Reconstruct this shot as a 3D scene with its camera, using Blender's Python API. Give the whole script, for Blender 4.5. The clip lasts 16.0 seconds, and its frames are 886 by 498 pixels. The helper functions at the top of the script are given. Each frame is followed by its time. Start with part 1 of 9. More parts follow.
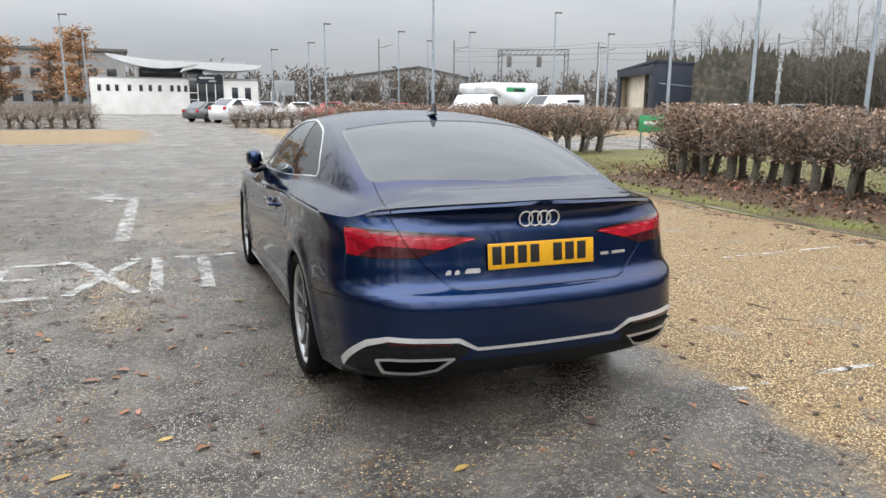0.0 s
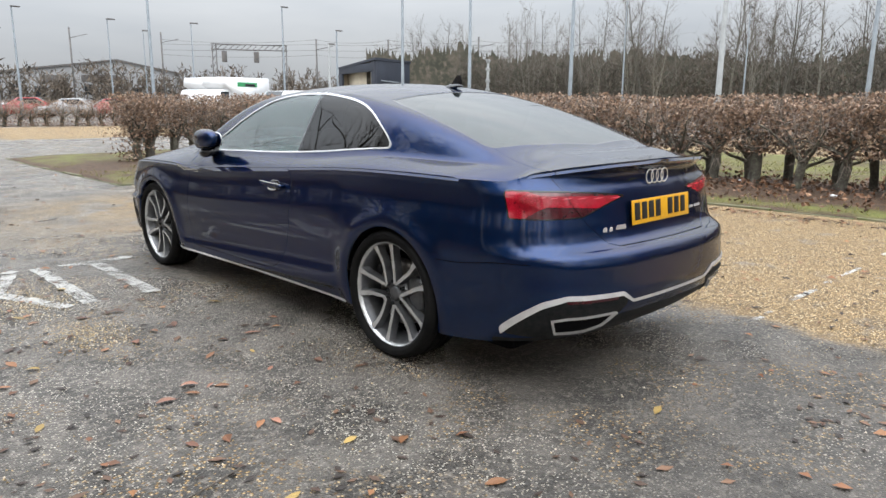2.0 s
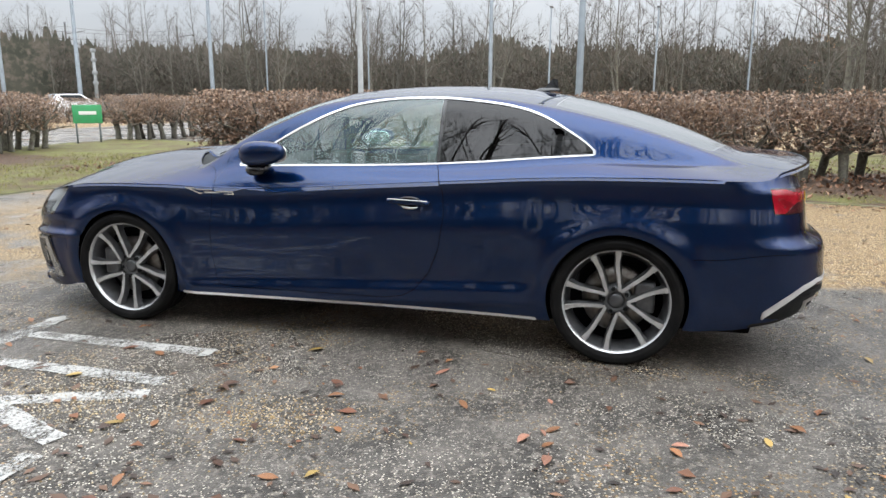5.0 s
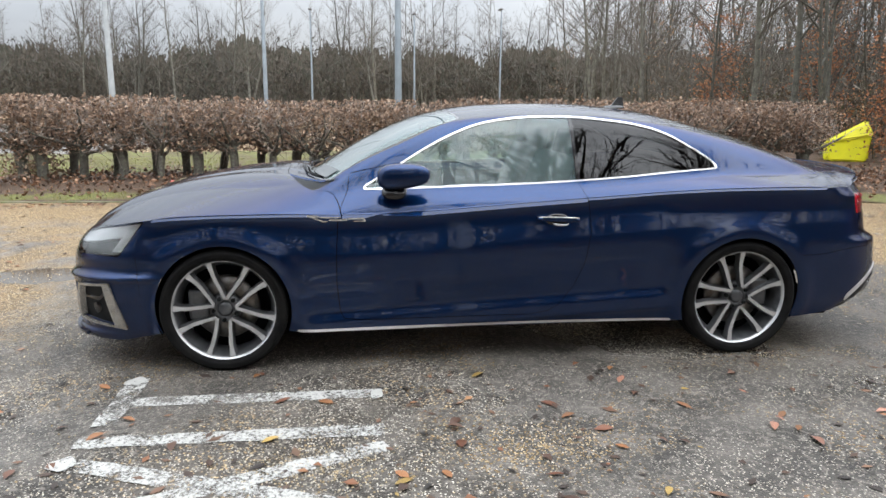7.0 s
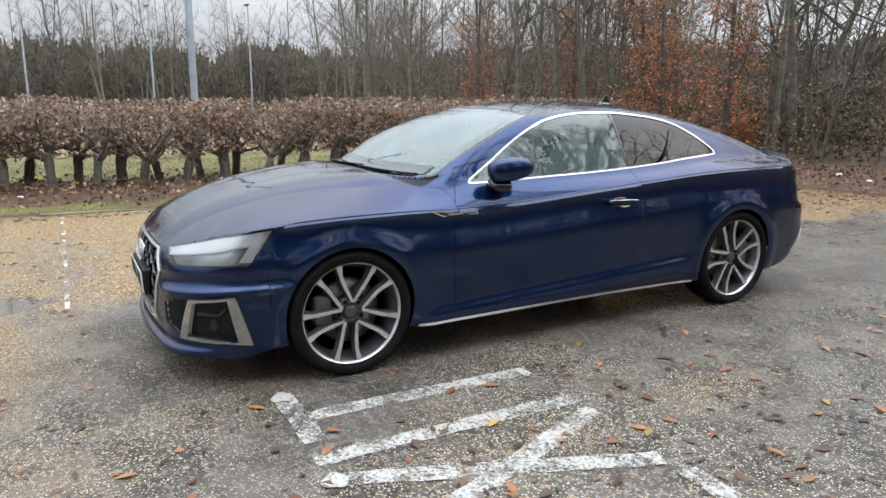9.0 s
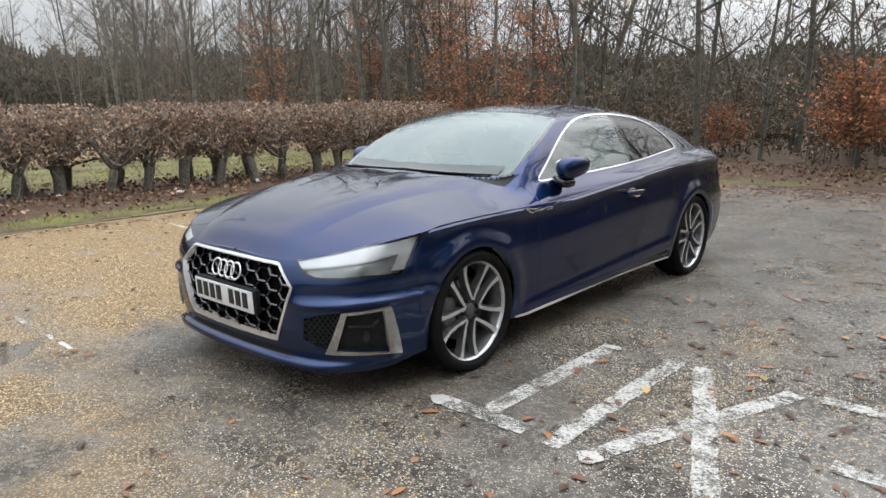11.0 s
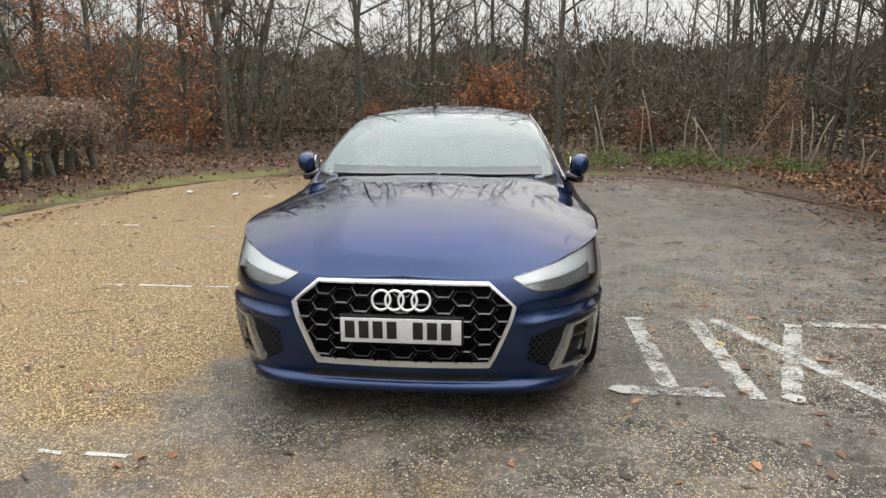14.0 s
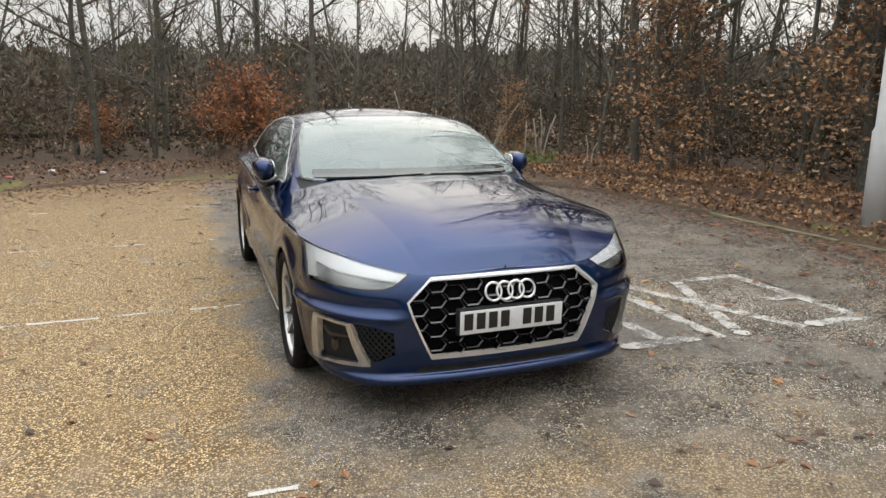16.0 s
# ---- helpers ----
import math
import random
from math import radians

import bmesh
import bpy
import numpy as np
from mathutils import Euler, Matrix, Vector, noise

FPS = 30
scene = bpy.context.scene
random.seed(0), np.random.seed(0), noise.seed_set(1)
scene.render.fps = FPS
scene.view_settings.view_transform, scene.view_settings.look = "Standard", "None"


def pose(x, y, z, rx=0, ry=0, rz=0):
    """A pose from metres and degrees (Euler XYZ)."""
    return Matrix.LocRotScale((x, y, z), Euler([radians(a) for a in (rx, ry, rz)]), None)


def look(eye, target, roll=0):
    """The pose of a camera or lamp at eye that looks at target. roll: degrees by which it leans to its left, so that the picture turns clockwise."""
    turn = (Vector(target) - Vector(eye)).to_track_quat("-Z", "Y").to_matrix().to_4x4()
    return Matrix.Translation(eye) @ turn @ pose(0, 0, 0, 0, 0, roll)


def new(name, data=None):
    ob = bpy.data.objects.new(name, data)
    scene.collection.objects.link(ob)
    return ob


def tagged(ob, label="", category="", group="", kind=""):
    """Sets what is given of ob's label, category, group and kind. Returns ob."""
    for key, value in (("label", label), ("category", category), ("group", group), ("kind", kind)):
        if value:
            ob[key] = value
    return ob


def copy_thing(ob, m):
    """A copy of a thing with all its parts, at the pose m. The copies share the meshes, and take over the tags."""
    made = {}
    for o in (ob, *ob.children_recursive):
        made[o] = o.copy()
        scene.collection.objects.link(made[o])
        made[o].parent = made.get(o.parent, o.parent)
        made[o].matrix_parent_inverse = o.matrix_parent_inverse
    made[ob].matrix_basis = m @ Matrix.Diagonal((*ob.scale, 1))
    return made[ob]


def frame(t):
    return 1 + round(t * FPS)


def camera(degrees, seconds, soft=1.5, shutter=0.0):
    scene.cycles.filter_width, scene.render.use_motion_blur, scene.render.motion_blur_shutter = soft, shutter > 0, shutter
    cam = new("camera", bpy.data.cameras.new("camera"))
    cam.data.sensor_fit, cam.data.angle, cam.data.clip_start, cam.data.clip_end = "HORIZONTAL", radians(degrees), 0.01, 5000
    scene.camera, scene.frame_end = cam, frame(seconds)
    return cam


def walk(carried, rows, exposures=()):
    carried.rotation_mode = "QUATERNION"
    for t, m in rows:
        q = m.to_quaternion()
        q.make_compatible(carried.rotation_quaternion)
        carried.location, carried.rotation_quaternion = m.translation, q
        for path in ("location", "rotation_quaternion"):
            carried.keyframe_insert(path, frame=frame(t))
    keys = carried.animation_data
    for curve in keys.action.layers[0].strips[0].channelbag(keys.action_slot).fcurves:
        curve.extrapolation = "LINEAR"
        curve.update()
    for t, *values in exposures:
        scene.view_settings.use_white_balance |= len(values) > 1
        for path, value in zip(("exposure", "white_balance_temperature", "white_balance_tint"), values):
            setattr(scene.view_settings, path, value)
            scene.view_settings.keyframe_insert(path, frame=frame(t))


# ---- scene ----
cam = camera(64.6, 16.0)

PATH = [
    (0, (-1.486, -4.946, 1.398), (-0.776, -3.121, 0.993), 0.4),
    (0.5, (-1.861, -4.757, 1.288), (-0.989, -3.004, 0.88), 0.3),
    (1, (-2.239, -4.524, 1.273), (-1.148, -2.897, 0.868), 0.2),
    (1.5, (-2.666, -4.285, 1.277), (-1.407, -2.784, 0.876), 0.4),
    (2, (-3.018, -3.954, 1.237), (-1.655, -2.548, 0.831), 0.4),
    (2.5, (-3.392, -3.628, 1.235), (-1.916, -2.339, 0.831), 0.5),
    (3, (-3.724, -3.299, 1.279), (-2.144, -2.141, 0.876), 0.4),
    (3.5, (-3.926, -2.844, 1.28), (-2.25, -1.831, 0.874), 0.4),
    (3.7, (-4.001, -2.65, 1.269), (-2.284, -1.709, 0.859), 0.3),
    (5.8, (-4.307, -0.573, 1.315), (-2.363, -0.355, 0.899), 0.4),
    (6, (-4.304, -0.364, 1.338), (-2.354, -0.215, 0.921), 0.4),
    (6.5, (-4.355, 0.134, 1.334), (-2.399, 0.096, 0.919), 0.3),
    (7, (-4.412, 0.677, 1.361), (-2.467, 0.451, 0.952), 0.4),
    (7.5, (-4.357, 1.204, 1.36), (-2.435, 0.832, 0.95), 0.3),
    (8, (-4.356, 1.698, 1.351), (-2.477, 1.147, 0.943), 0.1),
    (8.5, (-4.199, 2.141, 1.333), (-2.392, 1.388, 0.922), 0.1),
    (9, (-4.047, 2.59, 1.35), (-2.326, 1.657, 0.94), 0.2),
    (9.2, (-4.008, 2.78, 1.365), (-2.324, 1.782, 0.955), 0.3),
    (11.3, (-2.859, 4.252, 1.365), (-1.649, 2.712, 0.958), -0.5),
    (11.5, (-2.707, 4.356, 1.362), (-1.565, 2.766, 0.953), -0.5),
    (12, (-2.311, 4.637, 1.378), (-1.325, 2.946, 0.967), -0.3),
    (12.5, (-1.849, 4.8, 1.368), (-1.03, 3.024, 0.951), -0.1),
    (13, (-1.392, 4.945, 1.363), (-0.762, 3.092, 0.949), -0.1),
    (13.5, (-0.941, 5.07, 1.379), (-0.542, 3.155, 0.964), -0.1),
    (14, (-0.451, 5.102, 1.408), (-0.265, 3.156, 0.989), 0.0),
    (14.5, (0.042, 5.212, 1.419), (0.006, 3.256, 1.002), 0.1),
    (15, (0.519, 5.215, 1.409), (0.266, 3.276, 0.99), 0.2),
    (15.5, (0.99, 5.173, 1.434), (0.518, 3.275, 1.017), 0.2),
    (16, (1.391, 5.075, 1.425), (0.703, 3.244, 1.008), 0.2),
]
EXPOSURES = [(0, 0.10, 6500, 10), (3.5, 0.30, 6450, 10), (9, 0.20, 6350, 10), (11.5, 0.02, 6600, 10), (16, -0.10, 7000, 10)]
walk(cam, [(t, look(eye, target, roll)) for t, eye, target, roll in PATH], EXPOSURES)

# ---- light ----
SUN_AZ, SUN_EL = 215.0, 32.0
world = bpy.data.worlds.new("overcast_sky")
scene.world = world
world.use_nodes = True
wn, wl = world.node_tree.nodes, world.node_tree.links
wn.clear()
w_out = wn.new("ShaderNodeOutputWorld")
w_bg = wn.new("ShaderNodeBackground")
w_sky = wn.new("ShaderNodeTexSky")
w_sky.sky_type = "NISHITA"
w_sky.sun_disc = False
w_sky.sun_elevation = radians(SUN_EL)
w_sky.sun_rotation = radians(SUN_AZ)
w_sky.dust_density = 4.0
w_sky.air_density = 1.0
# a full cloud layer: grey-white, brighter towards the horizon, with soft streaks
w_geo = wn.new("ShaderNodeTexCoord")
w_map = wn.new("ShaderNodeMapping")
w_map.inputs["Scale"].default_value = (1.0, 1.6, 5.0)
w_noise = wn.new("ShaderNodeTexNoise")
w_noise.inputs["Scale"].default_value = 1.7
w_noise.inputs["Detail"].default_value = 5.0
w_noise.inputs["Roughness"].default_value = 0.55
w_ramp = wn.new("ShaderNodeValToRGB")
w_ramp.color_ramp.elements[0].position, w_ramp.color_ramp.elements[0].color = 0.30, (7.2, 7.7, 8.3, 1)
w_ramp.color_ramp.elements[1].position, w_ramp.color_ramp.elements[1].color = 0.72, (9.6, 9.9, 10.2, 1)
w_mix = wn.new("ShaderNodeMix")
w_mix.data_type = "RGBA"
w_mix.inputs["Factor"].default_value = 0.93
wl.new(w_geo.outputs["Generated"], w_map.inputs["Vector"])
wl.new(w_map.outputs["Vector"], w_noise.inputs["Vector"])
wl.new(w_noise.outputs["Fac"], w_ramp.inputs["Fac"])
wl.new(w_sky.outputs["Color"], w_mix.inputs["A"])
wl.new(w_ramp.outputs["Color"], w_mix.inputs["B"])
# an overcast sky is three times as bright overhead as at the horizon
w_sep = wn.new("ShaderNodeSeparateXYZ")
wl.new(w_geo.outputs["Generated"], w_sep.inputs[0])
w_grad = wn.new("ShaderNodeMapRange")
w_grad.inputs["From Min"].default_value, w_grad.inputs["From Max"].default_value = 0.03, 0.9
w_grad.inputs["To Min"].default_value, w_grad.inputs["To Max"].default_value = 0.72, 4.2
wl.new(w_sep.outputs["Z"], w_grad.inputs["Value"])
w_mul = wn.new("ShaderNodeVectorMath")
w_mul.operation = "SCALE"
wl.new(w_mix.outputs["Result"], w_mul.inputs[0])
wl.new(w_grad.outputs["Result"], w_mul.inputs["Scale"])
# and brighter on the sun's side, the south-west
w_side = wn.new("ShaderNodeMath")
w_side.operation = "ADD"
wl.new(w_sep.outputs["X"], w_side.inputs[0])
wl.new(w_sep.outputs["Y"], w_side.inputs[1])
w_lean = wn.new("ShaderNodeMapRange")
w_lean.inputs["From Min"].default_value, w_lean.inputs["From Max"].default_value = -1.3, 1.3
w_lean.inputs["To Min"].default_value, w_lean.inputs["To Max"].default_value = 1.40, 0.96
wl.new(w_side.outputs[0], w_lean.inputs["Value"])
w_mul2 = wn.new("ShaderNodeVectorMath")
w_mul2.operation = "SCALE"
wl.new(w_mul.outputs["Vector"], w_mul2.inputs[0])
wl.new(w_lean.outputs["Result"], w_mul2.inputs["Scale"])
wl.new(w_mul2.outputs["Vector"], w_bg.inputs["Color"])
w_bg.inputs["Strength"].default_value = 0.072
wl.new(w_bg.outputs["Background"], w_out.inputs["Surface"])

sun = new("sun", bpy.data.lights.new("sun", "SUN"))
sun.data.energy, sun.data.angle, sun.data.color = 1.1, radians(110), (1.0, 0.97, 0.92)
sun.matrix_world = look((-30, -20, 40), (0, 0, 0))


# ---- materials ----
def material(name, base=(0.5, 0.5, 0.5), rough=0.5, metal=0.0, second=None, scale=6.0, detail=6.0, bump=0.0, bump_scale=60.0,
             fine=None, fine_scale=90.0, coat=0.0, ior=1.5, lo=0.35, hi=0.65, per_object=0.0, rough_var=0.0, coords="Object", sss=0.0):
    """Principled material: base and second colour mixed by broad noise, a fine grain, bump, and a chance shade for each object."""
    m = bpy.data.materials.new(name)
    m.use_nodes = True
    n, l = m.node_tree.nodes, m.node_tree.links
    p = n["Principled BSDF"]
    p.inputs["Roughness"].default_value, p.inputs["Metallic"].default_value, p.inputs["IOR"].default_value = rough, metal, ior
    p.inputs["Coat Weight"].default_value, p.inputs["Coat Roughness"].default_value = coat, 0.03
    tc = n.new("ShaderNodeTexCoord")
    col = n.new("ShaderNodeRGB")
    col.outputs[0].default_value = (*base, 1)
    out = col.outputs[0]
    if second:
        no = n.new("ShaderNodeTexNoise")
        no.inputs["Scale"].default_value, no.inputs["Detail"].default_value = scale, detail
        l.new(tc.outputs[coords], no.inputs["Vector"])
        mr = n.new("ShaderNodeMapRange")
        mr.inputs["From Min"].default_value, mr.inputs["From Max"].default_value = lo, hi
        l.new(no.outputs["Fac"], mr.inputs["Value"])
        mx = n.new("ShaderNodeMix")
        mx.data_type = "RGBA"
        l.new(mr.outputs["Result"], mx.inputs["Factor"])
        l.new(out, mx.inputs["A"])
        mx.inputs["B"].default_value = (*second, 1)
        out = mx.outputs["Result"]
        if rough_var:
            rr = n.new("ShaderNodeMapRange")
            rr.inputs["To Min"].default_value, rr.inputs["To Max"].default_value = rough - rough_var, rough + rough_var
            l.new(no.outputs["Fac"], rr.inputs["Value"])
            l.new(rr.outputs["Result"], p.inputs["Roughness"])
    if fine:
        nf = n.new("ShaderNodeTexNoise")
        nf.inputs["Scale"].default_value, nf.inputs["Detail"].default_value = fine_scale, 3.0
        l.new(tc.outputs[coords], nf.inputs["Vector"])
        mf = n.new("ShaderNodeMapRange")
        mf.inputs["From Min"].default_value, mf.inputs["From Max"].default_value = 0.45, 0.75
        l.new(nf.outputs["Fac"], mf.inputs["Value"])
        mx2 = n.new("ShaderNodeMix")
        mx2.data_type = "RGBA"
        l.new(mf.outputs["Result"], mx2.inputs["Factor"])
        l.new(out, mx2.inputs["A"])
        mx2.inputs["B"].default_value = (*fine, 1)
        out = mx2.outputs["Result"]
    if per_object:
        oi = n.new("ShaderNodeObjectInfo")
        hv = n.new("ShaderNodeHueSaturation")
        mv = n.new("ShaderNodeMapRange")
        mv.inputs["To Min"].default_value, mv.inputs["To Max"].default_value = 1 - per_object, 1 + per_object
        l.new(oi.outputs["Random"], mv.inputs["Value"])
        l.new(mv.outputs["Result"], hv.inputs["Value"])
        l.new(out, hv.inputs["Color"])
        out = hv.outputs["Color"]
    l.new(out, p.inputs["Base Color"])
    if bump:
        nb = n.new("ShaderNodeTexNoise")
        nb.inputs["Scale"].default_value, nb.inputs["Detail"].default_value = bump_scale, 4.0
        l.new(tc.outputs[coords], nb.inputs["Vector"])
        b = n.new("ShaderNodeBump")
        b.inputs["Strength"].default_value, b.inputs["Distance"].default_value = bump, 0.01
        l.new(nb.outputs["Fac"], b.inputs["Height"])
        l.new(b.outputs["Normal"], p.inputs["Normal"])
    return m


def island_material(name, colours, rough=0.7, lo=0.75, hi=1.2, translucent=0.0):
    """A material whose colour is drawn afresh for every loose piece of the mesh."""
    m = bpy.data.materials.new(name)
    m.use_nodes = True
    n, l = m.node_tree.nodes, m.node_tree.links
    p = n["Principled BSDF"]
    p.inputs["Roughness"].default_value = rough
    g = n.new("ShaderNodeNewGeometry")
    r = n.new("ShaderNodeValToRGB")
    r.color_ramp.interpolation = "LINEAR"
    el = r.color_ramp.elements
    while len(el) < len(colours):
        el.new(0.5)
    for i, c in enumerate(colours):
        el[i].position, el[i].color = i / max(1, len(colours) - 1), (*c, 1)
    l.new(g.outputs["Random Per Island"], r.inputs["Fac"])
    l.new(r.outputs["Color"], p.inputs["Base Color"])
    if translucent:
        t = n.new("ShaderNodeBsdfTranslucent")
        l.new(r.outputs["Color"], t.inputs["Color"])
        mx = n.new("ShaderNodeMixShader")
        mx.inputs["Fac"].default_value = translucent
        l.new(p.outputs["BSDF"], mx.inputs[1])
        l.new(t.outputs["BSDF"], mx.inputs[2])
        l.new(mx.outputs["Shader"], n["Material Output"].inputs["Surface"])
    return m


def glass_pane(name, tint, rough=0.0, ior=1.5, pale_sheen=0.0, gain=1.35, floor=0.03):
    """A thin pane: tinted see-through with a clear reflection that grows at grazing angles."""
    m = bpy.data.materials.new(name)
    m.use_nodes = True
    n, l = m.node_tree.nodes, m.node_tree.links
    n.clear()
    out = n.new("ShaderNodeOutputMaterial")
    tr = n.new("ShaderNodeBsdfTransparent")
    tr.inputs["Color"].default_value = (*tint, 1)
    gl = n.new("ShaderNodeBsdfGlossy")
    gl.inputs["Roughness"].default_value = rough
    fr = n.new("ShaderNodeFresnel")
    fr.inputs["IOR"].default_value = ior
    mu = n.new("ShaderNodeMath")
    mu.operation = "MULTIPLY_ADD"
    mu.inputs[1].default_value, mu.inputs[2].default_value = gain, floor
    mu.use_clamp = True
    mx = n.new("ShaderNodeMixShader")
    l.new(fr.outputs["Fac"], mu.inputs[0])
    l.new(mu.outputs["Value"], mx.inputs["Fac"])
    l.new(tr.outputs["BSDF"], mx.inputs[1])
    l.new(gl.outputs["BSDF"], mx.inputs[2])
    last = mx.outputs["Shader"]
    # pale diffuse layer: the sky's sheen and haze, put into the pane's colour
    if pale_sheen:
        df = n.new("ShaderNodeBsdfDiffuse")
        df.inputs["Color"].default_value = (0.50, 0.72, 0.72, 1)
        mm = n.new("ShaderNodeMixShader")
        tc = n.new("ShaderNodeTexCoord")
        no = n.new("ShaderNodeTexNoise")
        no.inputs["Scale"].default_value, no.inputs["Detail"].default_value = 3.0, 4.0
        l.new(tc.outputs["Object"], no.inputs["Vector"])
        r = n.new("ShaderNodeMapRange")
        r.inputs["To Min"].default_value, r.inputs["To Max"].default_value = pale_sheen * 0.85, pale_sheen * 1.15
        l.new(no.outputs["Fac"], r.inputs["Value"])
        l.new(r.outputs["Result"], mm.inputs["Fac"])
        l.new(tr.outputs["BSDF"], mm.inputs[1])
        l.new(df.outputs["BSDF"], mm.inputs[2])
        l.new(mm.outputs["Shader"], mx.inputs[1])
    l.new(last, out.inputs["Surface"])
    return m


def mesh_from(name, verts, faces, smooth=False, mats=()):
    me = bpy.data.meshes.new(name)
    me.from_pydata([tuple(v) for v in verts], [], [tuple(int(i) for i in f) for f in faces])
    for mt in mats:
        me.materials.append(mt)
    if smooth:
        me.polygons.foreach_set("use_smooth", [True] * len(me.polygons))
    me.update()
    return me


def part(name, bm, mat, parent=None, label="", smooth=True):
    """Links a bmesh, or a mesh, as one object, under a thing or a part if one is given."""
    if isinstance(bm, bmesh.types.BMesh):
        me = bpy.data.meshes.new(name)
        bm.to_mesh(me)
        bm.free()
        if smooth:
            me.polygons.foreach_set("use_smooth", [True] * len(me.polygons))
    else:
        me = bm
    if mat is not None and not me.materials:
        me.materials.append(mat)
    ob = new(name, me)
    if parent is not None:
        ob.parent = parent
    if label:
        ob["label"] = label
    return ob


def empty(name, m=None):
    ob = new(name)
    if m is not None:
        ob.matrix_basis = m
    return ob


def bm_box(bm, cx, cy, cz, sx, sy, sz, m=None, bevel=0.0):
    r = bmesh.ops.create_cube(bm, size=1.0)
    vs = r["verts"]
    bmesh.ops.scale(bm, vec=(sx, sy, sz), verts=vs)
    bmesh.ops.translate(bm, vec=(cx, cy, cz), verts=vs)
    if bevel:
        es = {e for v in vs for e in v.link_edges}
        r2 = bmesh.ops.bevel(bm, geom=list(es), offset=bevel, segments=2, affect="EDGES", profile=0.6)
        vs = list({v for f in r2["faces"] for v in f.verts} | {v for v in vs if v.is_valid})
    if m is not None:
        bmesh.ops.transform(bm, matrix=m, verts=[v for v in vs if v.is_valid])
    return vs


def box(sx, sy, sz, bevel=0.004, at=(0, 0, 0)):
    bm = bmesh.new()
    bm_box(bm, *at, sx, sy, sz, bevel=bevel)
    return bm


def tube(points, radii, sides=8, caps=True, verts=None, faces=None):
    """A tapered tube along points, as lists of vertices and faces."""
    verts = [] if verts is None else verts
    faces = [] if faces is None else faces
    pts = [Vector(p) for p in points]
    base = len(verts)
    up = Vector((0, 0, 1))
    for i, p in enumerate(pts):
        d = (pts[min(i + 1, len(pts) - 1)] - pts[max(i - 1, 0)])
        d = d.normalized() if d.length > 1e-9 else up
        a = d.cross(Vector((0.31, 0.87, 0.38)) if abs(d.z) > 0.9 else up).normalized()
        b = d.cross(a)
        r = radii[i] if hasattr(radii, "__len__") else radii
        for k in range(sides):
            ang = 2 * math.pi * k / sides
            verts.append(tuple(p + r * (math.cos(ang) * a + math.sin(ang) * b)))
    for i in range(len(pts) - 1):
        for k in range(sides):
            q = base + i * sides
            faces.append((q + k, q + (k + 1) % sides, q + sides + (k + 1) % sides, q + sides + k))
    if caps:
        faces.append(tuple(base + k for k in reversed(range(sides))))
        faces.append(tuple(base + (len(pts) - 1) * sides + k for k in range(sides)))
    return verts, faces


def tube_mesh(name, points, radii, sides=8, mat=None):
    v, f = tube(points, radii, sides)
    return mesh_from(name, v, f, True, [mat] if mat else ())

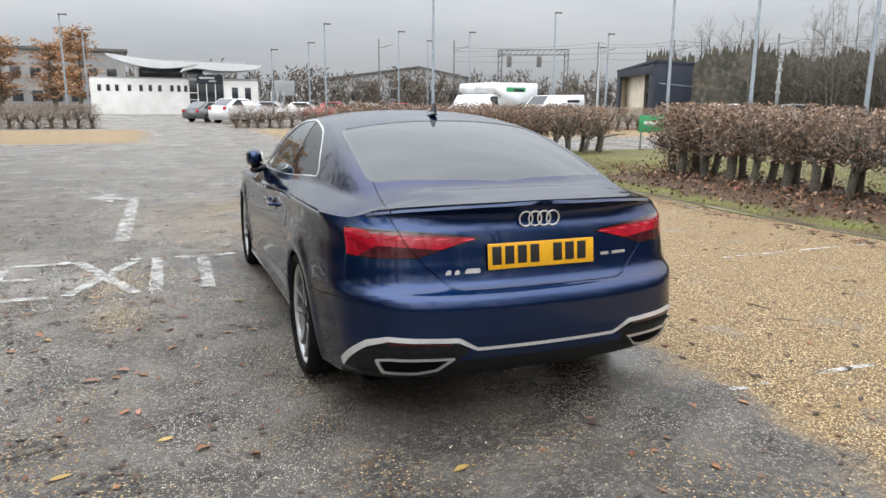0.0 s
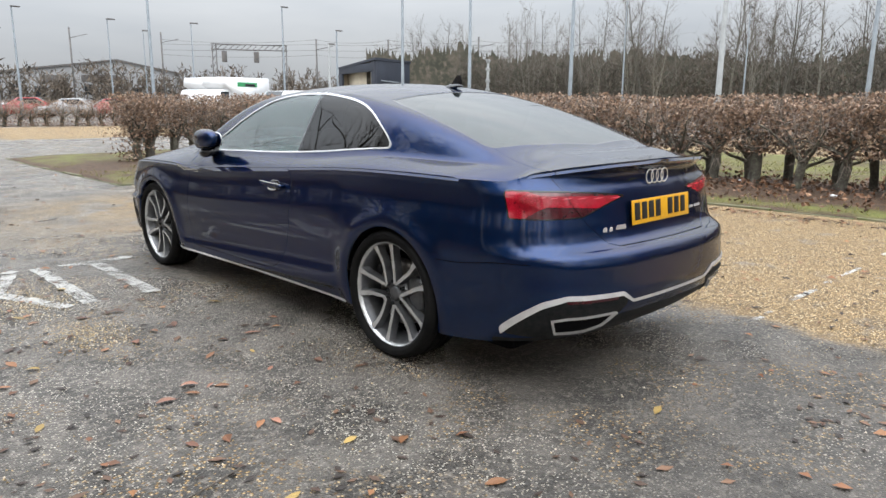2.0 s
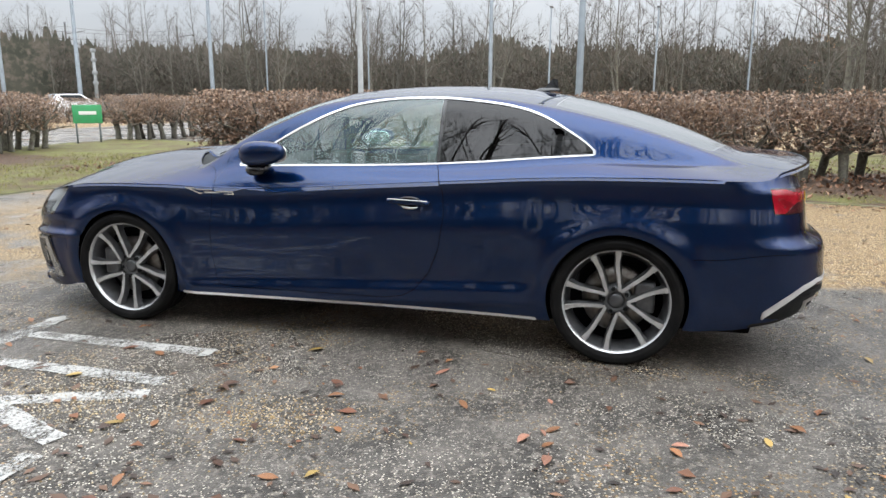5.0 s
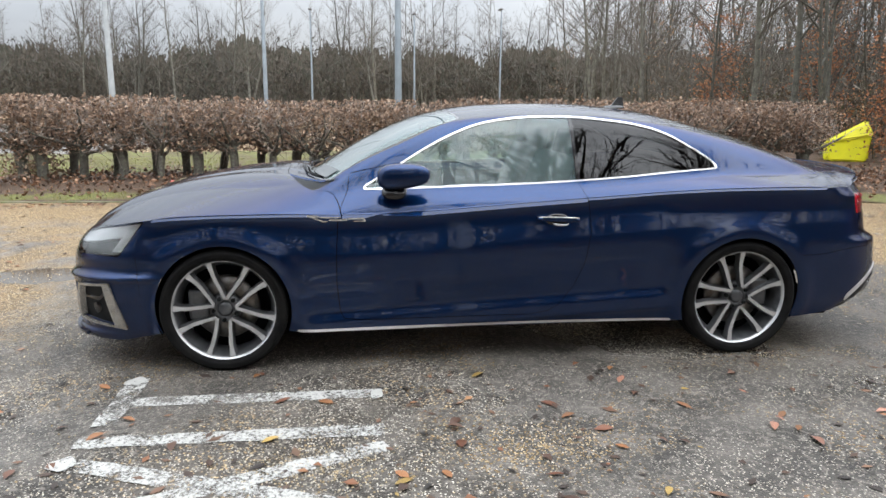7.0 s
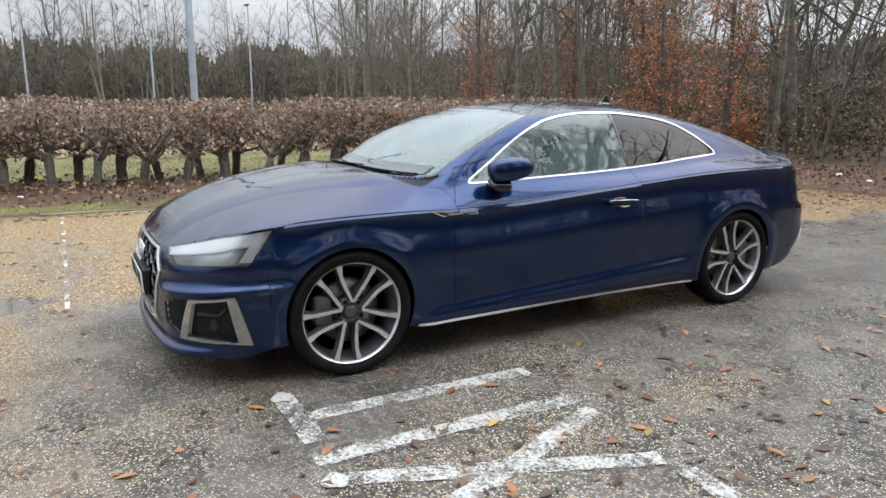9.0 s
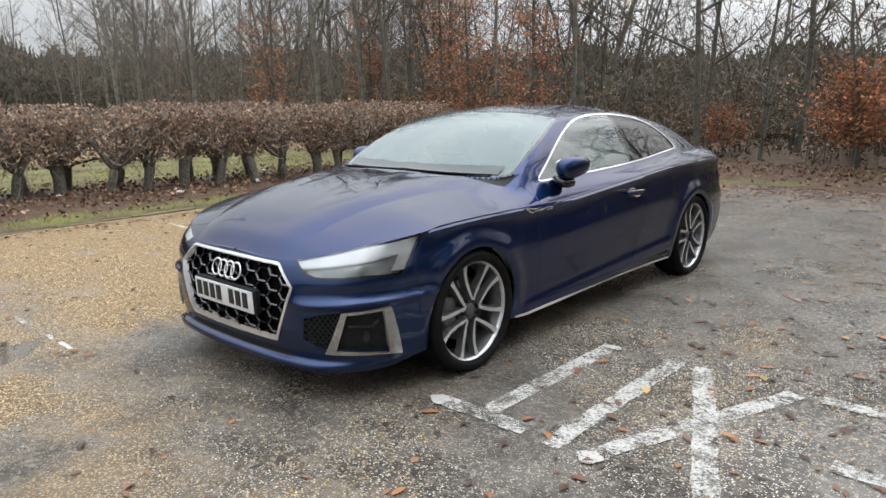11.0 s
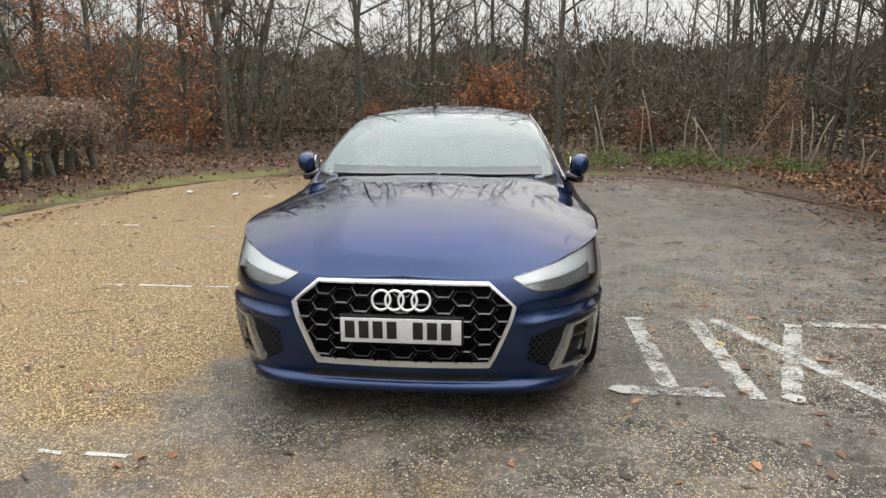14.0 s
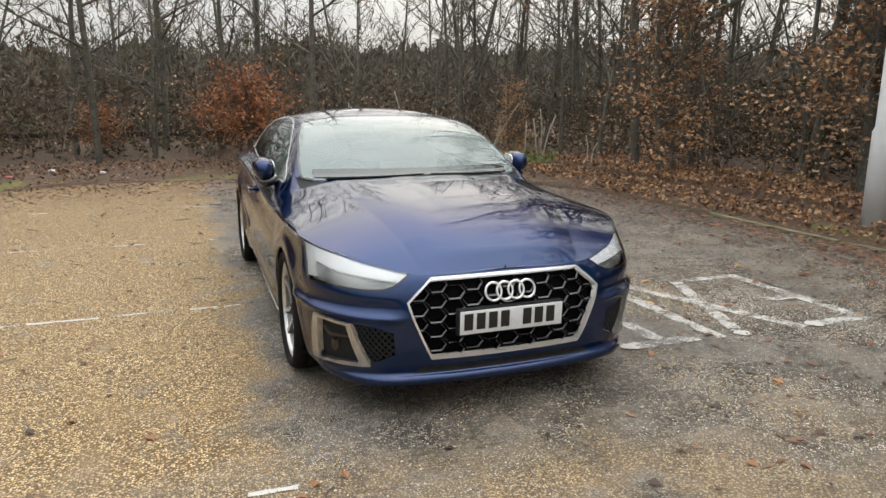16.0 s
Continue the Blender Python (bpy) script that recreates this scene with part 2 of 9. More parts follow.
# ---- ground ----
def ground_material():
    """Worn wet tarmac with pale stone chips, under a drift of yellow gravel that thins out towards the car."""
    m = bpy.data.materials.new("wet_tarmac_and_gravel")
    m.use_nodes = True
    n, l = m.node_tree.nodes, m.node_tree.links
    p = n["Principled BSDF"]
    tc = n.new("ShaderNodeTexCoord")
    pos = tc.outputs["Object"]

    def noise_at(scale, detail=4.0, rough=0.55):
        t = n.new("ShaderNodeTexNoise")
        t.inputs["Scale"].default_value, t.inputs["Detail"].default_value, t.inputs["Roughness"].default_value = scale, detail, rough
        l.new(pos, t.inputs["Vector"])
        return t.outputs["Fac"]

    def ramp(value, a, b, lo=0.0, hi=1.0):
        r = n.new("ShaderNodeMapRange")
        r.interpolation_type = "SMOOTHSTEP"
        for k, v in (("From Min", a), ("From Max", b), ("To Min", lo), ("To Max", hi)):
            r.inputs[k].default_value = v
        l.new(value, r.inputs["Value"])
        return r.outputs["Result"]

    def op(kind, a, b):
        q = n.new("ShaderNodeMath")
        q.operation = kind
        for i, v in enumerate((a, b)):
            if isinstance(v, (int, float)):
                q.inputs[i].default_value = v
            else:
                l.new(v, q.inputs[i])
        return q.outputs[0]

    def mix(f, a, b):
        q = n.new("ShaderNodeMix")
        q.data_type = "RGBA"
        if isinstance(f, (int, float)):
            q.inputs["Factor"].default_value = f
        else:
            l.new(f, q.inputs["Factor"])
        for key, v in (("A", a), ("B", b)):
            if isinstance(v, tuple):
                q.inputs[key].default_value = (*v, 1)
            else:
                l.new(v, q.inputs[key])
        return q.outputs["Result"]

    sep = n.new("ShaderNodeSeparateXYZ")
    l.new(pos, sep.inputs[0])
    x, y = sep.outputs["X"], sep.outputs["Y"]
    broad, mid, fine = noise_at(0.55, 5), noise_at(3.1, 6), noise_at(26, 5)
    # stone chips of the tarmac
    chips = n.new("ShaderNodeTexVoronoi")
    chips.inputs["Scale"].default_value = 112.0
    l.new(pos, chips.inputs["Vector"])
    chip_sep = n.new("ShaderNodeSeparateColor")
    l.new(chips.outputs["Color"], chip_sep.inputs[0])
    chip_pick = op("MULTIPLY", ramp(chip_sep.outputs[0], 0.62, 0.68), ramp(chips.outputs["Distance"], 0.50, 0.34))
    patch = ramp(noise_at(0.9, 3), 0.36, 0.62)
    tar = mix(ramp(mid, 0.35, 0.68), (0.052, 0.047, 0.041), (0.150, 0.135, 0.118))
    tar = mix(ramp(fine, 0.50, 0.66, 0, 0.75), tar, (0.26, 0.232, 0.20))
    tar = mix(ramp(broad, 0.55, 0.75, 0, 0.55), tar, (0.13, 0.105, 0.078))
    tar = mix(op("MULTIPLY", chip_pick, ramp(patch, 0, 1, 0.35, 1.0)), tar, mix(chip_sep.outputs[1], (0.46, 0.40, 0.31), (0.92, 0.86, 0.75)))
    damp = op("MULTIPLY", ramp(op("ADD", y, op("MULTIPLY", broad, 3.0)), 0.6, -1.8), ramp(y, -7.0, -5.0))
    tar = mix(op("MULTIPLY", damp, 0.38), tar, (0.030, 0.028, 0.026))
    pits = n.new("ShaderNodeTexVoronoi")
    pits.inputs["Scale"].default_value = 78.0
    l.new(pos, pits.inputs["Vector"])
    tar = mix(ramp(pits.outputs["Distance"], 0.20, 0.08, 0, 0.8), tar, (0.018, 0.017, 0.016))
    # gravel: cells of many yellows
    stones = n.new("ShaderNodeTexVoronoi")
    stones.inputs["Scale"].default_value = 95.0
    l.new(pos, stones.inputs["Vector"])
    st = n.new("ShaderNodeSeparateColor")
    l.new(stones.outputs["Color"], st.inputs[0])
    gr = n.new("ShaderNodeValToRGB")
    el = gr.color_ramp.elements
    el[0].position, el[0].color = 0.0, (0.15, 0.098, 0.05, 1)
    el[1].position, el[1].color = 1.0, (0.80, 0.66, 0.43, 1)
    for q, c in ((0.35, (0.45, 0.295, 0.135)), (0.7, (0.63, 0.44, 0.22))):
        e = el.new(q)
        e.color = (*c, 1)
    l.new(st.outputs[0], gr.inputs["Fac"])
    gravel = mix(ramp(stones.outputs["Distance"], 0.30, 0.58, 0, 0.85), gr.outputs["Color"], (0.06, 0.038, 0.018))
    gravel = mix(ramp(mid, 0.45, 0.7, 0, 0.4), gravel, (0.26, 0.175, 0.085))
    # where the gravel lies: east of a ragged line beside the car, and in drifts
    jag = op("ADD", op("MULTIPLY", op("SUBTRACT", noise_at(0.8, 6, 0.65), 0.5), 1.1), op("MULTIPLY", op("SUBTRACT", mid, 0.5), 0.5))
    east = ramp(op("ADD", x, jag), 0.90, 1.20)
    fade_n = ramp(op("ADD", y, op("MULTIPLY", jag, 2.5)), 3.6, 1.9)
    far_e = ramp(op("ADD", x, op("MULTIPLY", jag, 0.7)), 3.0, 4.3)
    cover = op("MULTIPLY", op("MULTIPLY", east, op("MAXIMUM", fade_n, far_e)), ramp(y, 8.0, 6.5))
    wash = op("MULTIPLY", ramp(op("ADD", x, op("MULTIPLY", jag, 1.6)), -2.6, 0.9), ramp(op("ADD", y, jag), 2.2, 3.1))
    wash = op("MULTIPLY", op("MULTIPLY", wash, ramp(y, 6.5, 5.0)), ramp(noise_at(1.7, 5), 0.33, 0.54, 0.05, 0.92))
    verge = op("MULTIPLY", ramp(op("ADD", y, op("MULTIPLY", jag, 3.0)), 21.5, 22.5), ramp(op("ADD", y, op("MULTIPLY", jag, 5.0)), 36.0, 33.0))
    verge = op("MULTIPLY", verge, op("MAXIMUM", ramp(op("ADD", x, jag), -1.9, -2.9), ramp(op("ADD", x, jag), 2.2, 3.2)))
    cover = op("MAXIMUM", op("MAXIMUM", cover, wash), verge)
    loose = op("MULTIPLY", ramp(st.outputs[2], 0.86, 0.90), ramp(noise_at(1.3, 4), 0.47, 0.60))
    cover2 = op("MAXIMUM", cover, op("MULTIPLY", loose, 0.9))
    bare = op("MULTIPLY", ramp(noise_at(2.2, 6, 0.7), 0.56, 0.68), 0.55)
    cover2 = op("MULTIPLY", cover2, op("SUBTRACT", 1.0, bare))
    top_mix = mix(cover2, tar, gravel)
    # damp film: smooth patches on the tarmac, rougher on the gravel
    wet = ramp(noise_at(0.42, 4), 0.40, 0.62)
    puddle = op("MULTIPLY", ramp(noise_at(0.33, 2), 0.60, 0.66), op("SUBTRACT", 1.0, cover))
    def spot(cx, cy, rx, ry):
        ex = op("POWER", op("DIVIDE", op("SUBTRACT", x, cx), rx), 2.0)
        ey = op("POWER", op("DIVIDE", op("SUBTRACT", y, cy), ry), 2.0)
        return ramp(op("ADD", op("ADD", ex, ey), op("MULTIPLY", op("SUBTRACT", mid, 0.5), 2.6)), 1.15, 0.85)

    pool = spot(1.30, 3.22, 0.26, 0.42)
    puddle = op("MAXIMUM", puddle, op("MULTIPLY", pool, 1.15))
    wet = op("MAXIMUM", wet, ramp(op("ADD", op("POWER", op("ADD", x, 0.6), 2.0), op("POWER", op("DIVIDE", op("SUBTRACT", y, 2.9), 0.8), 2.0)), 3.2, 0.8))
    tar_rough = op("SUBTRACT", 0.48, op("MULTIPLY", wet, 0.28))
    rough = op("ADD", op("MULTIPLY", tar_rough, op("SUBTRACT", 1.0, cover2)), op("MULTIPLY", cover2, 0.72))
    rough = op("SUBTRACT", rough, op("MULTIPLY", puddle, 0.20))
    rough = op("MULTIPLY", rough, op("SUBTRACT", 1.0, op("MULTIPLY", pool, 0.85)))
    l.new(mix(op("MULTIPLY", pool, 0.75), top_mix, (0.035, 0.030, 0.024)), p.inputs["Base Color"])
    l.new(rough, p.inputs["Roughness"])
    p.inputs["IOR"].default_value = 1.40
    h = op("ADD", op("MULTIPLY", fine, 0.5), op("MULTIPLY", stones.outputs["Distance"], -0.55))
    h = op("ADD", h, op("MULTIPLY", chip_pick, 0.4))
    h = op("ADD", h, op("MULTIPLY", ramp(pits.outputs["Distance"], 0.0, 0.25), 0.35))
    bp = n.new("ShaderNodeBump")
    bp.inputs["Distance"].default_value = 0.016
    l.new(op("SUBTRACT", 0.75, op("MULTIPLY", puddle, 0.65)), bp.inputs["Strength"])
    l.new(h, bp.inputs["Height"])
    l.new(bp.outputs["Normal"], p.inputs["Normal"])
    return m


MAT_GROUND = ground_material()
gx = sorted(set([-2500, -900, -300, -120, -60] + list(range(-40, 61, 4)) + [90, 150, 320, 900, 2500]))
gy = sorted(set([-2500, -900, -300, -120, -60] + list(range(-40, 61, 4)) + [90, 150, 320, 900, 2500]))
gv = [(a, b, 0.0) for b in gy for a in gx]
gf = [(j * len(gx) + i, j * len(gx) + i + 1, (j + 1) * len(gx) + i + 1, (j + 1) * len(gx) + i) for j in range(len(gy) - 1) for i in range(len(gx) - 1)]
ground = tagged(new("ground", mesh_from("ground", gv, gf, False, [MAT_GROUND])), "wet worn tarmac car park with drifts of yellow gravel", "ground", kind="structure")

# ---- the car: smooth surfaces from a few profile curves ----
def curve(knots):
    """A smooth curve through (x, y) knots that never overshoots them."""
    kx = np.array([k[0] for k in knots], float)
    ky = np.array([k[1] for k in knots], float)
    h, d = np.diff(kx), np.diff(ky) / np.diff(kx)
    mm = np.zeros(len(kx))
    mm[0], mm[-1] = d[0], d[-1]
    for i in range(1, len(kx) - 1):
        if d[i - 1] * d[i] > 0:
            a, b = 2 * h[i] + h[i - 1], h[i] + 2 * h[i - 1]
            mm[i] = (a + b) / (a / d[i - 1] + b / d[i])

    def at(x):
        x = np.clip(np.asarray(x, float), kx[0], kx[-1])
        i = np.clip(np.searchsorted(kx, x) - 1, 0, len(h) - 1)
        t = (x - kx[i]) / h[i]
        return ((1 + 2 * t) * (1 - t) ** 2 * ky[i] + t * (1 - t) ** 2 * h[i] * mm[i] + t * t * (3 - 2 * t) * ky[i + 1] + t * t * (t - 1) * h[i] * mm[i + 1])
    return at


def smin(a, b, k):
    h = np.clip(0.5 + 0.5 * (b - a) / k, 0, 1)
    return b * (1 - h) + a * h - k * h * (1 - h)


def smax(a, b, k):
    return -smin(-a, -b, k)


def step(a, b, x):
    t = np.clip((x - a) / (b - a), 0, 1)
    return t * t * (3 - 2 * t)


AXLE, HUB_Z, TYRE_R, ARCH_R = 1.385, 0.318, 0.322, 0.339
# half-width at the shoulder crease, its height along the side, across the nose and across the tail
width_c = curve([(-2.45, 0.75), (-2.1, 0.838), (-1.75, 0.888), (-1.35, 0.904), (-0.75, 0.893), (0.0, 0.888), (0.75, 0.892), (1.35, 0.902), (1.75, 0.880), (2.05, 0.818), (2.4, 0.71)])
crease_z = curve([(-2.2, 0.915), (-1.87, 0.922), (-1.6, 0.925), (-1.29, 0.922), (-0.98, 0.910), (-0.67, 0.889), (-0.22, 0.858), (0.08, 0.836), (0.37, 0.815), (0.65, 0.803), (0.82, 0.803), (1.07, 0.808), (1.35, 0.806), (1.62, 0.795), (1.75, 0.780), (1.88, 0.757), (2.0, 0.733), (2.1, 0.710)])
nose_z = curve([(0.0, 0.653), (0.36, 0.651), (0.46, 0.662), (0.62, 0.700), (0.74, 0.728), (0.82, 0.748), (0.90, 0.77)])
tail_z = curve([(0.0, 0.992), (0.35, 0.986), (0.58, 0.970), (0.74, 0.942), (0.82, 0.922), (0.92, 0.915)])
# side section: swell and sill by height
low_off = curve([(0.15, -0.025), (0.20, -0.006), (0.235, 0.011), (0.285, 0.009), (0.345, -0.002), (0.40, 0.002), (0.50, 0.013), (0.60, 0.018), (0.70, 0.010), (0.80, 0.0)])
low_arch = curve([(0.15, -0.045), (0.22, -0.02), (0.32, 0.0), (0.45, 0.014), (0.60, 0.018), (0.70, 0.010), (0.80, 0.0)])
up_off = curve([(0.0, 0.0), (0.012, -0.004), (0.035, -0.010), (0.09, -0.012), (0.20, -0.006)])
front_y = curve([(0.12, 2.17), (0.150, 2.255), (0.180, 2.268), (0.205, 2.240), (0.25, 2.250), (0.35, 2.266), (0.46, 2.268), (0.56, 2.252), (0.63, 2.225), (0.68, 2.185), (0.80, 2.05)])
rear_y = curve([(0.16, -2.18), (0.24, -2.30), (0.31, -2.375), (0.38, -2.405), (0.46, -2.422), (0.56, -2.420), (0.612, -2.402), (0.635, -2.363), (0.66, -2.332), (0.74, -2.312), (0.84, -2.294), (0.87, -2.286), (0.905, -2.272), (0.935, -2.272), (0.955, -2.288), (0.975, -2.308), (0.995, -2.322)])


def body_gap(x, y, z):
    """Below the crease: negative inside the body."""
    ax = np.abs(x)
    zc = crease_z(y)
    mid = step(-1.02, -0.90, y) * (1 - step(0.92, 1.06, y))
    low = low_off(z + 0.055 * y) * mid + low_arch(z) * (1 - mid)
    w = width_c(y) + low * step(0, 0.18, zc - z + 0.02) + up_off(np.clip(zc - z, 0, 0.2)) * step(2.05, 1.7, y)
    for ya in (-AXLE, AXLE):
        d = np.hypot(y - ya, z - HUB_Z)
        w = w + 0.012 * np.exp(-((d - 0.375) / 0.05) ** 2)
    f = y - (front_y(z) - 0.09 * ax ** 2 - 0.235 * ax ** 4)
    r = (rear_y(z) + 0.11 * ax ** 2 + (0.20 + 0.22 * step(0.86, 0.95, z) + 0.05 * np.exp(-((z - 0.55) / 0.08) ** 2)) * ax ** 4) - y
    g = smax(smax(ax - w, f, 0.215), r, 0.18)
    # fin over the corner vents with a hollow above it, and the hollow of the vents' inner corners
    nose = step(1.55, 1.85, y) * step(0.46, 0.60, ax)
    fin_z = 0.452 + 0.06 * np.clip(ax - 0.55, 0, 0.4)
    return g - nose * (0.016 * np.exp(-((z - fin_z - 0.018) / 0.016) ** 2) - 0.010 * np.exp(-((z - fin_z - 0.065) / 0.028) ** 2))


def solve(fn, lo, hi, steps=34):
    lo, hi = np.array(lo, float), np.array(hi, float)
    for _ in range(steps):
        m = (lo + hi) / 2
        inside = fn(m) < 0
        lo, hi = np.where(inside, m, lo), np.where(inside, hi, m)
    return (lo + hi) / 2


def side_x(y, z):
    return solve(lambda d: body_gap(d, y, z), np.zeros_like(y), np.full_like(y, 1.3))


def nose_y(x, z):
    return solve(lambda d: body_gap(x, d, z), np.full_like(x, 1.0), np.full_like(x, 2.8))


def tail_y(x, z):
    return -solve(lambda d: body_gap(x, -d, z), np.full_like(x, 1.0), np.full_like(x, 2.9))


# upper body: hood, cabin and boot as heights over the plan
belt_x = curve([(-2.3, 0.60), (-1.9, 0.685), (-1.5, 0.745), (-1.1, 0.782), (-0.5, 0.80), (0.3, 0.80), (0.8, 0.785), (1.1, 0.76)])
belt_z = curve([(-2.0, 1.0), (-1.24, 1.012), (-1.0, 1.000), (-0.69, 0.973), (-0.23, 0.946), (0.22, 0.931), (0.51, 0.921), (0.75, 0.915), (1.1, 0.90)])
deck_z = curve([(-2.35, 0.992), (-2.2, 1.000), (-2.0, 1.022), (-1.8, 1.02), (-1.2, 1.015), (-0.5, 0.975), (0.5, 0.965), (0.9, 0.962), (1.07, 0.962), (1.3, 0.952), (1.6, 0.912), (1.92, 0.828), (2.1, 0.742), (2.2, 0.660)])
shoulder_s = curve([(-2.35, 0.30), (-2.1, 0.45), (-1.7, 0.62), (-1.2, 0.78), (0.6, 0.84), (1.0, 0.62), (1.3, 0.40), (1.8, 0.30), (2.2, 0.2)])


def top_z(x, y, xe, ze):
    """Height of the upper body at (x, y), where the crease lies at half-width xe and height ze."""
    ax = np.abs(x)
    s = np.clip(ax / np.maximum(xe, 1e-4), 0, 1)
    zc, s0 = np.maximum(deck_z(y), ze + 0.001), shoulder_s(y)
    crown = 0.10 * (zc - ze)
    q = np.clip((s - s0) / (1 - s0), 0, 1) ** 1.55
    deck = zc - crown * s ** 2 - (zc - crown - ze) * q
    hood = step(0.95, 1.15, y) * (1 - step(2.12, 2.22, y))
    line = np.interp(y, [1.0, 2.2], [0.66, 0.40])
    deck = deck + hood * 0.014 * (1 - (1 - np.clip((line - ax) / 0.17, 0, 1)) ** 2)
    line2 = np.interp(y, [1.0, 2.2], [0.27, 0.13])
    deck = deck + hood * step(2.0, 1.4, y) * 0.006 * (1 - (1 - np.clip((line2 - ax) / 0.10, 0, 1)) ** 2)
    roof = 1.370 - 0.048 * ((y + 0.42) / 0.6) ** 2 - 0.050 * (ax / 0.56) ** 2.4
    yw = y + 0.26 * ax ** 2 - 0.816
    screen = 1.062 - 0.60 * yw - 0.22 * yw ** 2
    d = np.maximum(-1.17 - y, -0.5)
    back = 1.312 - 0.20 * d - 0.125 * d ** 2 - 0.075 * (ax / 0.6) ** 2.2
    bx, bz = belt_x(y), belt_z(y)
    run = bx - ax
    side = bz + 1.95 * run - 0.55 * np.maximum(run, 0) ** 2
    cab = smin(smin(smin(roof, screen, 0.05), back, 0.06), side, 0.075)
    cab = np.where(y < -2.25, 0, cab)
    out = smax(deck, cab, 0.022)
    lim = step(0.0, 0.02, 1 - s)
    return ze + (out - ze) * np.where(s > 0.98, lim, 1.0)


# rays from the middle line outwards: along the side square to it, round both ends turning
NS, NC = 150, 78
ray_y = np.concatenate([np.full(NC, 1.55), np.linspace(1.55, -1.55, NS), np.full(NC, -1.55)])
ray_a = np.concatenate([np.linspace(math.pi / 2, 0.004, NC), np.zeros(NS), np.linspace(-0.004, -math.pi / 2, NC)])
ray_c, ray_s = np.cos(ray_a), np.sin(ray_a)
ray_c[np.abs(ray_c) < 1e-9] = 0.0


def rim_z(x, y):
    ax = np.abs(x)
    f, r = step(1.98, 2.10, y), step(-1.98, -2.12, y)
    return crease_z(y) * (1 - f) * (1 - r) + nose_z(ax) * f + tail_z(ax) * r


def cast(z):
    return solve(lambda d: body_gap(d * ray_c, ray_y + d * ray_s, z), np.zeros_like(ray_y), np.full_like(ray_y, 1.6))


edge_z = np.full_like(ray_y, 0.85)
for _ in range(14):
    edge_d = cast(edge_z)
    edge_z = 0.5 * edge_z + 0.5 * rim_z(edge_d * ray_c, ray_y + edge_d * ray_s)
edge_d = cast(edge_z)
edge_x, edge_y = edge_d * ray_c, ray_y + edge_d * ray_s
foot_z = 0.195 - 0.045 * step(1.70, 1.95, edge_y) + 0.04 * step(-1.75, -2.2, edge_y)

rows = np.concatenate([np.linspace(0, 0.93, 74), np.linspace(0.945, 1.0, 7)])
lowV = []
for v in rows:
    z = foot_z + (edge_z - foot_z) * v
    dd = cast(z) if v < 1 else edge_d
    lowV.append(np.stack([dd * ray_c, ray_y + dd * ray_s, z], 1))
lowV = np.array(lowV)
NU = len(ray_y)


def grid_faces(nr, nc, flip):
    f = []
    for j in range(nr - 1):
        for i in range(nc - 1):
            a, b, c, d = j * nc + i, j * nc + i + 1, (j + 1) * nc + i + 1, (j + 1) * nc + i
            f += [(a, c, b), (a, d, c)] if flip else [(a, b, c), (a, c, d)]
    return np.array(f, int)


# the upper sheet: straight across at each edge point
cross = np.concatenate([[0, 0.006, 0.012, 0.02], np.linspace(0.035, 1.0, 92)])
top_y = edge_y
TX = edge_x[None, :] * (1 - cross[:, None])
TY = np.repeat(edge_y[None, :], len(cross), 0)
TZ = top_z(TX, TY, np.repeat(edge_x[None, :], len(cross), 0), np.repeat(edge_z[None, :], len(cross), 0))
TZ[0] = edge_z
upV = np.stack([TX, TY, TZ], 2)


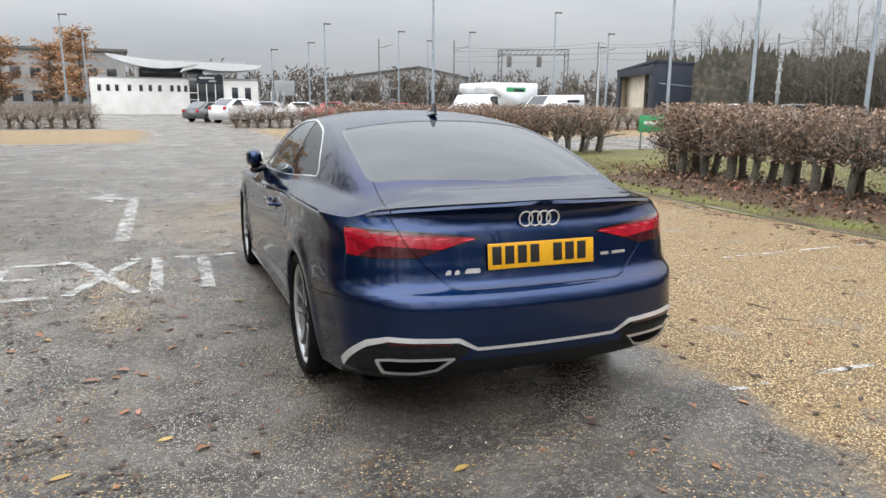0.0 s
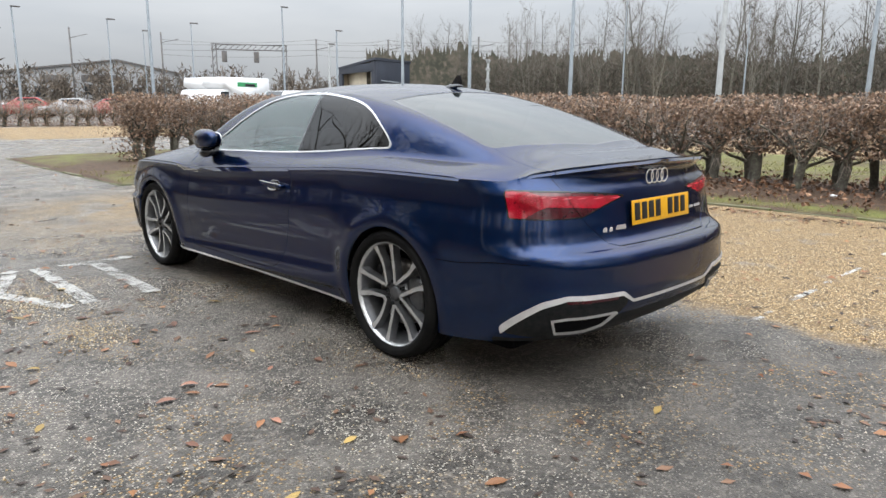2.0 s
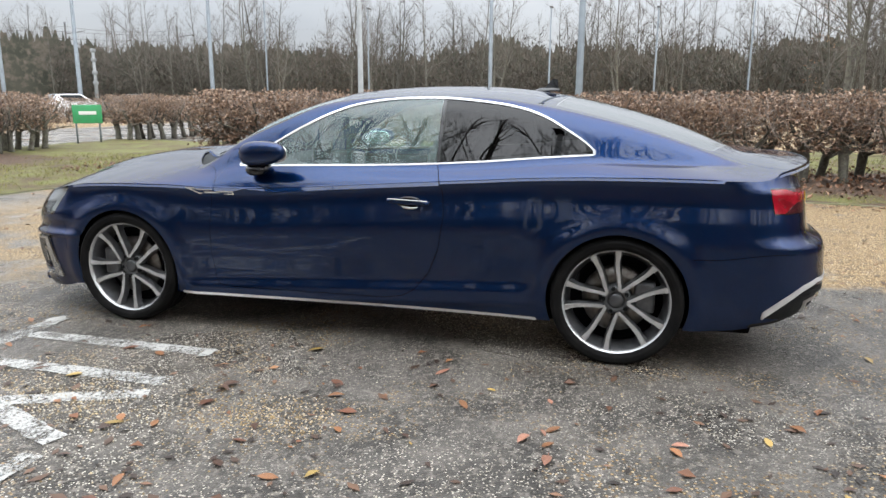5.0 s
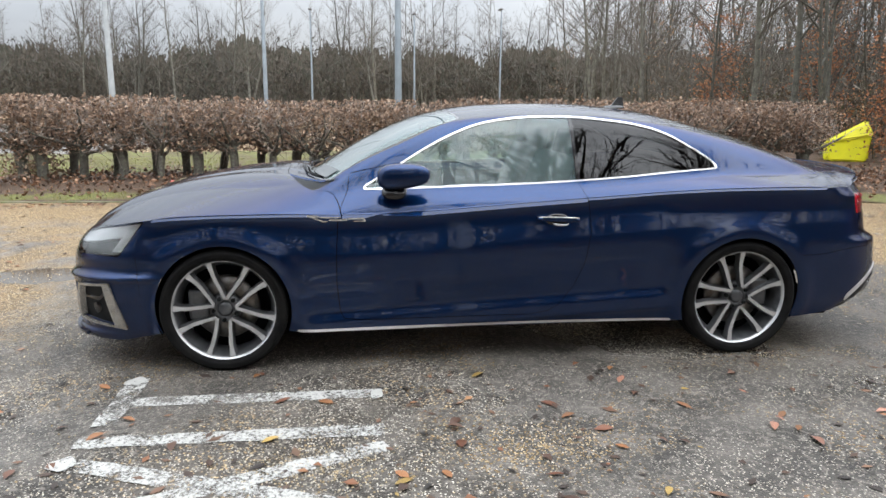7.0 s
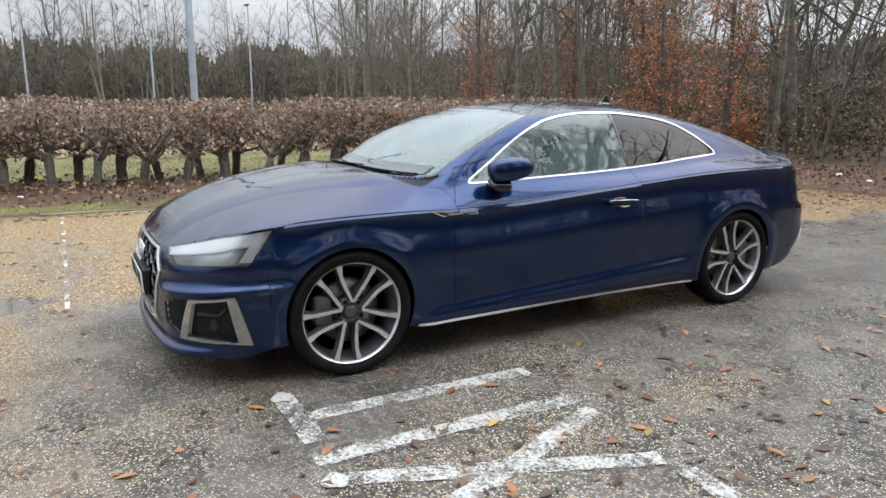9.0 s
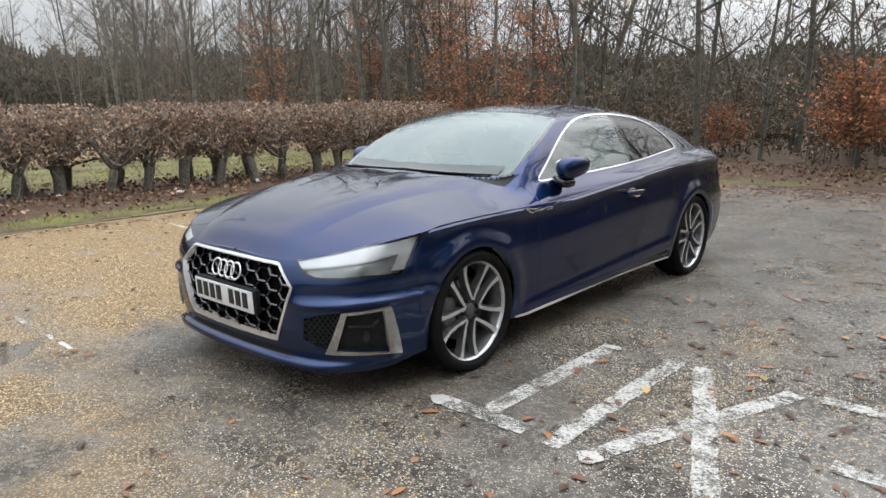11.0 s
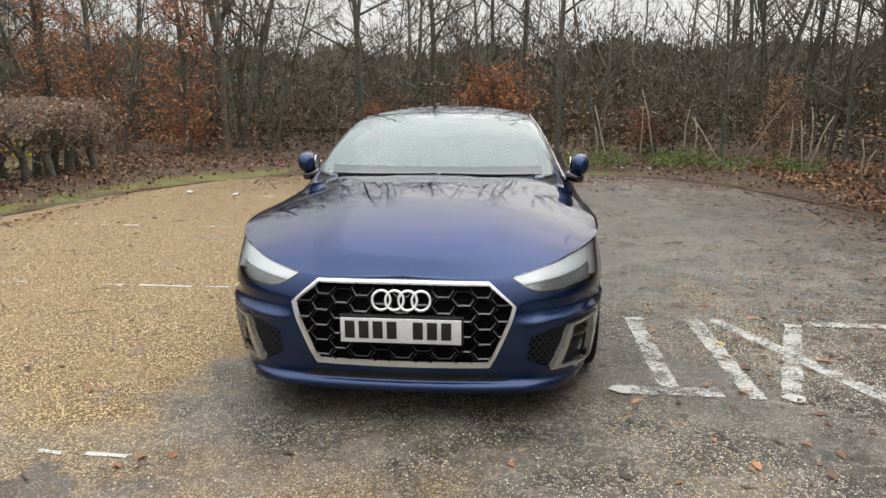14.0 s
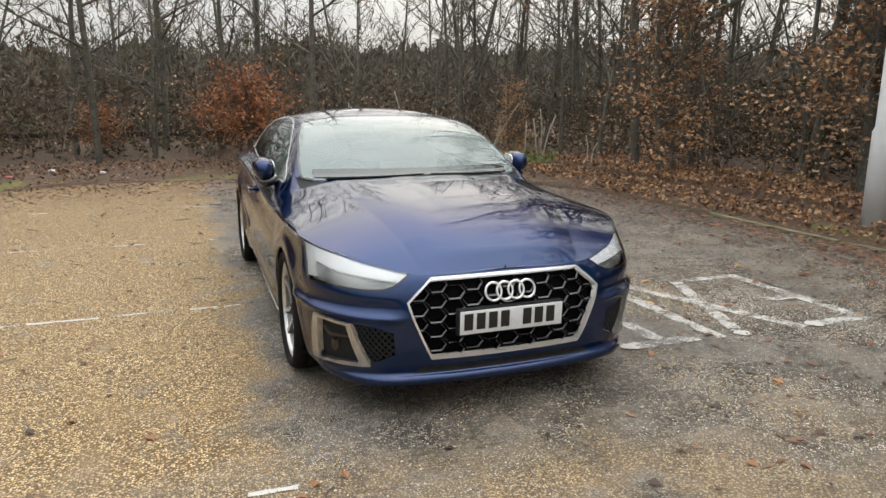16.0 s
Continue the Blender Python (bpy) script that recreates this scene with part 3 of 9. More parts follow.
class Sheet:
    """Triangles with a region name each, that can be cut along the zero line of a function."""

    def __init__(self, verts, faces):
        self.v = np.array(verts, float)
        self.f = np.array(faces, int)
        e1, e2 = self.v[self.f[:, 1]] - self.v[self.f[:, 0]], self.v[self.f[:, 2]] - self.v[self.f[:, 0]]
        ok = np.linalg.norm(np.cross(e1, e2), axis=1) > 1e-10
        self.f = self.f[ok]
        self.r = np.array(["body"] * len(self.f), dtype="U24")

    def normals(self):
        nn = np.zeros_like(self.v)
        fn = np.cross(self.v[self.f[:, 1]] - self.v[self.f[:, 0]], self.v[self.f[:, 2]] - self.v[self.f[:, 0]])
        for k in range(3):
            np.add.at(nn, self.f[:, k], fn)
        return nn / np.maximum(np.linalg.norm(nn, axis=1, keepdims=True), 1e-12)

    def cut(self, fn, name=None, only=None, where=None):
        """Splits along fn = 0; what lies inside (fn < 0) takes the name, if it belongs to one of only."""
        val = fn(self.v)
        elen = np.linalg.norm(self.v[self.f[:, 1]] - self.v[self.f[:, 0]], axis=1).mean()
        val = np.where(np.abs(val) < 0.02 * elen, 0.0, val)
        fv = val[self.f]
        cen = self.v[self.f].mean(1)
        allowed = np.ones(len(self.f), bool) if where is None else where(cen)
        if only:
            allowed &= np.isin(self.r, list(only))
        mixed = (fv.min(1) < 0) & (fv.max(1) > 0) & allowed
        keep = ~mixed
        nf, nr = [], []
        newv, made = [], {}
        base = len(self.v)

        def mid(a, b):
            k = (a, b) if a < b else (b, a)
            if k not in made:
                t = val[k[0]] / (val[k[0]] - val[k[1]])
                made[k] = base + len(newv)
                newv.append(self.v[k[0]] * (1 - t) + self.v[k[1]] * t)
            return made[k]

        for fi in np.nonzero(mixed)[0]:
            tri, reg = self.f[fi], self.r[fi]
            sg = [0 if val[i] == 0 else (1 if val[i] > 0 else -1) for i in tri]
            inn = name or reg
            if 0 in sg:
                k = sg.index(0)
                a, b, c = tri[k], tri[(k + 1) % 3], tri[(k + 2) % 3]
                m = mid(b, c)
                for q, s in (((a, b, m), val[b]), ((a, m, c), val[c])):
                    nf.append(q)
                    nr.append(inn if s < 0 else reg)
            else:
                k = next(i for i in range(3) if sg[i] != sg[(i + 1) % 3] and sg[i] != sg[(i + 2) % 3])
                a, b, c = tri[k], tri[(k + 1) % 3], tri[(k + 2) % 3]
                p, q = mid(a, b), mid(a, c)
                s = val[a] < 0
                nf += [(a, p, q), (p, b, c), (p, c, q)]
                nr += [inn if s else reg, reg if s else inn, reg if s else inn]
        if name:
            inside = keep & allowed & (fv.mean(1) < 0)
            self.r[inside] = name
        if newv:
            self.v = np.vstack([self.v, np.array(newv)])
        self.f = np.vstack([self.f[keep], np.array(nf, int).reshape(-1, 3)])
        self.r = np.concatenate([self.r[keep], np.array(nr, dtype="U24")])

    def seam(self, fn, only=None, where=None, width=0.0022, name="gap"):
        """A shut line: a thin band on both sides of fn = 0."""
        self.cut(fn, None, only, where)
        self.cut(lambda p: np.abs(fn(p)) - width, name, only, where)


def poly(points, round_off=0.0):
    """Distance to a closed outline, negative inside."""
    P = np.array(points, float)
    Q = np.roll(P, -1, 0)

    def fn(u, v):
        best = np.full(u.shape, 1e9)
        odd = np.zeros(u.shape, bool)
        for (x0, y0), (x1, y1) in zip(P, Q):
            dx, dy = x1 - x0, y1 - y0
            t = np.clip(((u - x0) * dx + (v - y0) * dy) / (dx * dx + dy * dy + 1e-15), 0, 1)
            best = np.minimum(best, np.hypot(u - x0 - t * dx, v - y0 - t * dy))
            if y0 != y1:
                odd ^= ((y0 > v) != (y1 > v)) & (u < (x1 - x0) * (v - y0) / (y1 - y0) + x0)
        return np.where(odd, -best, best) - round_off
    return fn


def shape(knots, n=60):
    """A smooth closed outline through the knots."""
    P = [Vector((*k, 0)) for k in knots]
    out = []
    for i in range(len(P)):
        p0, p1, p2, p3 = P[i - 1], P[i], P[(i + 1) % len(P)], P[(i + 2) % len(P)]
        for k in range(max(2, n // len(P))):
            t = k / max(2, n // len(P))
            q = 0.5 * ((2 * p1) + (p2 - p0) * t + (2 * p0 - 5 * p1 + 4 * p2 - p3) * t * t + (3 * p1 - p0 - 3 * p2 + p3) * t ** 3)
            out.append((q.x, q.y))
    return out


low = Sheet(lowV.reshape(-1, 3), grid_faces(len(rows), NU, True))
up = Sheet(upV.reshape(-1, 3), grid_faces(len(cross), NU, True))

# outlines
dlo_top = curve([(-1.25, 1.030), (-1.22, 1.058), (-1.12, 1.125), (-0.98, 1.200), (-0.88, 1.233), (-0.72, 1.262), (-0.41, 1.286), (-0.25, 1.284), (-0.10, 1.272), (0.05, 1.245), (0.20, 1.191), (0.35, 1.117), (0.50, 1.028), (0.66, 0.935)])
dlo_bot = curve([(-1.25, 1.024), (-1.0, 1.006), (-0.69, 0.979), (-0.23, 0.952), (0.22, 0.938), (0.51, 0.928), (0.75, 0.924)])


def dlo_gap(p):
    y, z = p[:, 1], p[:, 2]
    return np.maximum(np.maximum(dlo_bot(y) - z, (z - dlo_top(y)) * np.where(y > 0.1, 0.8, 0.9)), np.maximum(y - 0.69, -1.245 - y))


def on_side(c):
    return c[:, 0] > 0.45


door_outline = poly([(0.745, 1.0), (0.752, 0.92), (0.80, 0.81), (0.812, 0.62), (0.814, 0.45), (0.80, 0.30), (0.78, 0.262), (0.70, 0.252), (-0.20, 0.258), (-0.30, 0.275), (-0.36, 0.31), (-0.435, 0.40), (-0.49, 0.53), (-0.518, 0.70), (-0.512, 0.80), (-0.50, 0.86), (-0.462, 0.955), (-0.46, 1.0), (-0.3, 1.05), (0.5, 1.05)])


def door_gap(p):
    return door_outline(p[:, 1], p[:, 2])


screen_outline = poly(shape([(-0.70, 0.80), (-0.655, 0.86), (-0.45, 0.945), (0.0, 0.985), (0.45, 0.945), (0.655, 0.86), (0.70, 0.80), (0.665, 0.50), (0.60, 0.26), (0.555, 0.165), (0.45, 0.165), (0.0, 0.215), (-0.45, 0.165), (-0.555, 0.165), (-0.60, 0.26), (-0.665, 0.50)], 128))
back_outline = poly(([(-0.56, -1.04), (-0.3, -1.075), (0.0, -1.085), (0.3, -1.075), (0.56, -1.04), (0.585, -1.14), (0.61, -1.45), (0.622, -1.76), (0.60, -1.80), (0.35, -1.89), (0.0, -1.925), (-0.35, -1.89), (-0.60, -1.80), (-0.622, -1.76), (-0.61, -1.45), (-0.585, -1.14)]))
hood_back = curve([(0.0, 1.115), (0.40, 1.085), (0.60, 1.025), (0.70, 0.965), (0.755, 0.90), (0.80, 0.82), (0.90, 0.78)])


def hood_gap(p):
    return hood_back(np.abs(p[:, 0])) - p[:, 1]


def lid_gap(p):
    ax = np.abs(p[:, 0])
    return np.maximum(ax - np.interp(p[:, 1], [-2.35, -1.72], [0.66, 0.605]), p[:, 1] + 1.72)


lid_rear = poly([(-0.655, 1.1), (-0.655, 0.955), (-0.60, 0.83), (-0.53, 0.74), (-0.43, 0.650), (-0.38, 0.636), (0.38, 0.636), (0.43, 0.650), (0.53, 0.74), (0.60, 0.83), (0.655, 0.955), (0.655, 1.1)])


def lid_rear_gap(p):
    return np.maximum(lid_rear(p[:, 0], p[:, 2]), p[:, 1] + 2.0)


def wheel_gap(p):
    return np.minimum(np.hypot(p[:, 1] - AXLE, p[:, 2] - HUB_Z), np.hypot(p[:, 1] + AXLE, p[:, 2] - HUB_Z)) - ARCH_R


lamp_low = curve([(0.44, 0.668), (0.47, 0.652), (0.56, 0.603), (0.61, 0.595), (0.70, 0.597), (0.80, 0.603), (0.88, 0.602)])


def headlamp_gap(p):
    ax, y, z = np.abs(p[:, 0]), p[:, 1], p[:, 2]
    return np.maximum(np.maximum(lamp_low(ax) - z, (1.775 + (0.74 - z) * 0.75) - y), 0.462 - ax)


tail_top = curve([(0.27, 0.847), (0.40, 0.862), (0.55, 0.877), (0.65, 0.884), (0.77, 0.888), (0.90, 0.893)])
tail_bot = curve([(0.27, 0.841), (0.35, 0.823), (0.45, 0.796), (0.50, 0.780), (0.56, 0.766), (0.70, 0.764), (0.90, 0.770)])
red_top = curve([(0.27, 0.8445), (0.58, 0.8585), (0.72, 0.867), (0.765, 0.886), (0.90, 0.90)])
red_bot = curve([(0.27, 0.80), (0.45, 0.801), (0.60, 0.813), (0.70, 0.817), (0.79, 0.766), (0.90, 0.74)])


def tail_gap(p):
    ax, y, z = np.abs(p[:, 0]), p[:, 1], p[:, 2]
    return np.maximum(np.maximum(tail_bot(ax) - z, z - tail_top(ax)), np.maximum(0.272 - ax, y + 2.055 - 0.25 * (z - 0.82)))


grille_half = [(0.0, 0.642), (0.398, 0.639), (0.506, 0.541), (0.384, 0.275), (0.0, 0.272)]
grille_outline = poly(grille_half + [(-x, z) for x, z in reversed(grille_half)])
vent_outline = poly([(0.570, 0.297), (0.575, 0.405), (0.70, 0.435), (0.88, 0.447), (1.38, 0.450), (1.52, 0.240), (0.84, 0.262), (0.72, 0.252)])


def grille_gap(p):
    u = 0.70 * p[:, 0] / np.maximum(p[:, 1] - 1.55, 0.05)
    return np.maximum(grille_outline(u, p[:, 2]) + 0.003, 2.0 - p[:, 1])


def vent_gap(p):
    u = 0.70 * np.abs(p[:, 0]) / np.maximum(p[:, 1] - 1.55, 0.05)
    return np.maximum(vent_outline(u, p[:, 2]), 1.80 - p[:, 1])


def ahead(c):
    return c[:, 1] > 1.5


def behind(c):
    return c[:, 1] < -1.5


low.cut(wheel_gap, "void", where=lambda c: c[:, 0] > 0.55)
low.cut(headlamp_gap, "headlamp", {"body"}, ahead)
low.cut(grille_gap, "grille", {"body"}, ahead)
low.cut(vent_gap, "vent", {"body"}, ahead)
low.cut(tail_gap, "taillamp", {"body"}, behind)
low.seam(door_gap, {"body"}, on_side)
low.cut(door_gap, "door", {"body"}, on_side)
low.seam(lid_rear_gap, {"body", "taillamp"}, behind)
low.cut(lid_rear_gap, "boot_lid", {"body"}, behind)
# bumper joints beside the lamps
low.seam(lambda p: np.where(p[:, 2] < 0.62, p[:, 1] - (1.80 - (0.60 - p[:, 2]) * 0.05), 1.0), {"body"}, lambda c: ahead(c) & (c[:, 2] > 0.40) & (c[:, 2] < 0.60))
low.cut(lambda p: 1.80 - (0.60 - p[:, 2]) * 0.05 - p[:, 1], "front_bumper", {"body"}, lambda c: ahead(c))
low.seam(lambda p: p[:, 2] - 0.555 - 0.03 * step(-1.8, -2.1, p[:, 1]), {"body"}, lambda c: (c[:, 1] < -1.72) & (c[:, 0] > 0.80))
low.cut(lambda p: np.maximum(p[:, 1] + 1.70, p[:, 2] - 0.63 + 0.075 * step(-2.3, -2.0, p[:, 1])), "rear_bumper", {"body"}, lambda c: c[:, 1] < -1.72)
low.cut(lambda p: np.maximum(p[:, 2] - 0.34 + 0.10 * step(0.35, 0.9, np.abs(p[:, 0])), p[:, 1] + 2.0), "diffuser", {"rear_bumper"}, behind)
up.cut(dlo_gap, "side_glass", where=lambda c: on_side(c) & (c[:, 2] > 0.9))
up.cut(lambda p: screen_outline(p[:, 0], p[:, 1]), "windscreen", {"body"})
up.cut(lambda p: screen_outline(p[:, 0], p[:, 1]) - 0.012, "screen_seal", {"body"})
up.cut(lambda p: back_outline(p[:, 0], p[:, 1]), "rear_screen", {"body"})
up.cut(lambda p: back_outline(p[:, 0], p[:, 1]) - 0.010, "screen_seal", {"body"})
up.seam(hood_gap, {"body", "screen_seal"}, lambda c: c[:, 1] > 0.6, 0.0025)
up.cut(hood_gap, "hood", {"body"}, lambda c: c[:, 1] > 0.6)
up.cut(lambda p: np.maximum(np.maximum(0.70 - p[:, 1], np.abs(p[:, 0]) - 0.735 + 0.10 * (p[:, 1] - 0.9)), screen_outline(p[:, 0], p[:, 1]) * -1), "cowl", {"body", "screen_seal"}, lambda c: (c[:, 1] > 0.72) & (c[:, 1] > 0.93 - 0.9 * (np.abs(c[:, 0]) - 0.6)))
up.seam(door_gap, {"body"}, on_side)
up.cut(door_gap, "door", {"body"}, on_side)
up.seam(lid_gap, {"body"}, lambda c: c[:, 1] < -1.6)
up.cut(lid_gap, "boot_lid", {"body"}, lambda c: c[:, 1] < -1.6)
up.cut(lambda p: p[:, 1] - np.where(p[:, 2] > 0, -0.462 + 0.02 * (p[:, 2] - 1.0), 0), "quarter_glass", {"side_glass"})


def panel(names, mirror, thick=0.0, smooth=True, push=0.0):
    """Vertices, faces and normals of the named regions of both sheets, whole across the middle when mirror is set."""
    V, F, N = [], [], []
    for sh in (low, up):
        sel = np.isin(sh.r, list(names))
        if not sel.any():
            continue
        nn = sh.normals()
        idx = np.unique(sh.f[sel])
        remap = {int(q): i + len(V) for i, q in enumerate(idx)}
        v, no = sh.v[idx].copy(), nn[idx].copy()
        no[np.abs(v[:, 0]) < 1e-5, 0] = 0
        no /= np.maximum(np.linalg.norm(no, axis=1, keepdims=True), 1e-9)
        v = v + no * push
        start = len(V)
        V += [tuple(q) for q in v]
        N += [tuple(q) for q in no]
        fs = [tuple(remap[int(i)] for i in t) for t in sh.f[sel]]
        F += fs
        if mirror:
            twin = {}
            for i in range(start, start + len(idx)):
                if abs(V[i][0]) < 1e-5:
                    twin[i] = i
                else:
                    twin[i] = len(V)
                    V.append((-V[i][0], V[i][1], V[i][2]))
                    N.append((-N[i][0], N[i][1], N[i][2]))
            F += [(twin[a], twin[c], twin[b]) for a, b, c in fs]
    return V, F, N


def panel_mesh(name, data, mat, flip=False, depth=0.0):
    V, F, N = data
    if flip:
        V = [(-x, y, z) for x, y, z in V]
        N = [(-x, y, z) for x, y, z in N]
        F = [(a, c, b) for a, b, c in F]
    if depth:
        # turned-in edges along the rim of the panel
        cnt = {}
        for t in F:
            for a, b in ((t[0], t[1]), (t[1], t[2]), (t[2], t[0])):
                cnt[(a, b)] = 1
        rim = [(a, b) for a, b in cnt if (b, a) not in cnt]
        inner = {}
        V, N, F = list(V), list(N), list(F)
        for a, b in rim:
            for q in (a, b):
                if q not in inner:
                    inner[q] = len(V)
                    V.append(tuple(V[q][k] - depth * N[q][k] for k in range(3)))
                    N.append(N[q])
            F += [(b, a, inner[a]), (b, inner[a], inner[b])]
    me = mesh_from(name, V, F, True, [mat])
    me.normals_split_custom_set_from_vertices(N)
    return me


# finer regions: window surround, pillar strip, lamp bands
up.cut(lambda p: np.abs(p[:, 1] + 0.462 - 0.02 * (p[:, 2] - 1.0)), None, {"side_glass", "quarter_glass"})
up.cut(lambda p: np.abs(p[:, 1] + 0.462 - 0.02 * (p[:, 2] - 1.0)) - 0.010, "pillar", {"side_glass", "quarter_glass"})
up.cut(lambda p: np.maximum(dlo_gap(p) - 0.0072, p[:, 1] - 0.672), "window_trim", {"body", "door", "gap"}, lambda c: on_side(c) & (c[:, 2] > 0.88))


def tail_band(p):
    ax, z = np.abs(p[:, 0]), p[:, 2]
    return z - red_bot(ax)


low.cut(lambda p: -(tail_gap(p) + 0.0055), "tail_edge", {"taillamp"}, behind)
low.cut(tail_band, "tail_low", {"taillamp"}, behind)
low.cut(lambda p: red_top(np.abs(p[:, 0])) - p[:, 2], "tail_blade", {"taillamp"}, behind)
low.cut(lambda p: np.maximum(np.abs(np.abs(p[:, 0]) - 0.775 - 0.55 * (p[:, 2] - 0.80)) - 0.004, p[:, 2] - 0.842), "tail_blade", {"taillamp"}, behind)


low.cut(lambda p: np.maximum(np.abs(p[:, 2] - red_top(np.abs(p[:, 0])) + 0.009) - 0.0035, np.abs(p[:, 0]) - 0.745), "tail_line", {"taillamp"}, behind)
low.cut(lambda p: np.maximum(0.70 - np.abs(p[:, 0]), np.maximum(p[:, 2] - 0.850 + 0.55 * (0.80 - np.abs(p[:, 0])), np.abs(p[:, 0]) - 0.775 - 0.55 * (p[:, 2] - 0.80))), "tail_facet", {"taillamp"}, behind)


def guide_band(p):
    ax, y, z = np.abs(p[:, 0]), p[:, 1], p[:, 2]
    top = rim_z(ax, y)
    bar = (top - z) - (0.042 + 0.018 * step(0.5, 0.75, ax))
    end = np.maximum(y - 1.775 - (0.74 - z) * 0.75 - 0.062, 0.625 - z)
    return np.minimum(bar, end)


low.cut(lambda p: -(headlamp_gap(p) + 0.007), "lamp_rim", {"headlamp"}, ahead)
low.cut(guide_band, "drl", {"headlamp"}, ahead)

# ---- car materials ----
MAT_PAINT = bpy.data.materials.new("navy_blue_metallic_paint")
MAT_PAINT.use_nodes = True
_n, _l = MAT_PAINT.node_tree.nodes, MAT_PAINT.node_tree.links
_p = _n["Principled BSDF"]
_p.inputs["Metallic"].default_value, _p.inputs["Roughness"].default_value = 0.85, 0.32
_p.inputs["Specular Tint"].default_value = (0.016, 0.026, 0.10, 1)
_p.inputs["Specular IOR Level"].default_value = 0.1
_p.inputs["Coat Weight"].default_value, _p.inputs["Coat Roughness"].default_value, _p.inputs["Coat IOR"].default_value = 1.0, 0.02, 1.50
_tc = _n.new("ShaderNodeTexCoord")
_fl = _n.new("ShaderNodeTexVoronoi")
_fl.inputs["Scale"].default_value = 900
_l.new(_tc.outputs["Object"], _fl.inputs["Vector"])
_dirt = _n.new("ShaderNodeTexNoise")
_dirt.inputs["Scale"].default_value, _dirt.inputs["Detail"].default_value = 5.0, 8.0
_l.new(_tc.outputs["Object"], _dirt.inputs["Vector"])
_mx = _n.new("ShaderNodeMix")
_mx.data_type = "RGBA"
_mx.inputs["A"].default_value, _mx.inputs["B"].default_value = (0.0030, 0.0160, 0.062, 1), (0.0065, 0.0340, 0.126, 1)
_l.new(_fl.outputs["Color"], _mx.inputs["Factor"])
_l.new(_mx.outputs["Result"], _p.inputs["Base Color"])
_rr = _n.new("ShaderNodeMapRange")
_rr.inputs["From Min"].default_value, _rr.inputs["From Max"].default_value = 0.45, 0.8
_rr.inputs["To Min"].default_value, _rr.inputs["To Max"].default_value = 0.012, 0.07
_l.new(_dirt.outputs["Fac"], _rr.inputs["Value"])
_l.new(_rr.outputs["Result"], _p.inputs["Coat Roughness"])

MAT_BLACK = material("black_plastic", (0.009, 0.012, 0.013), 0.58, ior=1.3, second=(0.02, 0.02, 0.021), scale=40, bump=0.05, bump_scale=400)
MAT_GLOSS = material("gloss_black", (0.006, 0.006, 0.008), 0.08, coat=0.6)
# near-black for joints, and for shade painted into grille, vents, pipes and wheels
MAT_SEAM_SHADE = material("dark_joint_and_shade", (0.004, 0.004, 0.005), 0.8, ior=1.15)
MAT_CHROME = material("bright_aluminium_trim", (0.86, 0.86, 0.87), 0.18, 0.65, second=(0.76, 0.77, 0.78), scale=18)
MAT_SATIN = material("satin_silver_trim", (0.84, 0.84, 0.85), 0.22, 0.30, second=(0.76, 0.76, 0.77), scale=22)
MAT_VENT = material("brushed_silver_trim", (0.50, 0.50, 0.495), 0.20, 0.8, second=(0.42, 0.42, 0.415), scale=22)
MAT_RIM = material("machined_alloy", (0.66, 0.665, 0.67), 0.26, 0.55, second=(0.56, 0.565, 0.57), scale=25)
MAT_RIM_DARK = material("dark_grey_alloy", (0.16, 0.164, 0.170), 0.30, 0.5, second=(0.10, 0.102, 0.108), scale=18)
MAT_TYRE = material("tyre_rubber", (0.007, 0.007, 0.0075), 0.75, second=(0.013, 0.0125, 0.012), ior=1.22, scale=14, bump=0.2, bump_scale=180)
MAT_DISC = material("brake_disc", (0.25, 0.24, 0.23), 0.35, 0.9, second=(0.16, 0.14, 0.12), scale=30)
MAT_RED = material("red_lamp_lens", (0.40, 0.004, 0.019), 0.08, coat=0.8, second=(0.24, 0.002, 0.009), scale=14, fine=(0.56, 0.015, 0.04), fine_scale=220)
MAT_RED_DEEP = material("deep_red_lens", (0.09, 0.001, 0.004), 0.12, coat=1.0, second=(0.14, 0.003, 0.008), scale=40)
MAT_RED_PALE = material("pale_red_guide", (0.72, 0.10, 0.13), 0.10, coat=0.6, second=(0.62, 0.06, 0.09), scale=20)
MAT_RED_FACET = material("dark_red_facet", (0.20, 0.002, 0.010), 0.10, coat=0.6, second=(0.30, 0.004, 0.014), scale=25)
MAT_RED_DARK = material("smoked_red_lens", (0.040, 0.004, 0.008), 0.12, coat=0.5, second=(0.075, 0.010, 0.015), scale=30)
MAT_WHITE_LENS = material("white_light_guide", (0.96, 0.97, 0.98), 0.18, coat=0.8, second=(0.92, 0.93, 0.95), scale=60)
MAT_LAMP_GREY = material("lamp_housing", (0.36, 0.372, 0.368), 0.20, 0.4, second=(0.13, 0.135, 0.134), scale=9)
MAT_GLASS_CLEAR = glass_pane("clear_glass", (0.97, 0.985, 0.985))
MAT_GLASS_FRONT = glass_pane("green_tinted_glass", (0.76, 0.90, 0.84), pale_sheen=0.12)
MAT_GLASS_SCREEN = glass_pane("pale_sheen_windscreen_glass", (0.58, 0.70, 0.68), pale_sheen=0.20)
MAT_GLASS_DARK = glass_pane("privacy_glass", (0.045, 0.048, 0.052), gain=1.0, floor=0.01)
MAT_GLASS_REAR = glass_pane("privacy_rear_glass", (0.06, 0.063, 0.068), pale_sheen=0.04)
MAT_PLATE_Y = material("yellow_plate", (0.80, 0.42, 0.015), 0.35, second=(0.72, 0.36, 0.01), scale=30, coat=0.3)
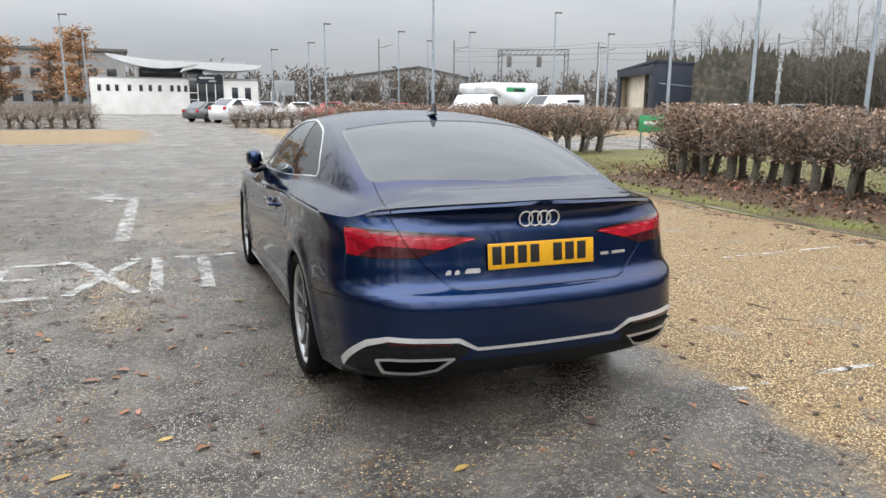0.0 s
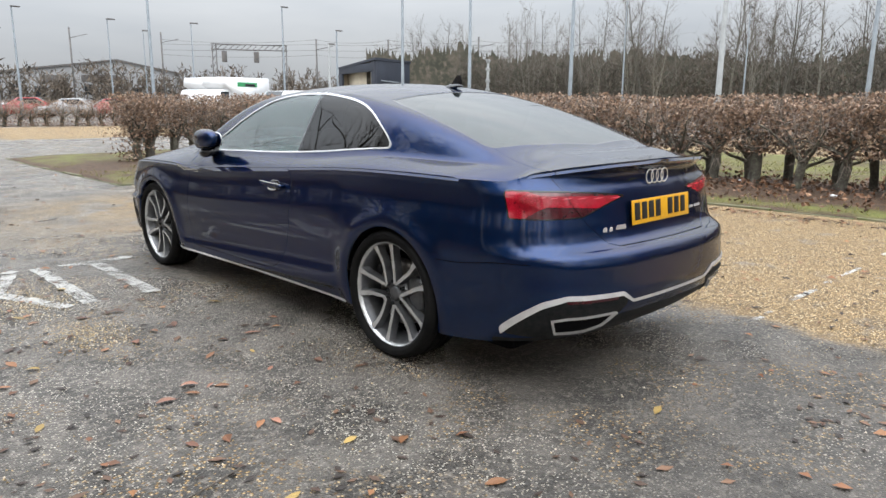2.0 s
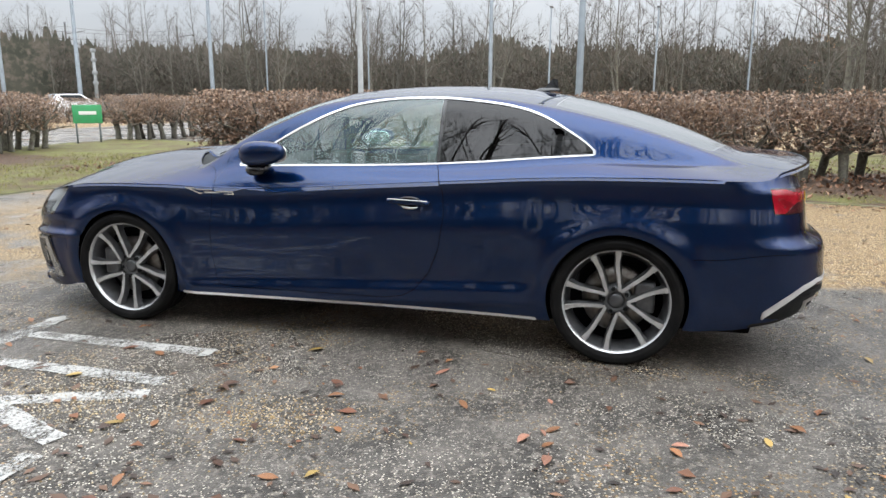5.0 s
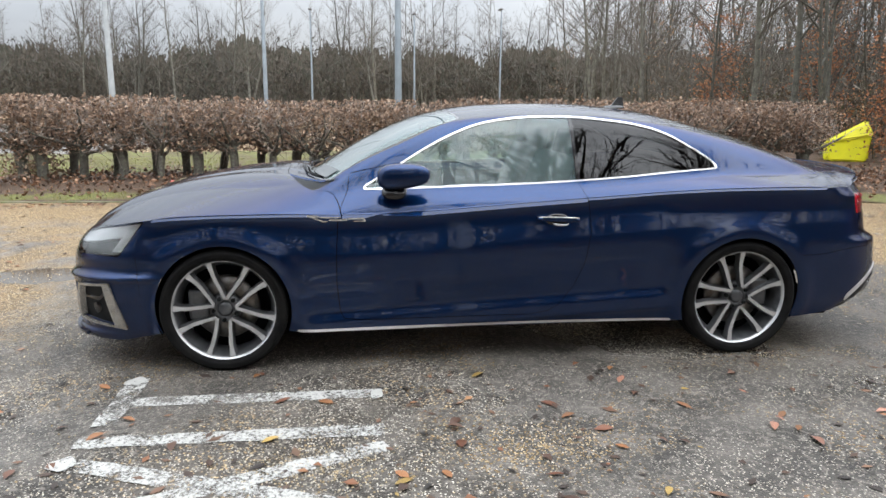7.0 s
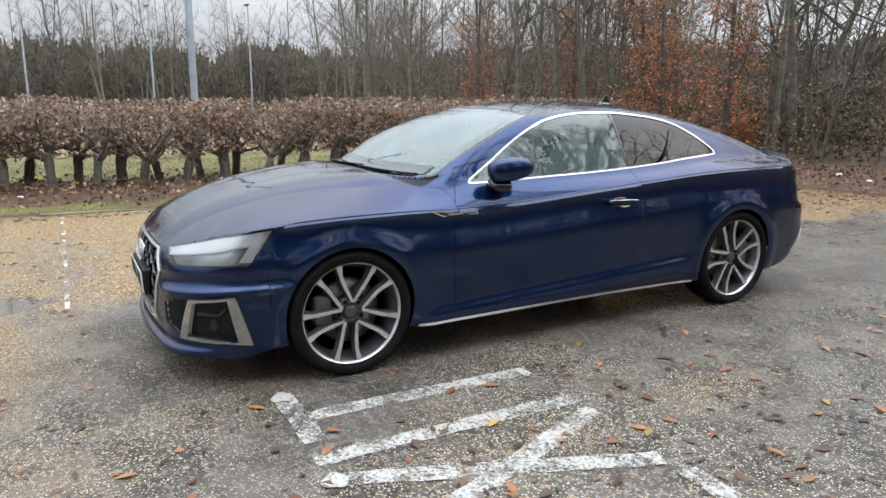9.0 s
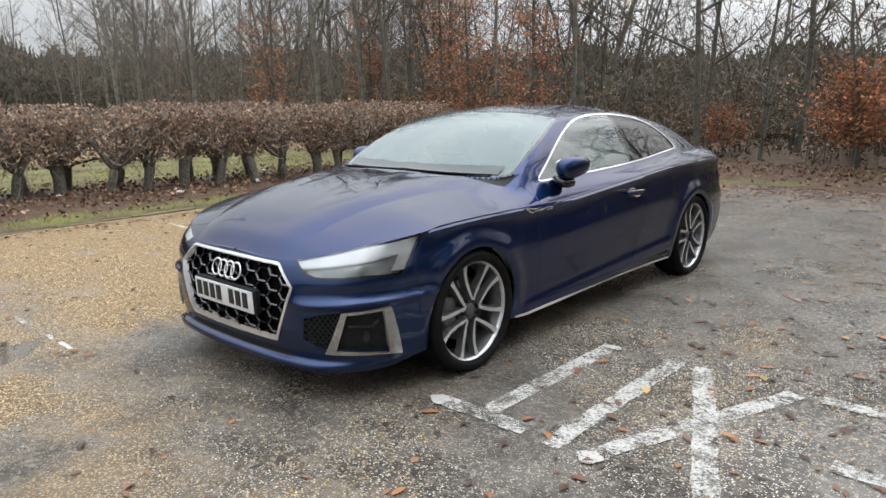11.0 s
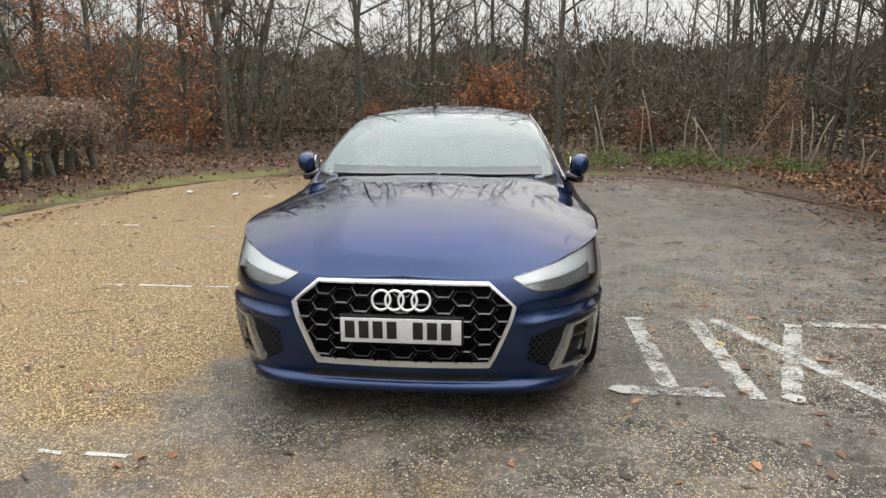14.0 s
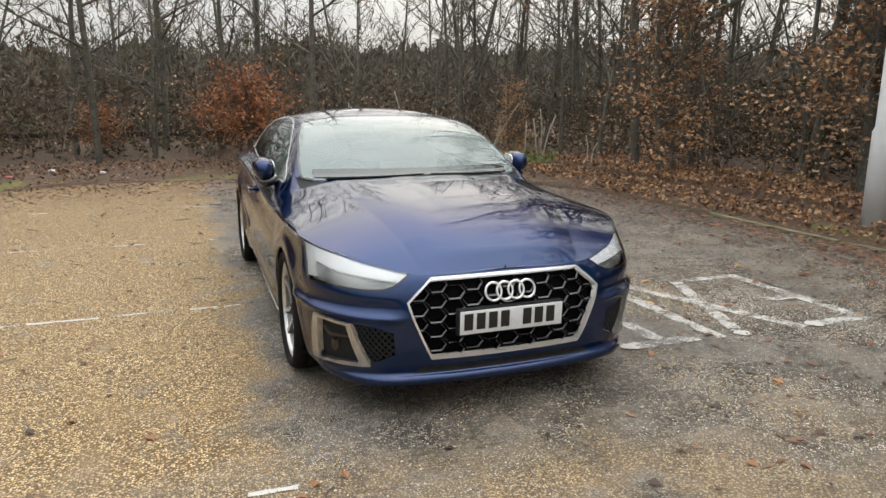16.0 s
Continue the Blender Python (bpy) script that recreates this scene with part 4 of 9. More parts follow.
MAT_PLATE_W = material("white_plate", (0.72, 0.73, 0.74), 0.35, second=(0.64, 0.65, 0.66), scale=30, coat=0.3)
MAT_INK = material("plate_ink", (0.012, 0.012, 0.012), 0.5)
MAT_SEAT = material("grey_upholstery", (0.10, 0.10, 0.105), 0.7, second=(0.15, 0.15, 0.155), scale=30, bump=0.15, bump_scale=250)
MAT_CABIN = material("dark_cabin_trim", (0.022, 0.022, 0.024), 0.6, second=(0.03, 0.03, 0.033), scale=20, bump=0.1, bump_scale=300)
MAT_LINING = material("pale_headlining", (0.34, 0.335, 0.325), 0.85, second=(0.30, 0.295, 0.285), scale=9)

car = tagged(empty("car"), "dark navy blue metallic two-door coupe with silver alloy wheels", "car")


def car_panel(name, regions, mat, mirror=True, depth=0.012, push=0.0, label="", parent=None):
    data = panel(regions, mirror, push=push)
    return part(name, panel_mesh(name, data, mat, False, depth), None, parent or car, label)


def car_pair(name, regions, mat, depth=0.012, push=0.0, label="", parents=None):
    data = panel(regions, False, push=push)
    obs = []
    for k, flip in enumerate((True, False)):
        obs.append(part(name, panel_mesh(name, data, mat, flip, depth), None, parents[k] if parents else car, label))
    return obs


body = car_panel("body_shell", {"body"}, MAT_PAINT)
doors = car_pair("door", {"door"}, MAT_PAINT, 0.02)
car_panel("hood", {"hood"}, MAT_PAINT)
boot_lid = car_panel("boot_lid", {"boot_lid"}, MAT_PAINT)
front_bumper = car_panel("front_bumper", {"front_bumper"}, MAT_PAINT)
rear_bumper = car_panel("rear_bumper", {"rear_bumper"}, MAT_PAINT)


def split_part(ob, names, key):
    """Deals the faces of one mesh out to several parts by where they lie."""
    for k, nm in enumerate(names):
        bm = bmesh.new()
        bm.from_mesh(ob.data)
        bmesh.ops.delete(bm, geom=[f for f in bm.faces if key(f.calc_center_median()) != k], context="FACES")
        if bm.faces:
            p2 = part(nm, bm, ob.data.materials[0], ob.parent, ob.get("label", ""))
            p2.matrix_basis = ob.matrix_basis
        else:
            bm.free()
    bpy.data.objects.remove(ob)


def by_place(c):
    return (0 if abs(c.x) < 0.5 else (4 if c.x < 0 else 5) + (2 if c.y > 1.5 else 0)) if c.y > 1.0 else (1 if c.y < -1.25 else (2 if c.x < 0 else 3))


split_part(car_panel("shut_lines", {"gap"}, MAT_SEAM_SHADE, True, 0.0, -0.005), ["hood_joint", "boot_joint", "door_joint", "door_joint", "wing_joint", "wing_joint", "bumper_joint", "bumper_joint"], by_place)
car_panel("windscreen", {"windscreen"}, MAT_GLASS_SCREEN, True, 0.0, -0.003, "clear windscreen with faint green tint")
car_panel("rear_screen", {"rear_screen"}, MAT_GLASS_REAR, True, 0.0, -0.003, "dark tinted rear screen")
split_part(car_panel("screen_seal", {"screen_seal"}, MAT_GLOSS, True, 0.006, -0.001, "black rubber screen surround"), ["windscreen_seal", "rear_screen_seal"], lambda c: int(c.y < 0))
split_part(car_panel("cowl", {"cowl"}, MAT_BLACK, True, 0.0, -0.012, "black plastic wiper cowl"), ["wiper_cowl", "wiper_cowl"], lambda c: int(c.x < 0))
car_pair("front_side_window", {"side_glass"}, MAT_GLASS_FRONT, 0.0, -0.004)
car_pair("quarter_window", {"quarter_glass"}, MAT_GLASS_DARK, 0.0, -0.004, "dark privacy glass")
car_pair("window_trim", {"window_trim"}, MAT_CHROME, 0.006, 0.0025, "bright aluminium window surround")
car_pair("pillar_trim", {"pillar"}, MAT_GLOSS, 0.0, -0.002, "gloss black pillar strip")
car_panel("diffuser", {"diffuser"}, MAT_BLACK, True, 0.01, -0.004, "black plastic lower valance")
lamps_rear = car_pair("tail_lamp", {"taillamp"}, MAT_RED, 0.012, -0.001, "red tail lamp lens")
car_pair("lamp_edge", {"tail_edge"}, MAT_GLOSS, 0.010, 0.0, "gloss black lamp surround", lamps_rear)
car_pair("lamp_blade", {"tail_blade"}, MAT_RED_DEEP, 0.010, -0.004, "deep red dark band", lamps_rear)
car_pair("lamp_line", {"tail_line"}, MAT_RED_PALE, 0.010, 0.0005, "pale red light guide", lamps_rear)
car_pair("lamp_facet", {"tail_facet"}, MAT_RED_FACET, 0.010, -0.003, "darker red inner facet", lamps_rear)
car_pair("tail_lamp_lower", {"tail_low"}, MAT_RED_DARK, 0.012, -0.002, "smoked lower lens", lamps_rear)
lamps_front = car_pair("headlamp", {"headlamp", "drl"}, MAT_GLASS_CLEAR, 0.0, 0.0, "clear headlamp glass")
car_pair("lamp_rim", {"lamp_rim"}, MAT_GLOSS, 0.012, -0.001, "gloss black lamp rim", lamps_front)
car_pair("lamp_housing", {"headlamp"}, MAT_LAMP_GREY, 0.0, -0.030, "grey reflector housing", lamps_front)
car_pair("light_guide", {"drl"}, MAT_WHITE_LENS, 0.02, -0.010, "white light guide", lamps_front)
# near-black sheets painted as the shaded depth behind the grille mesh and vents
car_panel("grille_backing", {"grille"}, MAT_SEAM_SHADE, True, 0.0, -0.045)
car_pair("vent_backing", {"vent"}, MAT_SEAM_SHADE, 0.0, -0.045)


# pieces laid on the body: an outline drawn flat, thrown onto the surface from a point inside
def onto_tail(u, z):
    d = solve(lambda t: body_gap(t * u, -1.55 - t * 0.87, z), np.zeros_like(u), np.full_like(u, 1.6))
    return np.stack([d * u, -1.55 - d * 0.87, z], 1)


def onto_nose(u, z):
    d = solve(lambda t: body_gap(t * u, 1.55 + t * 0.70, z), np.zeros_like(u), np.full_like(u, 1.8))
    return np.stack([d * u, 1.55 + d * 0.70, z], 1)


def onto_side(u, z):
    return np.stack([-side_x(u, z), u, z], 1)


def laid(name, fn, box2, proj, off=0.003, depth=0.008, res=0.012, mat=None, parent=None, label="", flip=False):
    u0, u1, v0, v1 = box2
    nu, nv = max(3, int((u1 - u0) / res)), max(3, int((v1 - v0) / res))
    gu, gw = np.meshgrid(np.linspace(u0, u1, nu), np.linspace(v0, v1, nv))
    sh = Sheet(np.stack([gu.ravel(), gw.ravel(), np.zeros(gu.size)], 1), grid_faces(nv, nu, False))
    sh.cut(lambda p: fn(p[:, 0], p[:, 1]), "in")
    sel = sh.r == "in"
    idx = np.unique(sh.f[sel])
    remap = {int(q): i for i, q in enumerate(idx)}
    uv = sh.v[idx]
    P = proj(uv[:, 0], uv[:, 1])
    e = 0.004
    du = proj(uv[:, 0] + e, uv[:, 1]) - proj(uv[:, 0] - e, uv[:, 1])
    dv = proj(uv[:, 0], uv[:, 1] + e) - proj(uv[:, 0], uv[:, 1] - e)
    nn = np.cross(du, dv)
    nn /= np.maximum(np.linalg.norm(nn, axis=1, keepdims=True), 1e-9)
    out = P - np.array([0, 0, 0.5]) * 0 - np.stack([np.zeros(len(P)), np.clip(P[:, 1], -1.4, 1.4), np.full(len(P), 0.5)], 1)
    sign = np.where((nn * out).sum(1) < 0, -1.0, 1.0)
    turned = sign.mean() < 0
    nn *= sign[:, None]
    P = P + nn * off
    F = [tuple(remap[int(i)] for i in t) for t in sh.f[sel]]
    if turned:
        F = [(a, c, b) for a, b, c in F]
    return part(name, panel_mesh(name, ([tuple(q) for q in P], F, [tuple(q) for q in nn]), mat, flip, depth), None, parent or car, label)


def line_fn(points, half):
    """Distance to an open line of given half-width (one number, or one for each point)."""
    P = np.array(points, float)
    hw = np.full(len(P), half) if np.isscalar(half) else np.array(half, float)

    def fn(u, v):
        best = np.full(u.shape, 1e9)
        for i in range(len(P) - 1):
            (x0, y0), (x1, y1) = P[i], P[i + 1]
            dx, dy = x1 - x0, y1 - y0
            t = np.clip(((u - x0) * dx + (v - y0) * dy) / (dx * dx + dy * dy), 0, 1)
            best = np.minimum(best, np.hypot(u - x0 - t * dx, v - y0 - t * dy) - (hw[i] * (1 - t) + hw[i + 1] * t))
        return best
    return fn


# rear: bright strip over the valance, reflectors, tail pipe trims
for s in (1, -1):
    fl = s < 0
    laid("bumper_strip", line_fn([(0.0, 0.393), (0.345, 0.394), (0.430, 0.440), (0.80, 0.450), (0.98, 0.420), (1.42, 0.290)], [0.0062, 0.0062, 0.0095, 0.010, 0.014, 0.020]),
         (0.0, 1.52, 0.25, 0.50), onto_tail, 0.006, 0.012, 0.011, MAT_SATIN, rear_bumper, "satin silver bumper strip", fl)
    laid("rear_reflector", poly([(0.46, 0.418), (0.80, 0.425), (0.82, 0.44), (0.80, 0.448), (0.46, 0.437)]), (0.44, 0.84, 0.40, 0.46), onto_tail, 0.004, 0.006, 0.01, MAT_RED_DARK, rear_bumper, "dark red reflector", fl)
    laid("bumper_insert", poly([(0.40, 0.435), (0.84, 0.448), (1.02, 0.40), (1.42, 0.275), (1.05, 0.262), (0.52, 0.278), (0.38, 0.385)]), (0.36, 1.46, 0.25, 0.46), onto_tail, 0.001, 0.004, 0.015, MAT_BLACK, rear_bumper, "black bumper insert", fl)
    laid("bumper_fin", line_fn([(0.42, 0.392), (0.84, 0.398), (1.0, 0.375)], [0.006, 0.007, 0.004]), (0.40, 1.02, 0.36, 0.42), onto_tail, 0.012, 0.012, 0.01, MAT_BLACK, rear_bumper, "", fl)
    pipe = laid("tail_pipe_trim", lambda u, v: np.maximum(poly([(0.452, 0.357), (0.80, 0.360), (0.915, 0.350), (0.885, 0.288), (0.66, 0.284), (0.545, 0.302)])(u, v), -poly([(0.4635, 0.3540), (0.80, 0.3562), (0.8965, 0.3474), (0.870, 0.2916), (0.6648, 0.2876), (0.5505, 0.3050)])(u, v)),
                (0.42, 1.05, 0.27, 0.38), onto_tail, 0.014, 0.03, 0.0026, MAT_CHROME, rear_bumper, "bright tail pipe surround", fl)
    # flat near-black sheet in place of the pipe's shaded inside
    laid("tail_pipe_mouth", poly([(0.47, 0.355), (0.80, 0.355), (0.90, 0.349), (0.875, 0.291), (0.66, 0.288), (0.55, 0.305)]), (0.45, 0.89, 0.28, 0.37), onto_tail, 0.003, 0.004, 0.012, MAT_SEAM_SHADE, pipe, "", fl)
    # the highlight along the sill edge, laid on as a satin strip
    laid("sill_strip", lambda u, v: np.maximum(np.abs(v - (0.199 + 0.010 * (1 - ((u - 0.0) / 1.05) ** 2))) - 0.007, np.maximum(u - 1.02, -1.0 - u)),
         (-1.03, 1.05, 0.17, 0.25), onto_side, 0.003, 0.008, 0.0085, MAT_SATIN, car, "bright strip drawn as the highlight along the sill edge", fl)
    laid("wing_badge", lambda u, v: np.abs(poly([(0.675, 0.787), (0.84, 0.790), (0.955, 0.803), (0.93, 0.795), (0.875, 0.770), (0.835, 0.776), (0.665, 0.772)])(u, v)) - 0.0035,
         (0.64, 0.98, 0.755, 0.815), onto_side, 0.004, 0.006, 0.006, MAT_CHROME, car, "bright outlined wing badge", fl)

# lower lip line of the front bumper and bright frame of the grille
laid("front_splitter", line_fn([(-0.86, 0.166), (-0.45, 0.180), (0.0, 0.178), (0.45, 0.180), (0.86, 0.166)], 0.009), (-0.9, 0.9, 0.15, 0.20), onto_nose, 0.012, 0.03, 0.01, MAT_PAINT, front_bumper, "body-coloured splitter blade")
laid("splitter_slot", poly([(-0.42, 0.235), (0.42, 0.235), (0.50, 0.200), (-0.50, 0.200)]), (-0.55, 0.55, 0.19, 0.25), onto_nose, 0.001, 0.003, 0.012, MAT_BLACK, front_bumper, "black lower slot")
grille = laid("grille_frame", lambda u, v: np.maximum(grille_outline(u, v) - 0.003, -(grille_outline(u, v) + 0.0072)), (-0.53, 0.53, 0.25, 0.67), onto_nose, 0.008, 0.03, 0.006, MAT_CHROME, car, "bright aluminium grille frame")


MAT_MESH_EDGE = material("grey_mesh_edge", (0.055, 0.056, 0.060), 0.22, 0.3, second=(0.025, 0.025, 0.028), scale=14, coat=0.5)


def honeycomb():
    V, F = [], []
    w, h = 0.112, 0.068
    for r in range(-1, 8):
        for c in range(-6, 7):
            cx, cz = c * w * 0.75 * 1.06, 0.268 + r * h + (h / 2 if c % 2 else 0)
            hexa = [(cx + w * 0.5 * k, cz + h * 0.5 * q) for k, q in ((-0.94, 0), (-0.5, 0.92), (0.5, 0.92), (0.94, 0), (0.5, -0.92), (-0.5, -0.92))]
            hx = np.array(hexa)
            if (grille_outline(hx[:, 0], hx[:, 1]) > -0.004).sum() > 3:
                continue
            inner = np.array([(cx + (a - cx) * 0.88, cz + (b - cz) * 0.83) for a, b in hexa])
            hx[:, 0] = np.clip(hx[:, 0], -0.49, 0.49)
            hx[:, 1] = np.clip(hx[:, 1], 0.28, 0.64)
            inner[:, 1] = np.clip(inner[:, 1], 0.28, 0.64)
            base = len(V)
            for ring, off in ((hx, -0.010), (inner, -0.016), (inner, -0.040)):
                q = onto_nose(ring[:, 0], ring[:, 1])
                q[:, 1] += off
                V += [tuple(p) for p in q]
            for k in range(6):
                k2 = (k + 1) % 6
                F += [(base + k, base + k2, base + 6 + k2, base + 6 + k), (base + 6 + k, base + 6 + k2, base + 12 + k2, base + 12 + k)]
    me = mesh_from("grille_mesh", V, F, False, [MAT_MESH_EDGE, MAT_GLOSS])
    me.polygons.foreach_set("material_index", [i % 2 for i in range(len(me.polygons))])
    return me


part("grille_mesh", honeycomb(), None, grille, "gloss black honeycomb")


def ring_mesh(name, cx, cz, r, thick, proj, off, mat):
    V, F = [], []
    n1, n2 = 40, 8
    a = np.linspace(0, 2 * math.pi, n1, endpoint=False)
    front = proj is onto_nose
    ys = [float((nose_y if front else tail_y)(np.array([cx]), np.array([cz + q]))[0]) for q in (-r, 0.0, r)]
    lean = (ys[2] - ys[0]) / (2 * r)
    mid_y = (max(ys[1], (ys[0] + ys[2]) / 2) if front else min(ys[1], (ys[0] + ys[2]) / 2))

    def flat(px, pz):
        return mid_y + lean * (pz - cz)

    for t in a:
        for k in range(n2):
            q = 2 * math.pi * k / n2
            rr = r + thick * math.cos(q)
            px, pz = cx + rr * math.cos(t), cz + rr * math.sin(t)
            V.append((px, flat(px, pz) + (off + 0.5 * thick * math.sin(q)) * (1 if front else -1), pz))
    for i in range(n1):
        for k in range(n2):
            F.append((i * n2 + k, i * n2 + (k + 1) % n2, ((i + 1) % n1) * n2 + (k + 1) % n2, ((i + 1) % n1) * n2 + k))
    return mesh_from(name, V, F, True, [mat])


for k in range(4):
    part("badge_ring", ring_mesh("badge_ring", -0.0855 + 0.057 * k, 0.568, 0.0395, 0.0058, onto_nose, 0.012, MAT_CHROME), None, grille)
    part("badge_ring", ring_mesh("badge_ring", -0.066 + 0.044 * k, 0.914, 0.0315, 0.0042, onto_tail, 0.006, MAT_CHROME), None, boot_lid)


# number plates with plain bars
def plate(name, y, z, lean, face, towards, parent):
    m = pose(0, y, z, lean, 0, 0 if towards < 0 else 180)
    pl = part(name, box(0.52, 0.006, 0.111, 0.003), face, parent)
    pl.matrix_basis = m
    xs = [-0.219 + 0.0605 * i for i in range(4)] + [0.075 + 0.0605 * i for i in range(3)]
    for xx in xs:
        bar = part("plate_bar", box(0.043, 0.003, 0.078, 0.001, (xx, -0.0042, 0.004)), MAT_INK, pl)
    return pl


plate("rear_plate", -2.318, 0.765, -6, MAT_PLATE_Y, -1, boot_lid)["label"] = "yellow number plate with black bars"
plate("front_plate", 2.286, 0.440, 3, MAT_PLATE_W, 1, front_bumper)["label"] = "white number plate with black bars"
part("plate_holder", box(0.535, 0.03, 0.125, 0.005, (0, 2.264, 0.440)), MAT_BLACK, front_bumper)
for x0, x1, z in ((-0.52, -0.485, 0.705), (-0.47, -0.44, 0.705), (-0.415, -0.33, 0.708)):
    laid("model_badge", poly([(x0, z - 0.010), (x1, z - 0.010), (x1 - 0.004, z + 0.010), (x0 + 0.010, z + 0.010)]), (x0 - 0.02, x1 + 0.02, z - 0.04, z + 0.04), onto_tail, 0.003, 0.003, 0.008, MAT_CHROME, boot_lid, "small bright badge bar")
for x0, x1 in ((0.36, 0.415), (0.44, 0.54)):
    laid("engine_badge", poly([(x0, 0.732), (x1, 0.732), (x1, 0.745), (x0, 0.745)]), (x0 - 0.02, x1 + 0.02, 0.70, 0.775), onto_tail, 0.003, 0.003, 0.007, MAT_CHROME, boot_lid, "small bright badge bar")

# front corner vents: bright L-shaped frames, dark inserts, a bar
for s in (1, -1):
    fl = s < 0
    fr = laid("vent_frame", lambda u, v: np.maximum(poly([(0.870, 0.446), (1.50, 0.466), (1.83, 0.222), (0.730, 0.246)])(u, v), -poly([(0.916, 0.435), (1.36, 0.450), (1.50, 0.236), (0.815, 0.259)])(u, v)),
              (0.66, 1.90, 0.20, 0.49), onto_nose, 0.012, 0.030, 0.008, MAT_VENT, front_bumper, "satin silver vent frame", fl)
    laid("vent_insert", poly([(0.90, 0.439), (1.375, 0.454), (1.52, 0.232), (0.805, 0.255)]), (0.82, 1.52, 0.22, 0.46), onto_nose, -0.020, 0.01, 0.02, MAT_BLACK, fr, "", fl)
    laid("vent_bar", line_fn([(0.93, 0.376), (1.20, 0.372), (1.30, 0.400)], 0.006), (0.88, 1.40, 0.35, 0.43), onto_nose, -0.006, 0.015, 0.008, MAT_GLOSS, fr, "", fl)
    laid("vent_sensor", poly([(1.085, 0.345), (1.13, 0.352), (1.165, 0.335), (1.165, 0.305), (1.12, 0.292), (1.08, 0.308)]), (1.05, 1.20, 0.28, 0.36), onto_nose, -0.004, 0.018, 0.008, MAT_GLOSS, fr, "gloss black round sensor", fl)
    laid("vent_mesh", lambda u, v: np.maximum(poly([(0.570, 0.297), (0.575, 0.405), (0.70, 0.435), (0.875, 0.447), (0.74, 0.25)])(u, v), np.minimum(np.abs(((u * 0.8 + v) * 30) % 1 - 0.5), np.abs(((u * 0.8 - v) * 30) % 1 - 0.5)) * 0.033 - 0.0052),
         (0.54, 0.90, 0.22, 0.47), onto_nose, -0.012, 0.010, 0.006, MAT_BLACK, front_bumper, "black honeycomb side mesh", fl)


# mirrors, handles, aerial, wipers
def blob(name, size, power=2.5, n=24, mat=None, shape_fn=None):
    V, F = [], []
    for j in range(n // 2 + 1):
        ph = -math.pi / 2 + math.pi * j / (n // 2)
        for i in range(n):
            th = 2 * math.pi * i / n
            c = [math.cos(ph) * math.cos(th), math.cos(ph) * math.sin(th), math.sin(ph)]
            c = [math.copysign(abs(q) ** (2 / power), q) for q in c]
            p = [c[0] * size[0], c[1] * size[1], c[2] * size[2]]
            V.append(tuple(shape_fn(p)) if shape_fn else tuple(p))
    for j in range(n // 2):
        for i in range(n):
            F.append((j * n + i, j * n + (i + 1) % n, (j + 1) * n + (i + 1) % n, (j + 1) * n + i))
    return mesh_from(name, V, F, True, [mat] if mat else ())


def cap_shape(p):
    x, y, z = p
    k = (y + 0.122) / 0.244
    return (x * (0.72 + 0.28 * k), y, z * (0.74 + 0.26 * k) + 0.016 * (1 - k))


MAT_MIRROR = material("mirror_silver", (0.85, 0.85, 0.85), 0.02, 1.0)
for s, dr in ((-1, doors[0]), (1, doors[1])):
    cap = part("mirror", blob("mirror", (0.060, 0.122, 0.066), 2.6, 28, MAT_PAINT, cap_shape), None, dr, "body-coloured door mirror, folded in")
    cap.matrix_basis = pose(s * 0.902, 0.470, 0.990, 0, 0, s * 6) @ Matrix.Diagonal((1.08, 1.10, 1.12, 1))
    ft = part("mirror_foot", blob("mirror_foot", (0.060, 0.060, 0.030), 2.6, 16, MAT_GLOSS), None, cap, "gloss black mirror foot")
    ft.matrix_basis = pose(-s * 0.030, 0.045, -0.066, 0, s * 14, 0)
    gl = part("mirror_glass", blob("mirror_glass", (0.006, 0.095, 0.046), 3.0, 20, MAT_MIRROR), None, cap, "mirror glass")
    gl.matrix_basis = pose(-s * 0.056, -0.006, 0.004)
    hx = float(side_x(np.array([-0.335]), np.array([0.757]))[0])
    # no hollow here: a black blob paints the shade of the handle recess
    cup = part("handle_cup", blob("handle_cup", (0.012, 0.068, 0.036), 2.2, 18, MAT_GLOSS), None, dr, "gloss black blob in place of the shaded handle recess")
    cup.matrix_basis = pose(s * (hx - 0.006), -0.335, 0.762)
    hd = part("door_handle", blob("door_handle", (0.014, 0.116, 0.0135), 3.2, 22, MAT_PAINT), None, dr, "body-coloured door handle with bright edge")
    hd.matrix_basis = pose(s * (hx + 0.026), -0.335, 0.772, 2, 0, 0)
    he = part("handle_edge", blob("handle_edge", (0.004, 0.112, 0.003), 3.0, 14, MAT_CHROME), None, hd)
    he.matrix_basis = pose(s * 0.011, 0, 0.011)
    lip = part("handle_grip", blob("handle_grip", (0.006, 0.045, 0.006), 2.6, 14, MAT_CHROME, lambda p: (p[0], p[1], p[2] + 0.010 * (abs(p[1]) / 0.045) ** 3)), None, hd, "bright edge of the grip")
    lip.matrix_basis = pose(s * 0.004, -0.012, -0.030)
    for yy in (-0.098, 0.098):
        pad = part("handle_mount", blob("handle_mount", (0.03, 0.018, 0.012), 2.5, 12, MAT_PAINT), None, hd)
        pad.matrix_basis = pose(-s * 0.012, yy, 0)

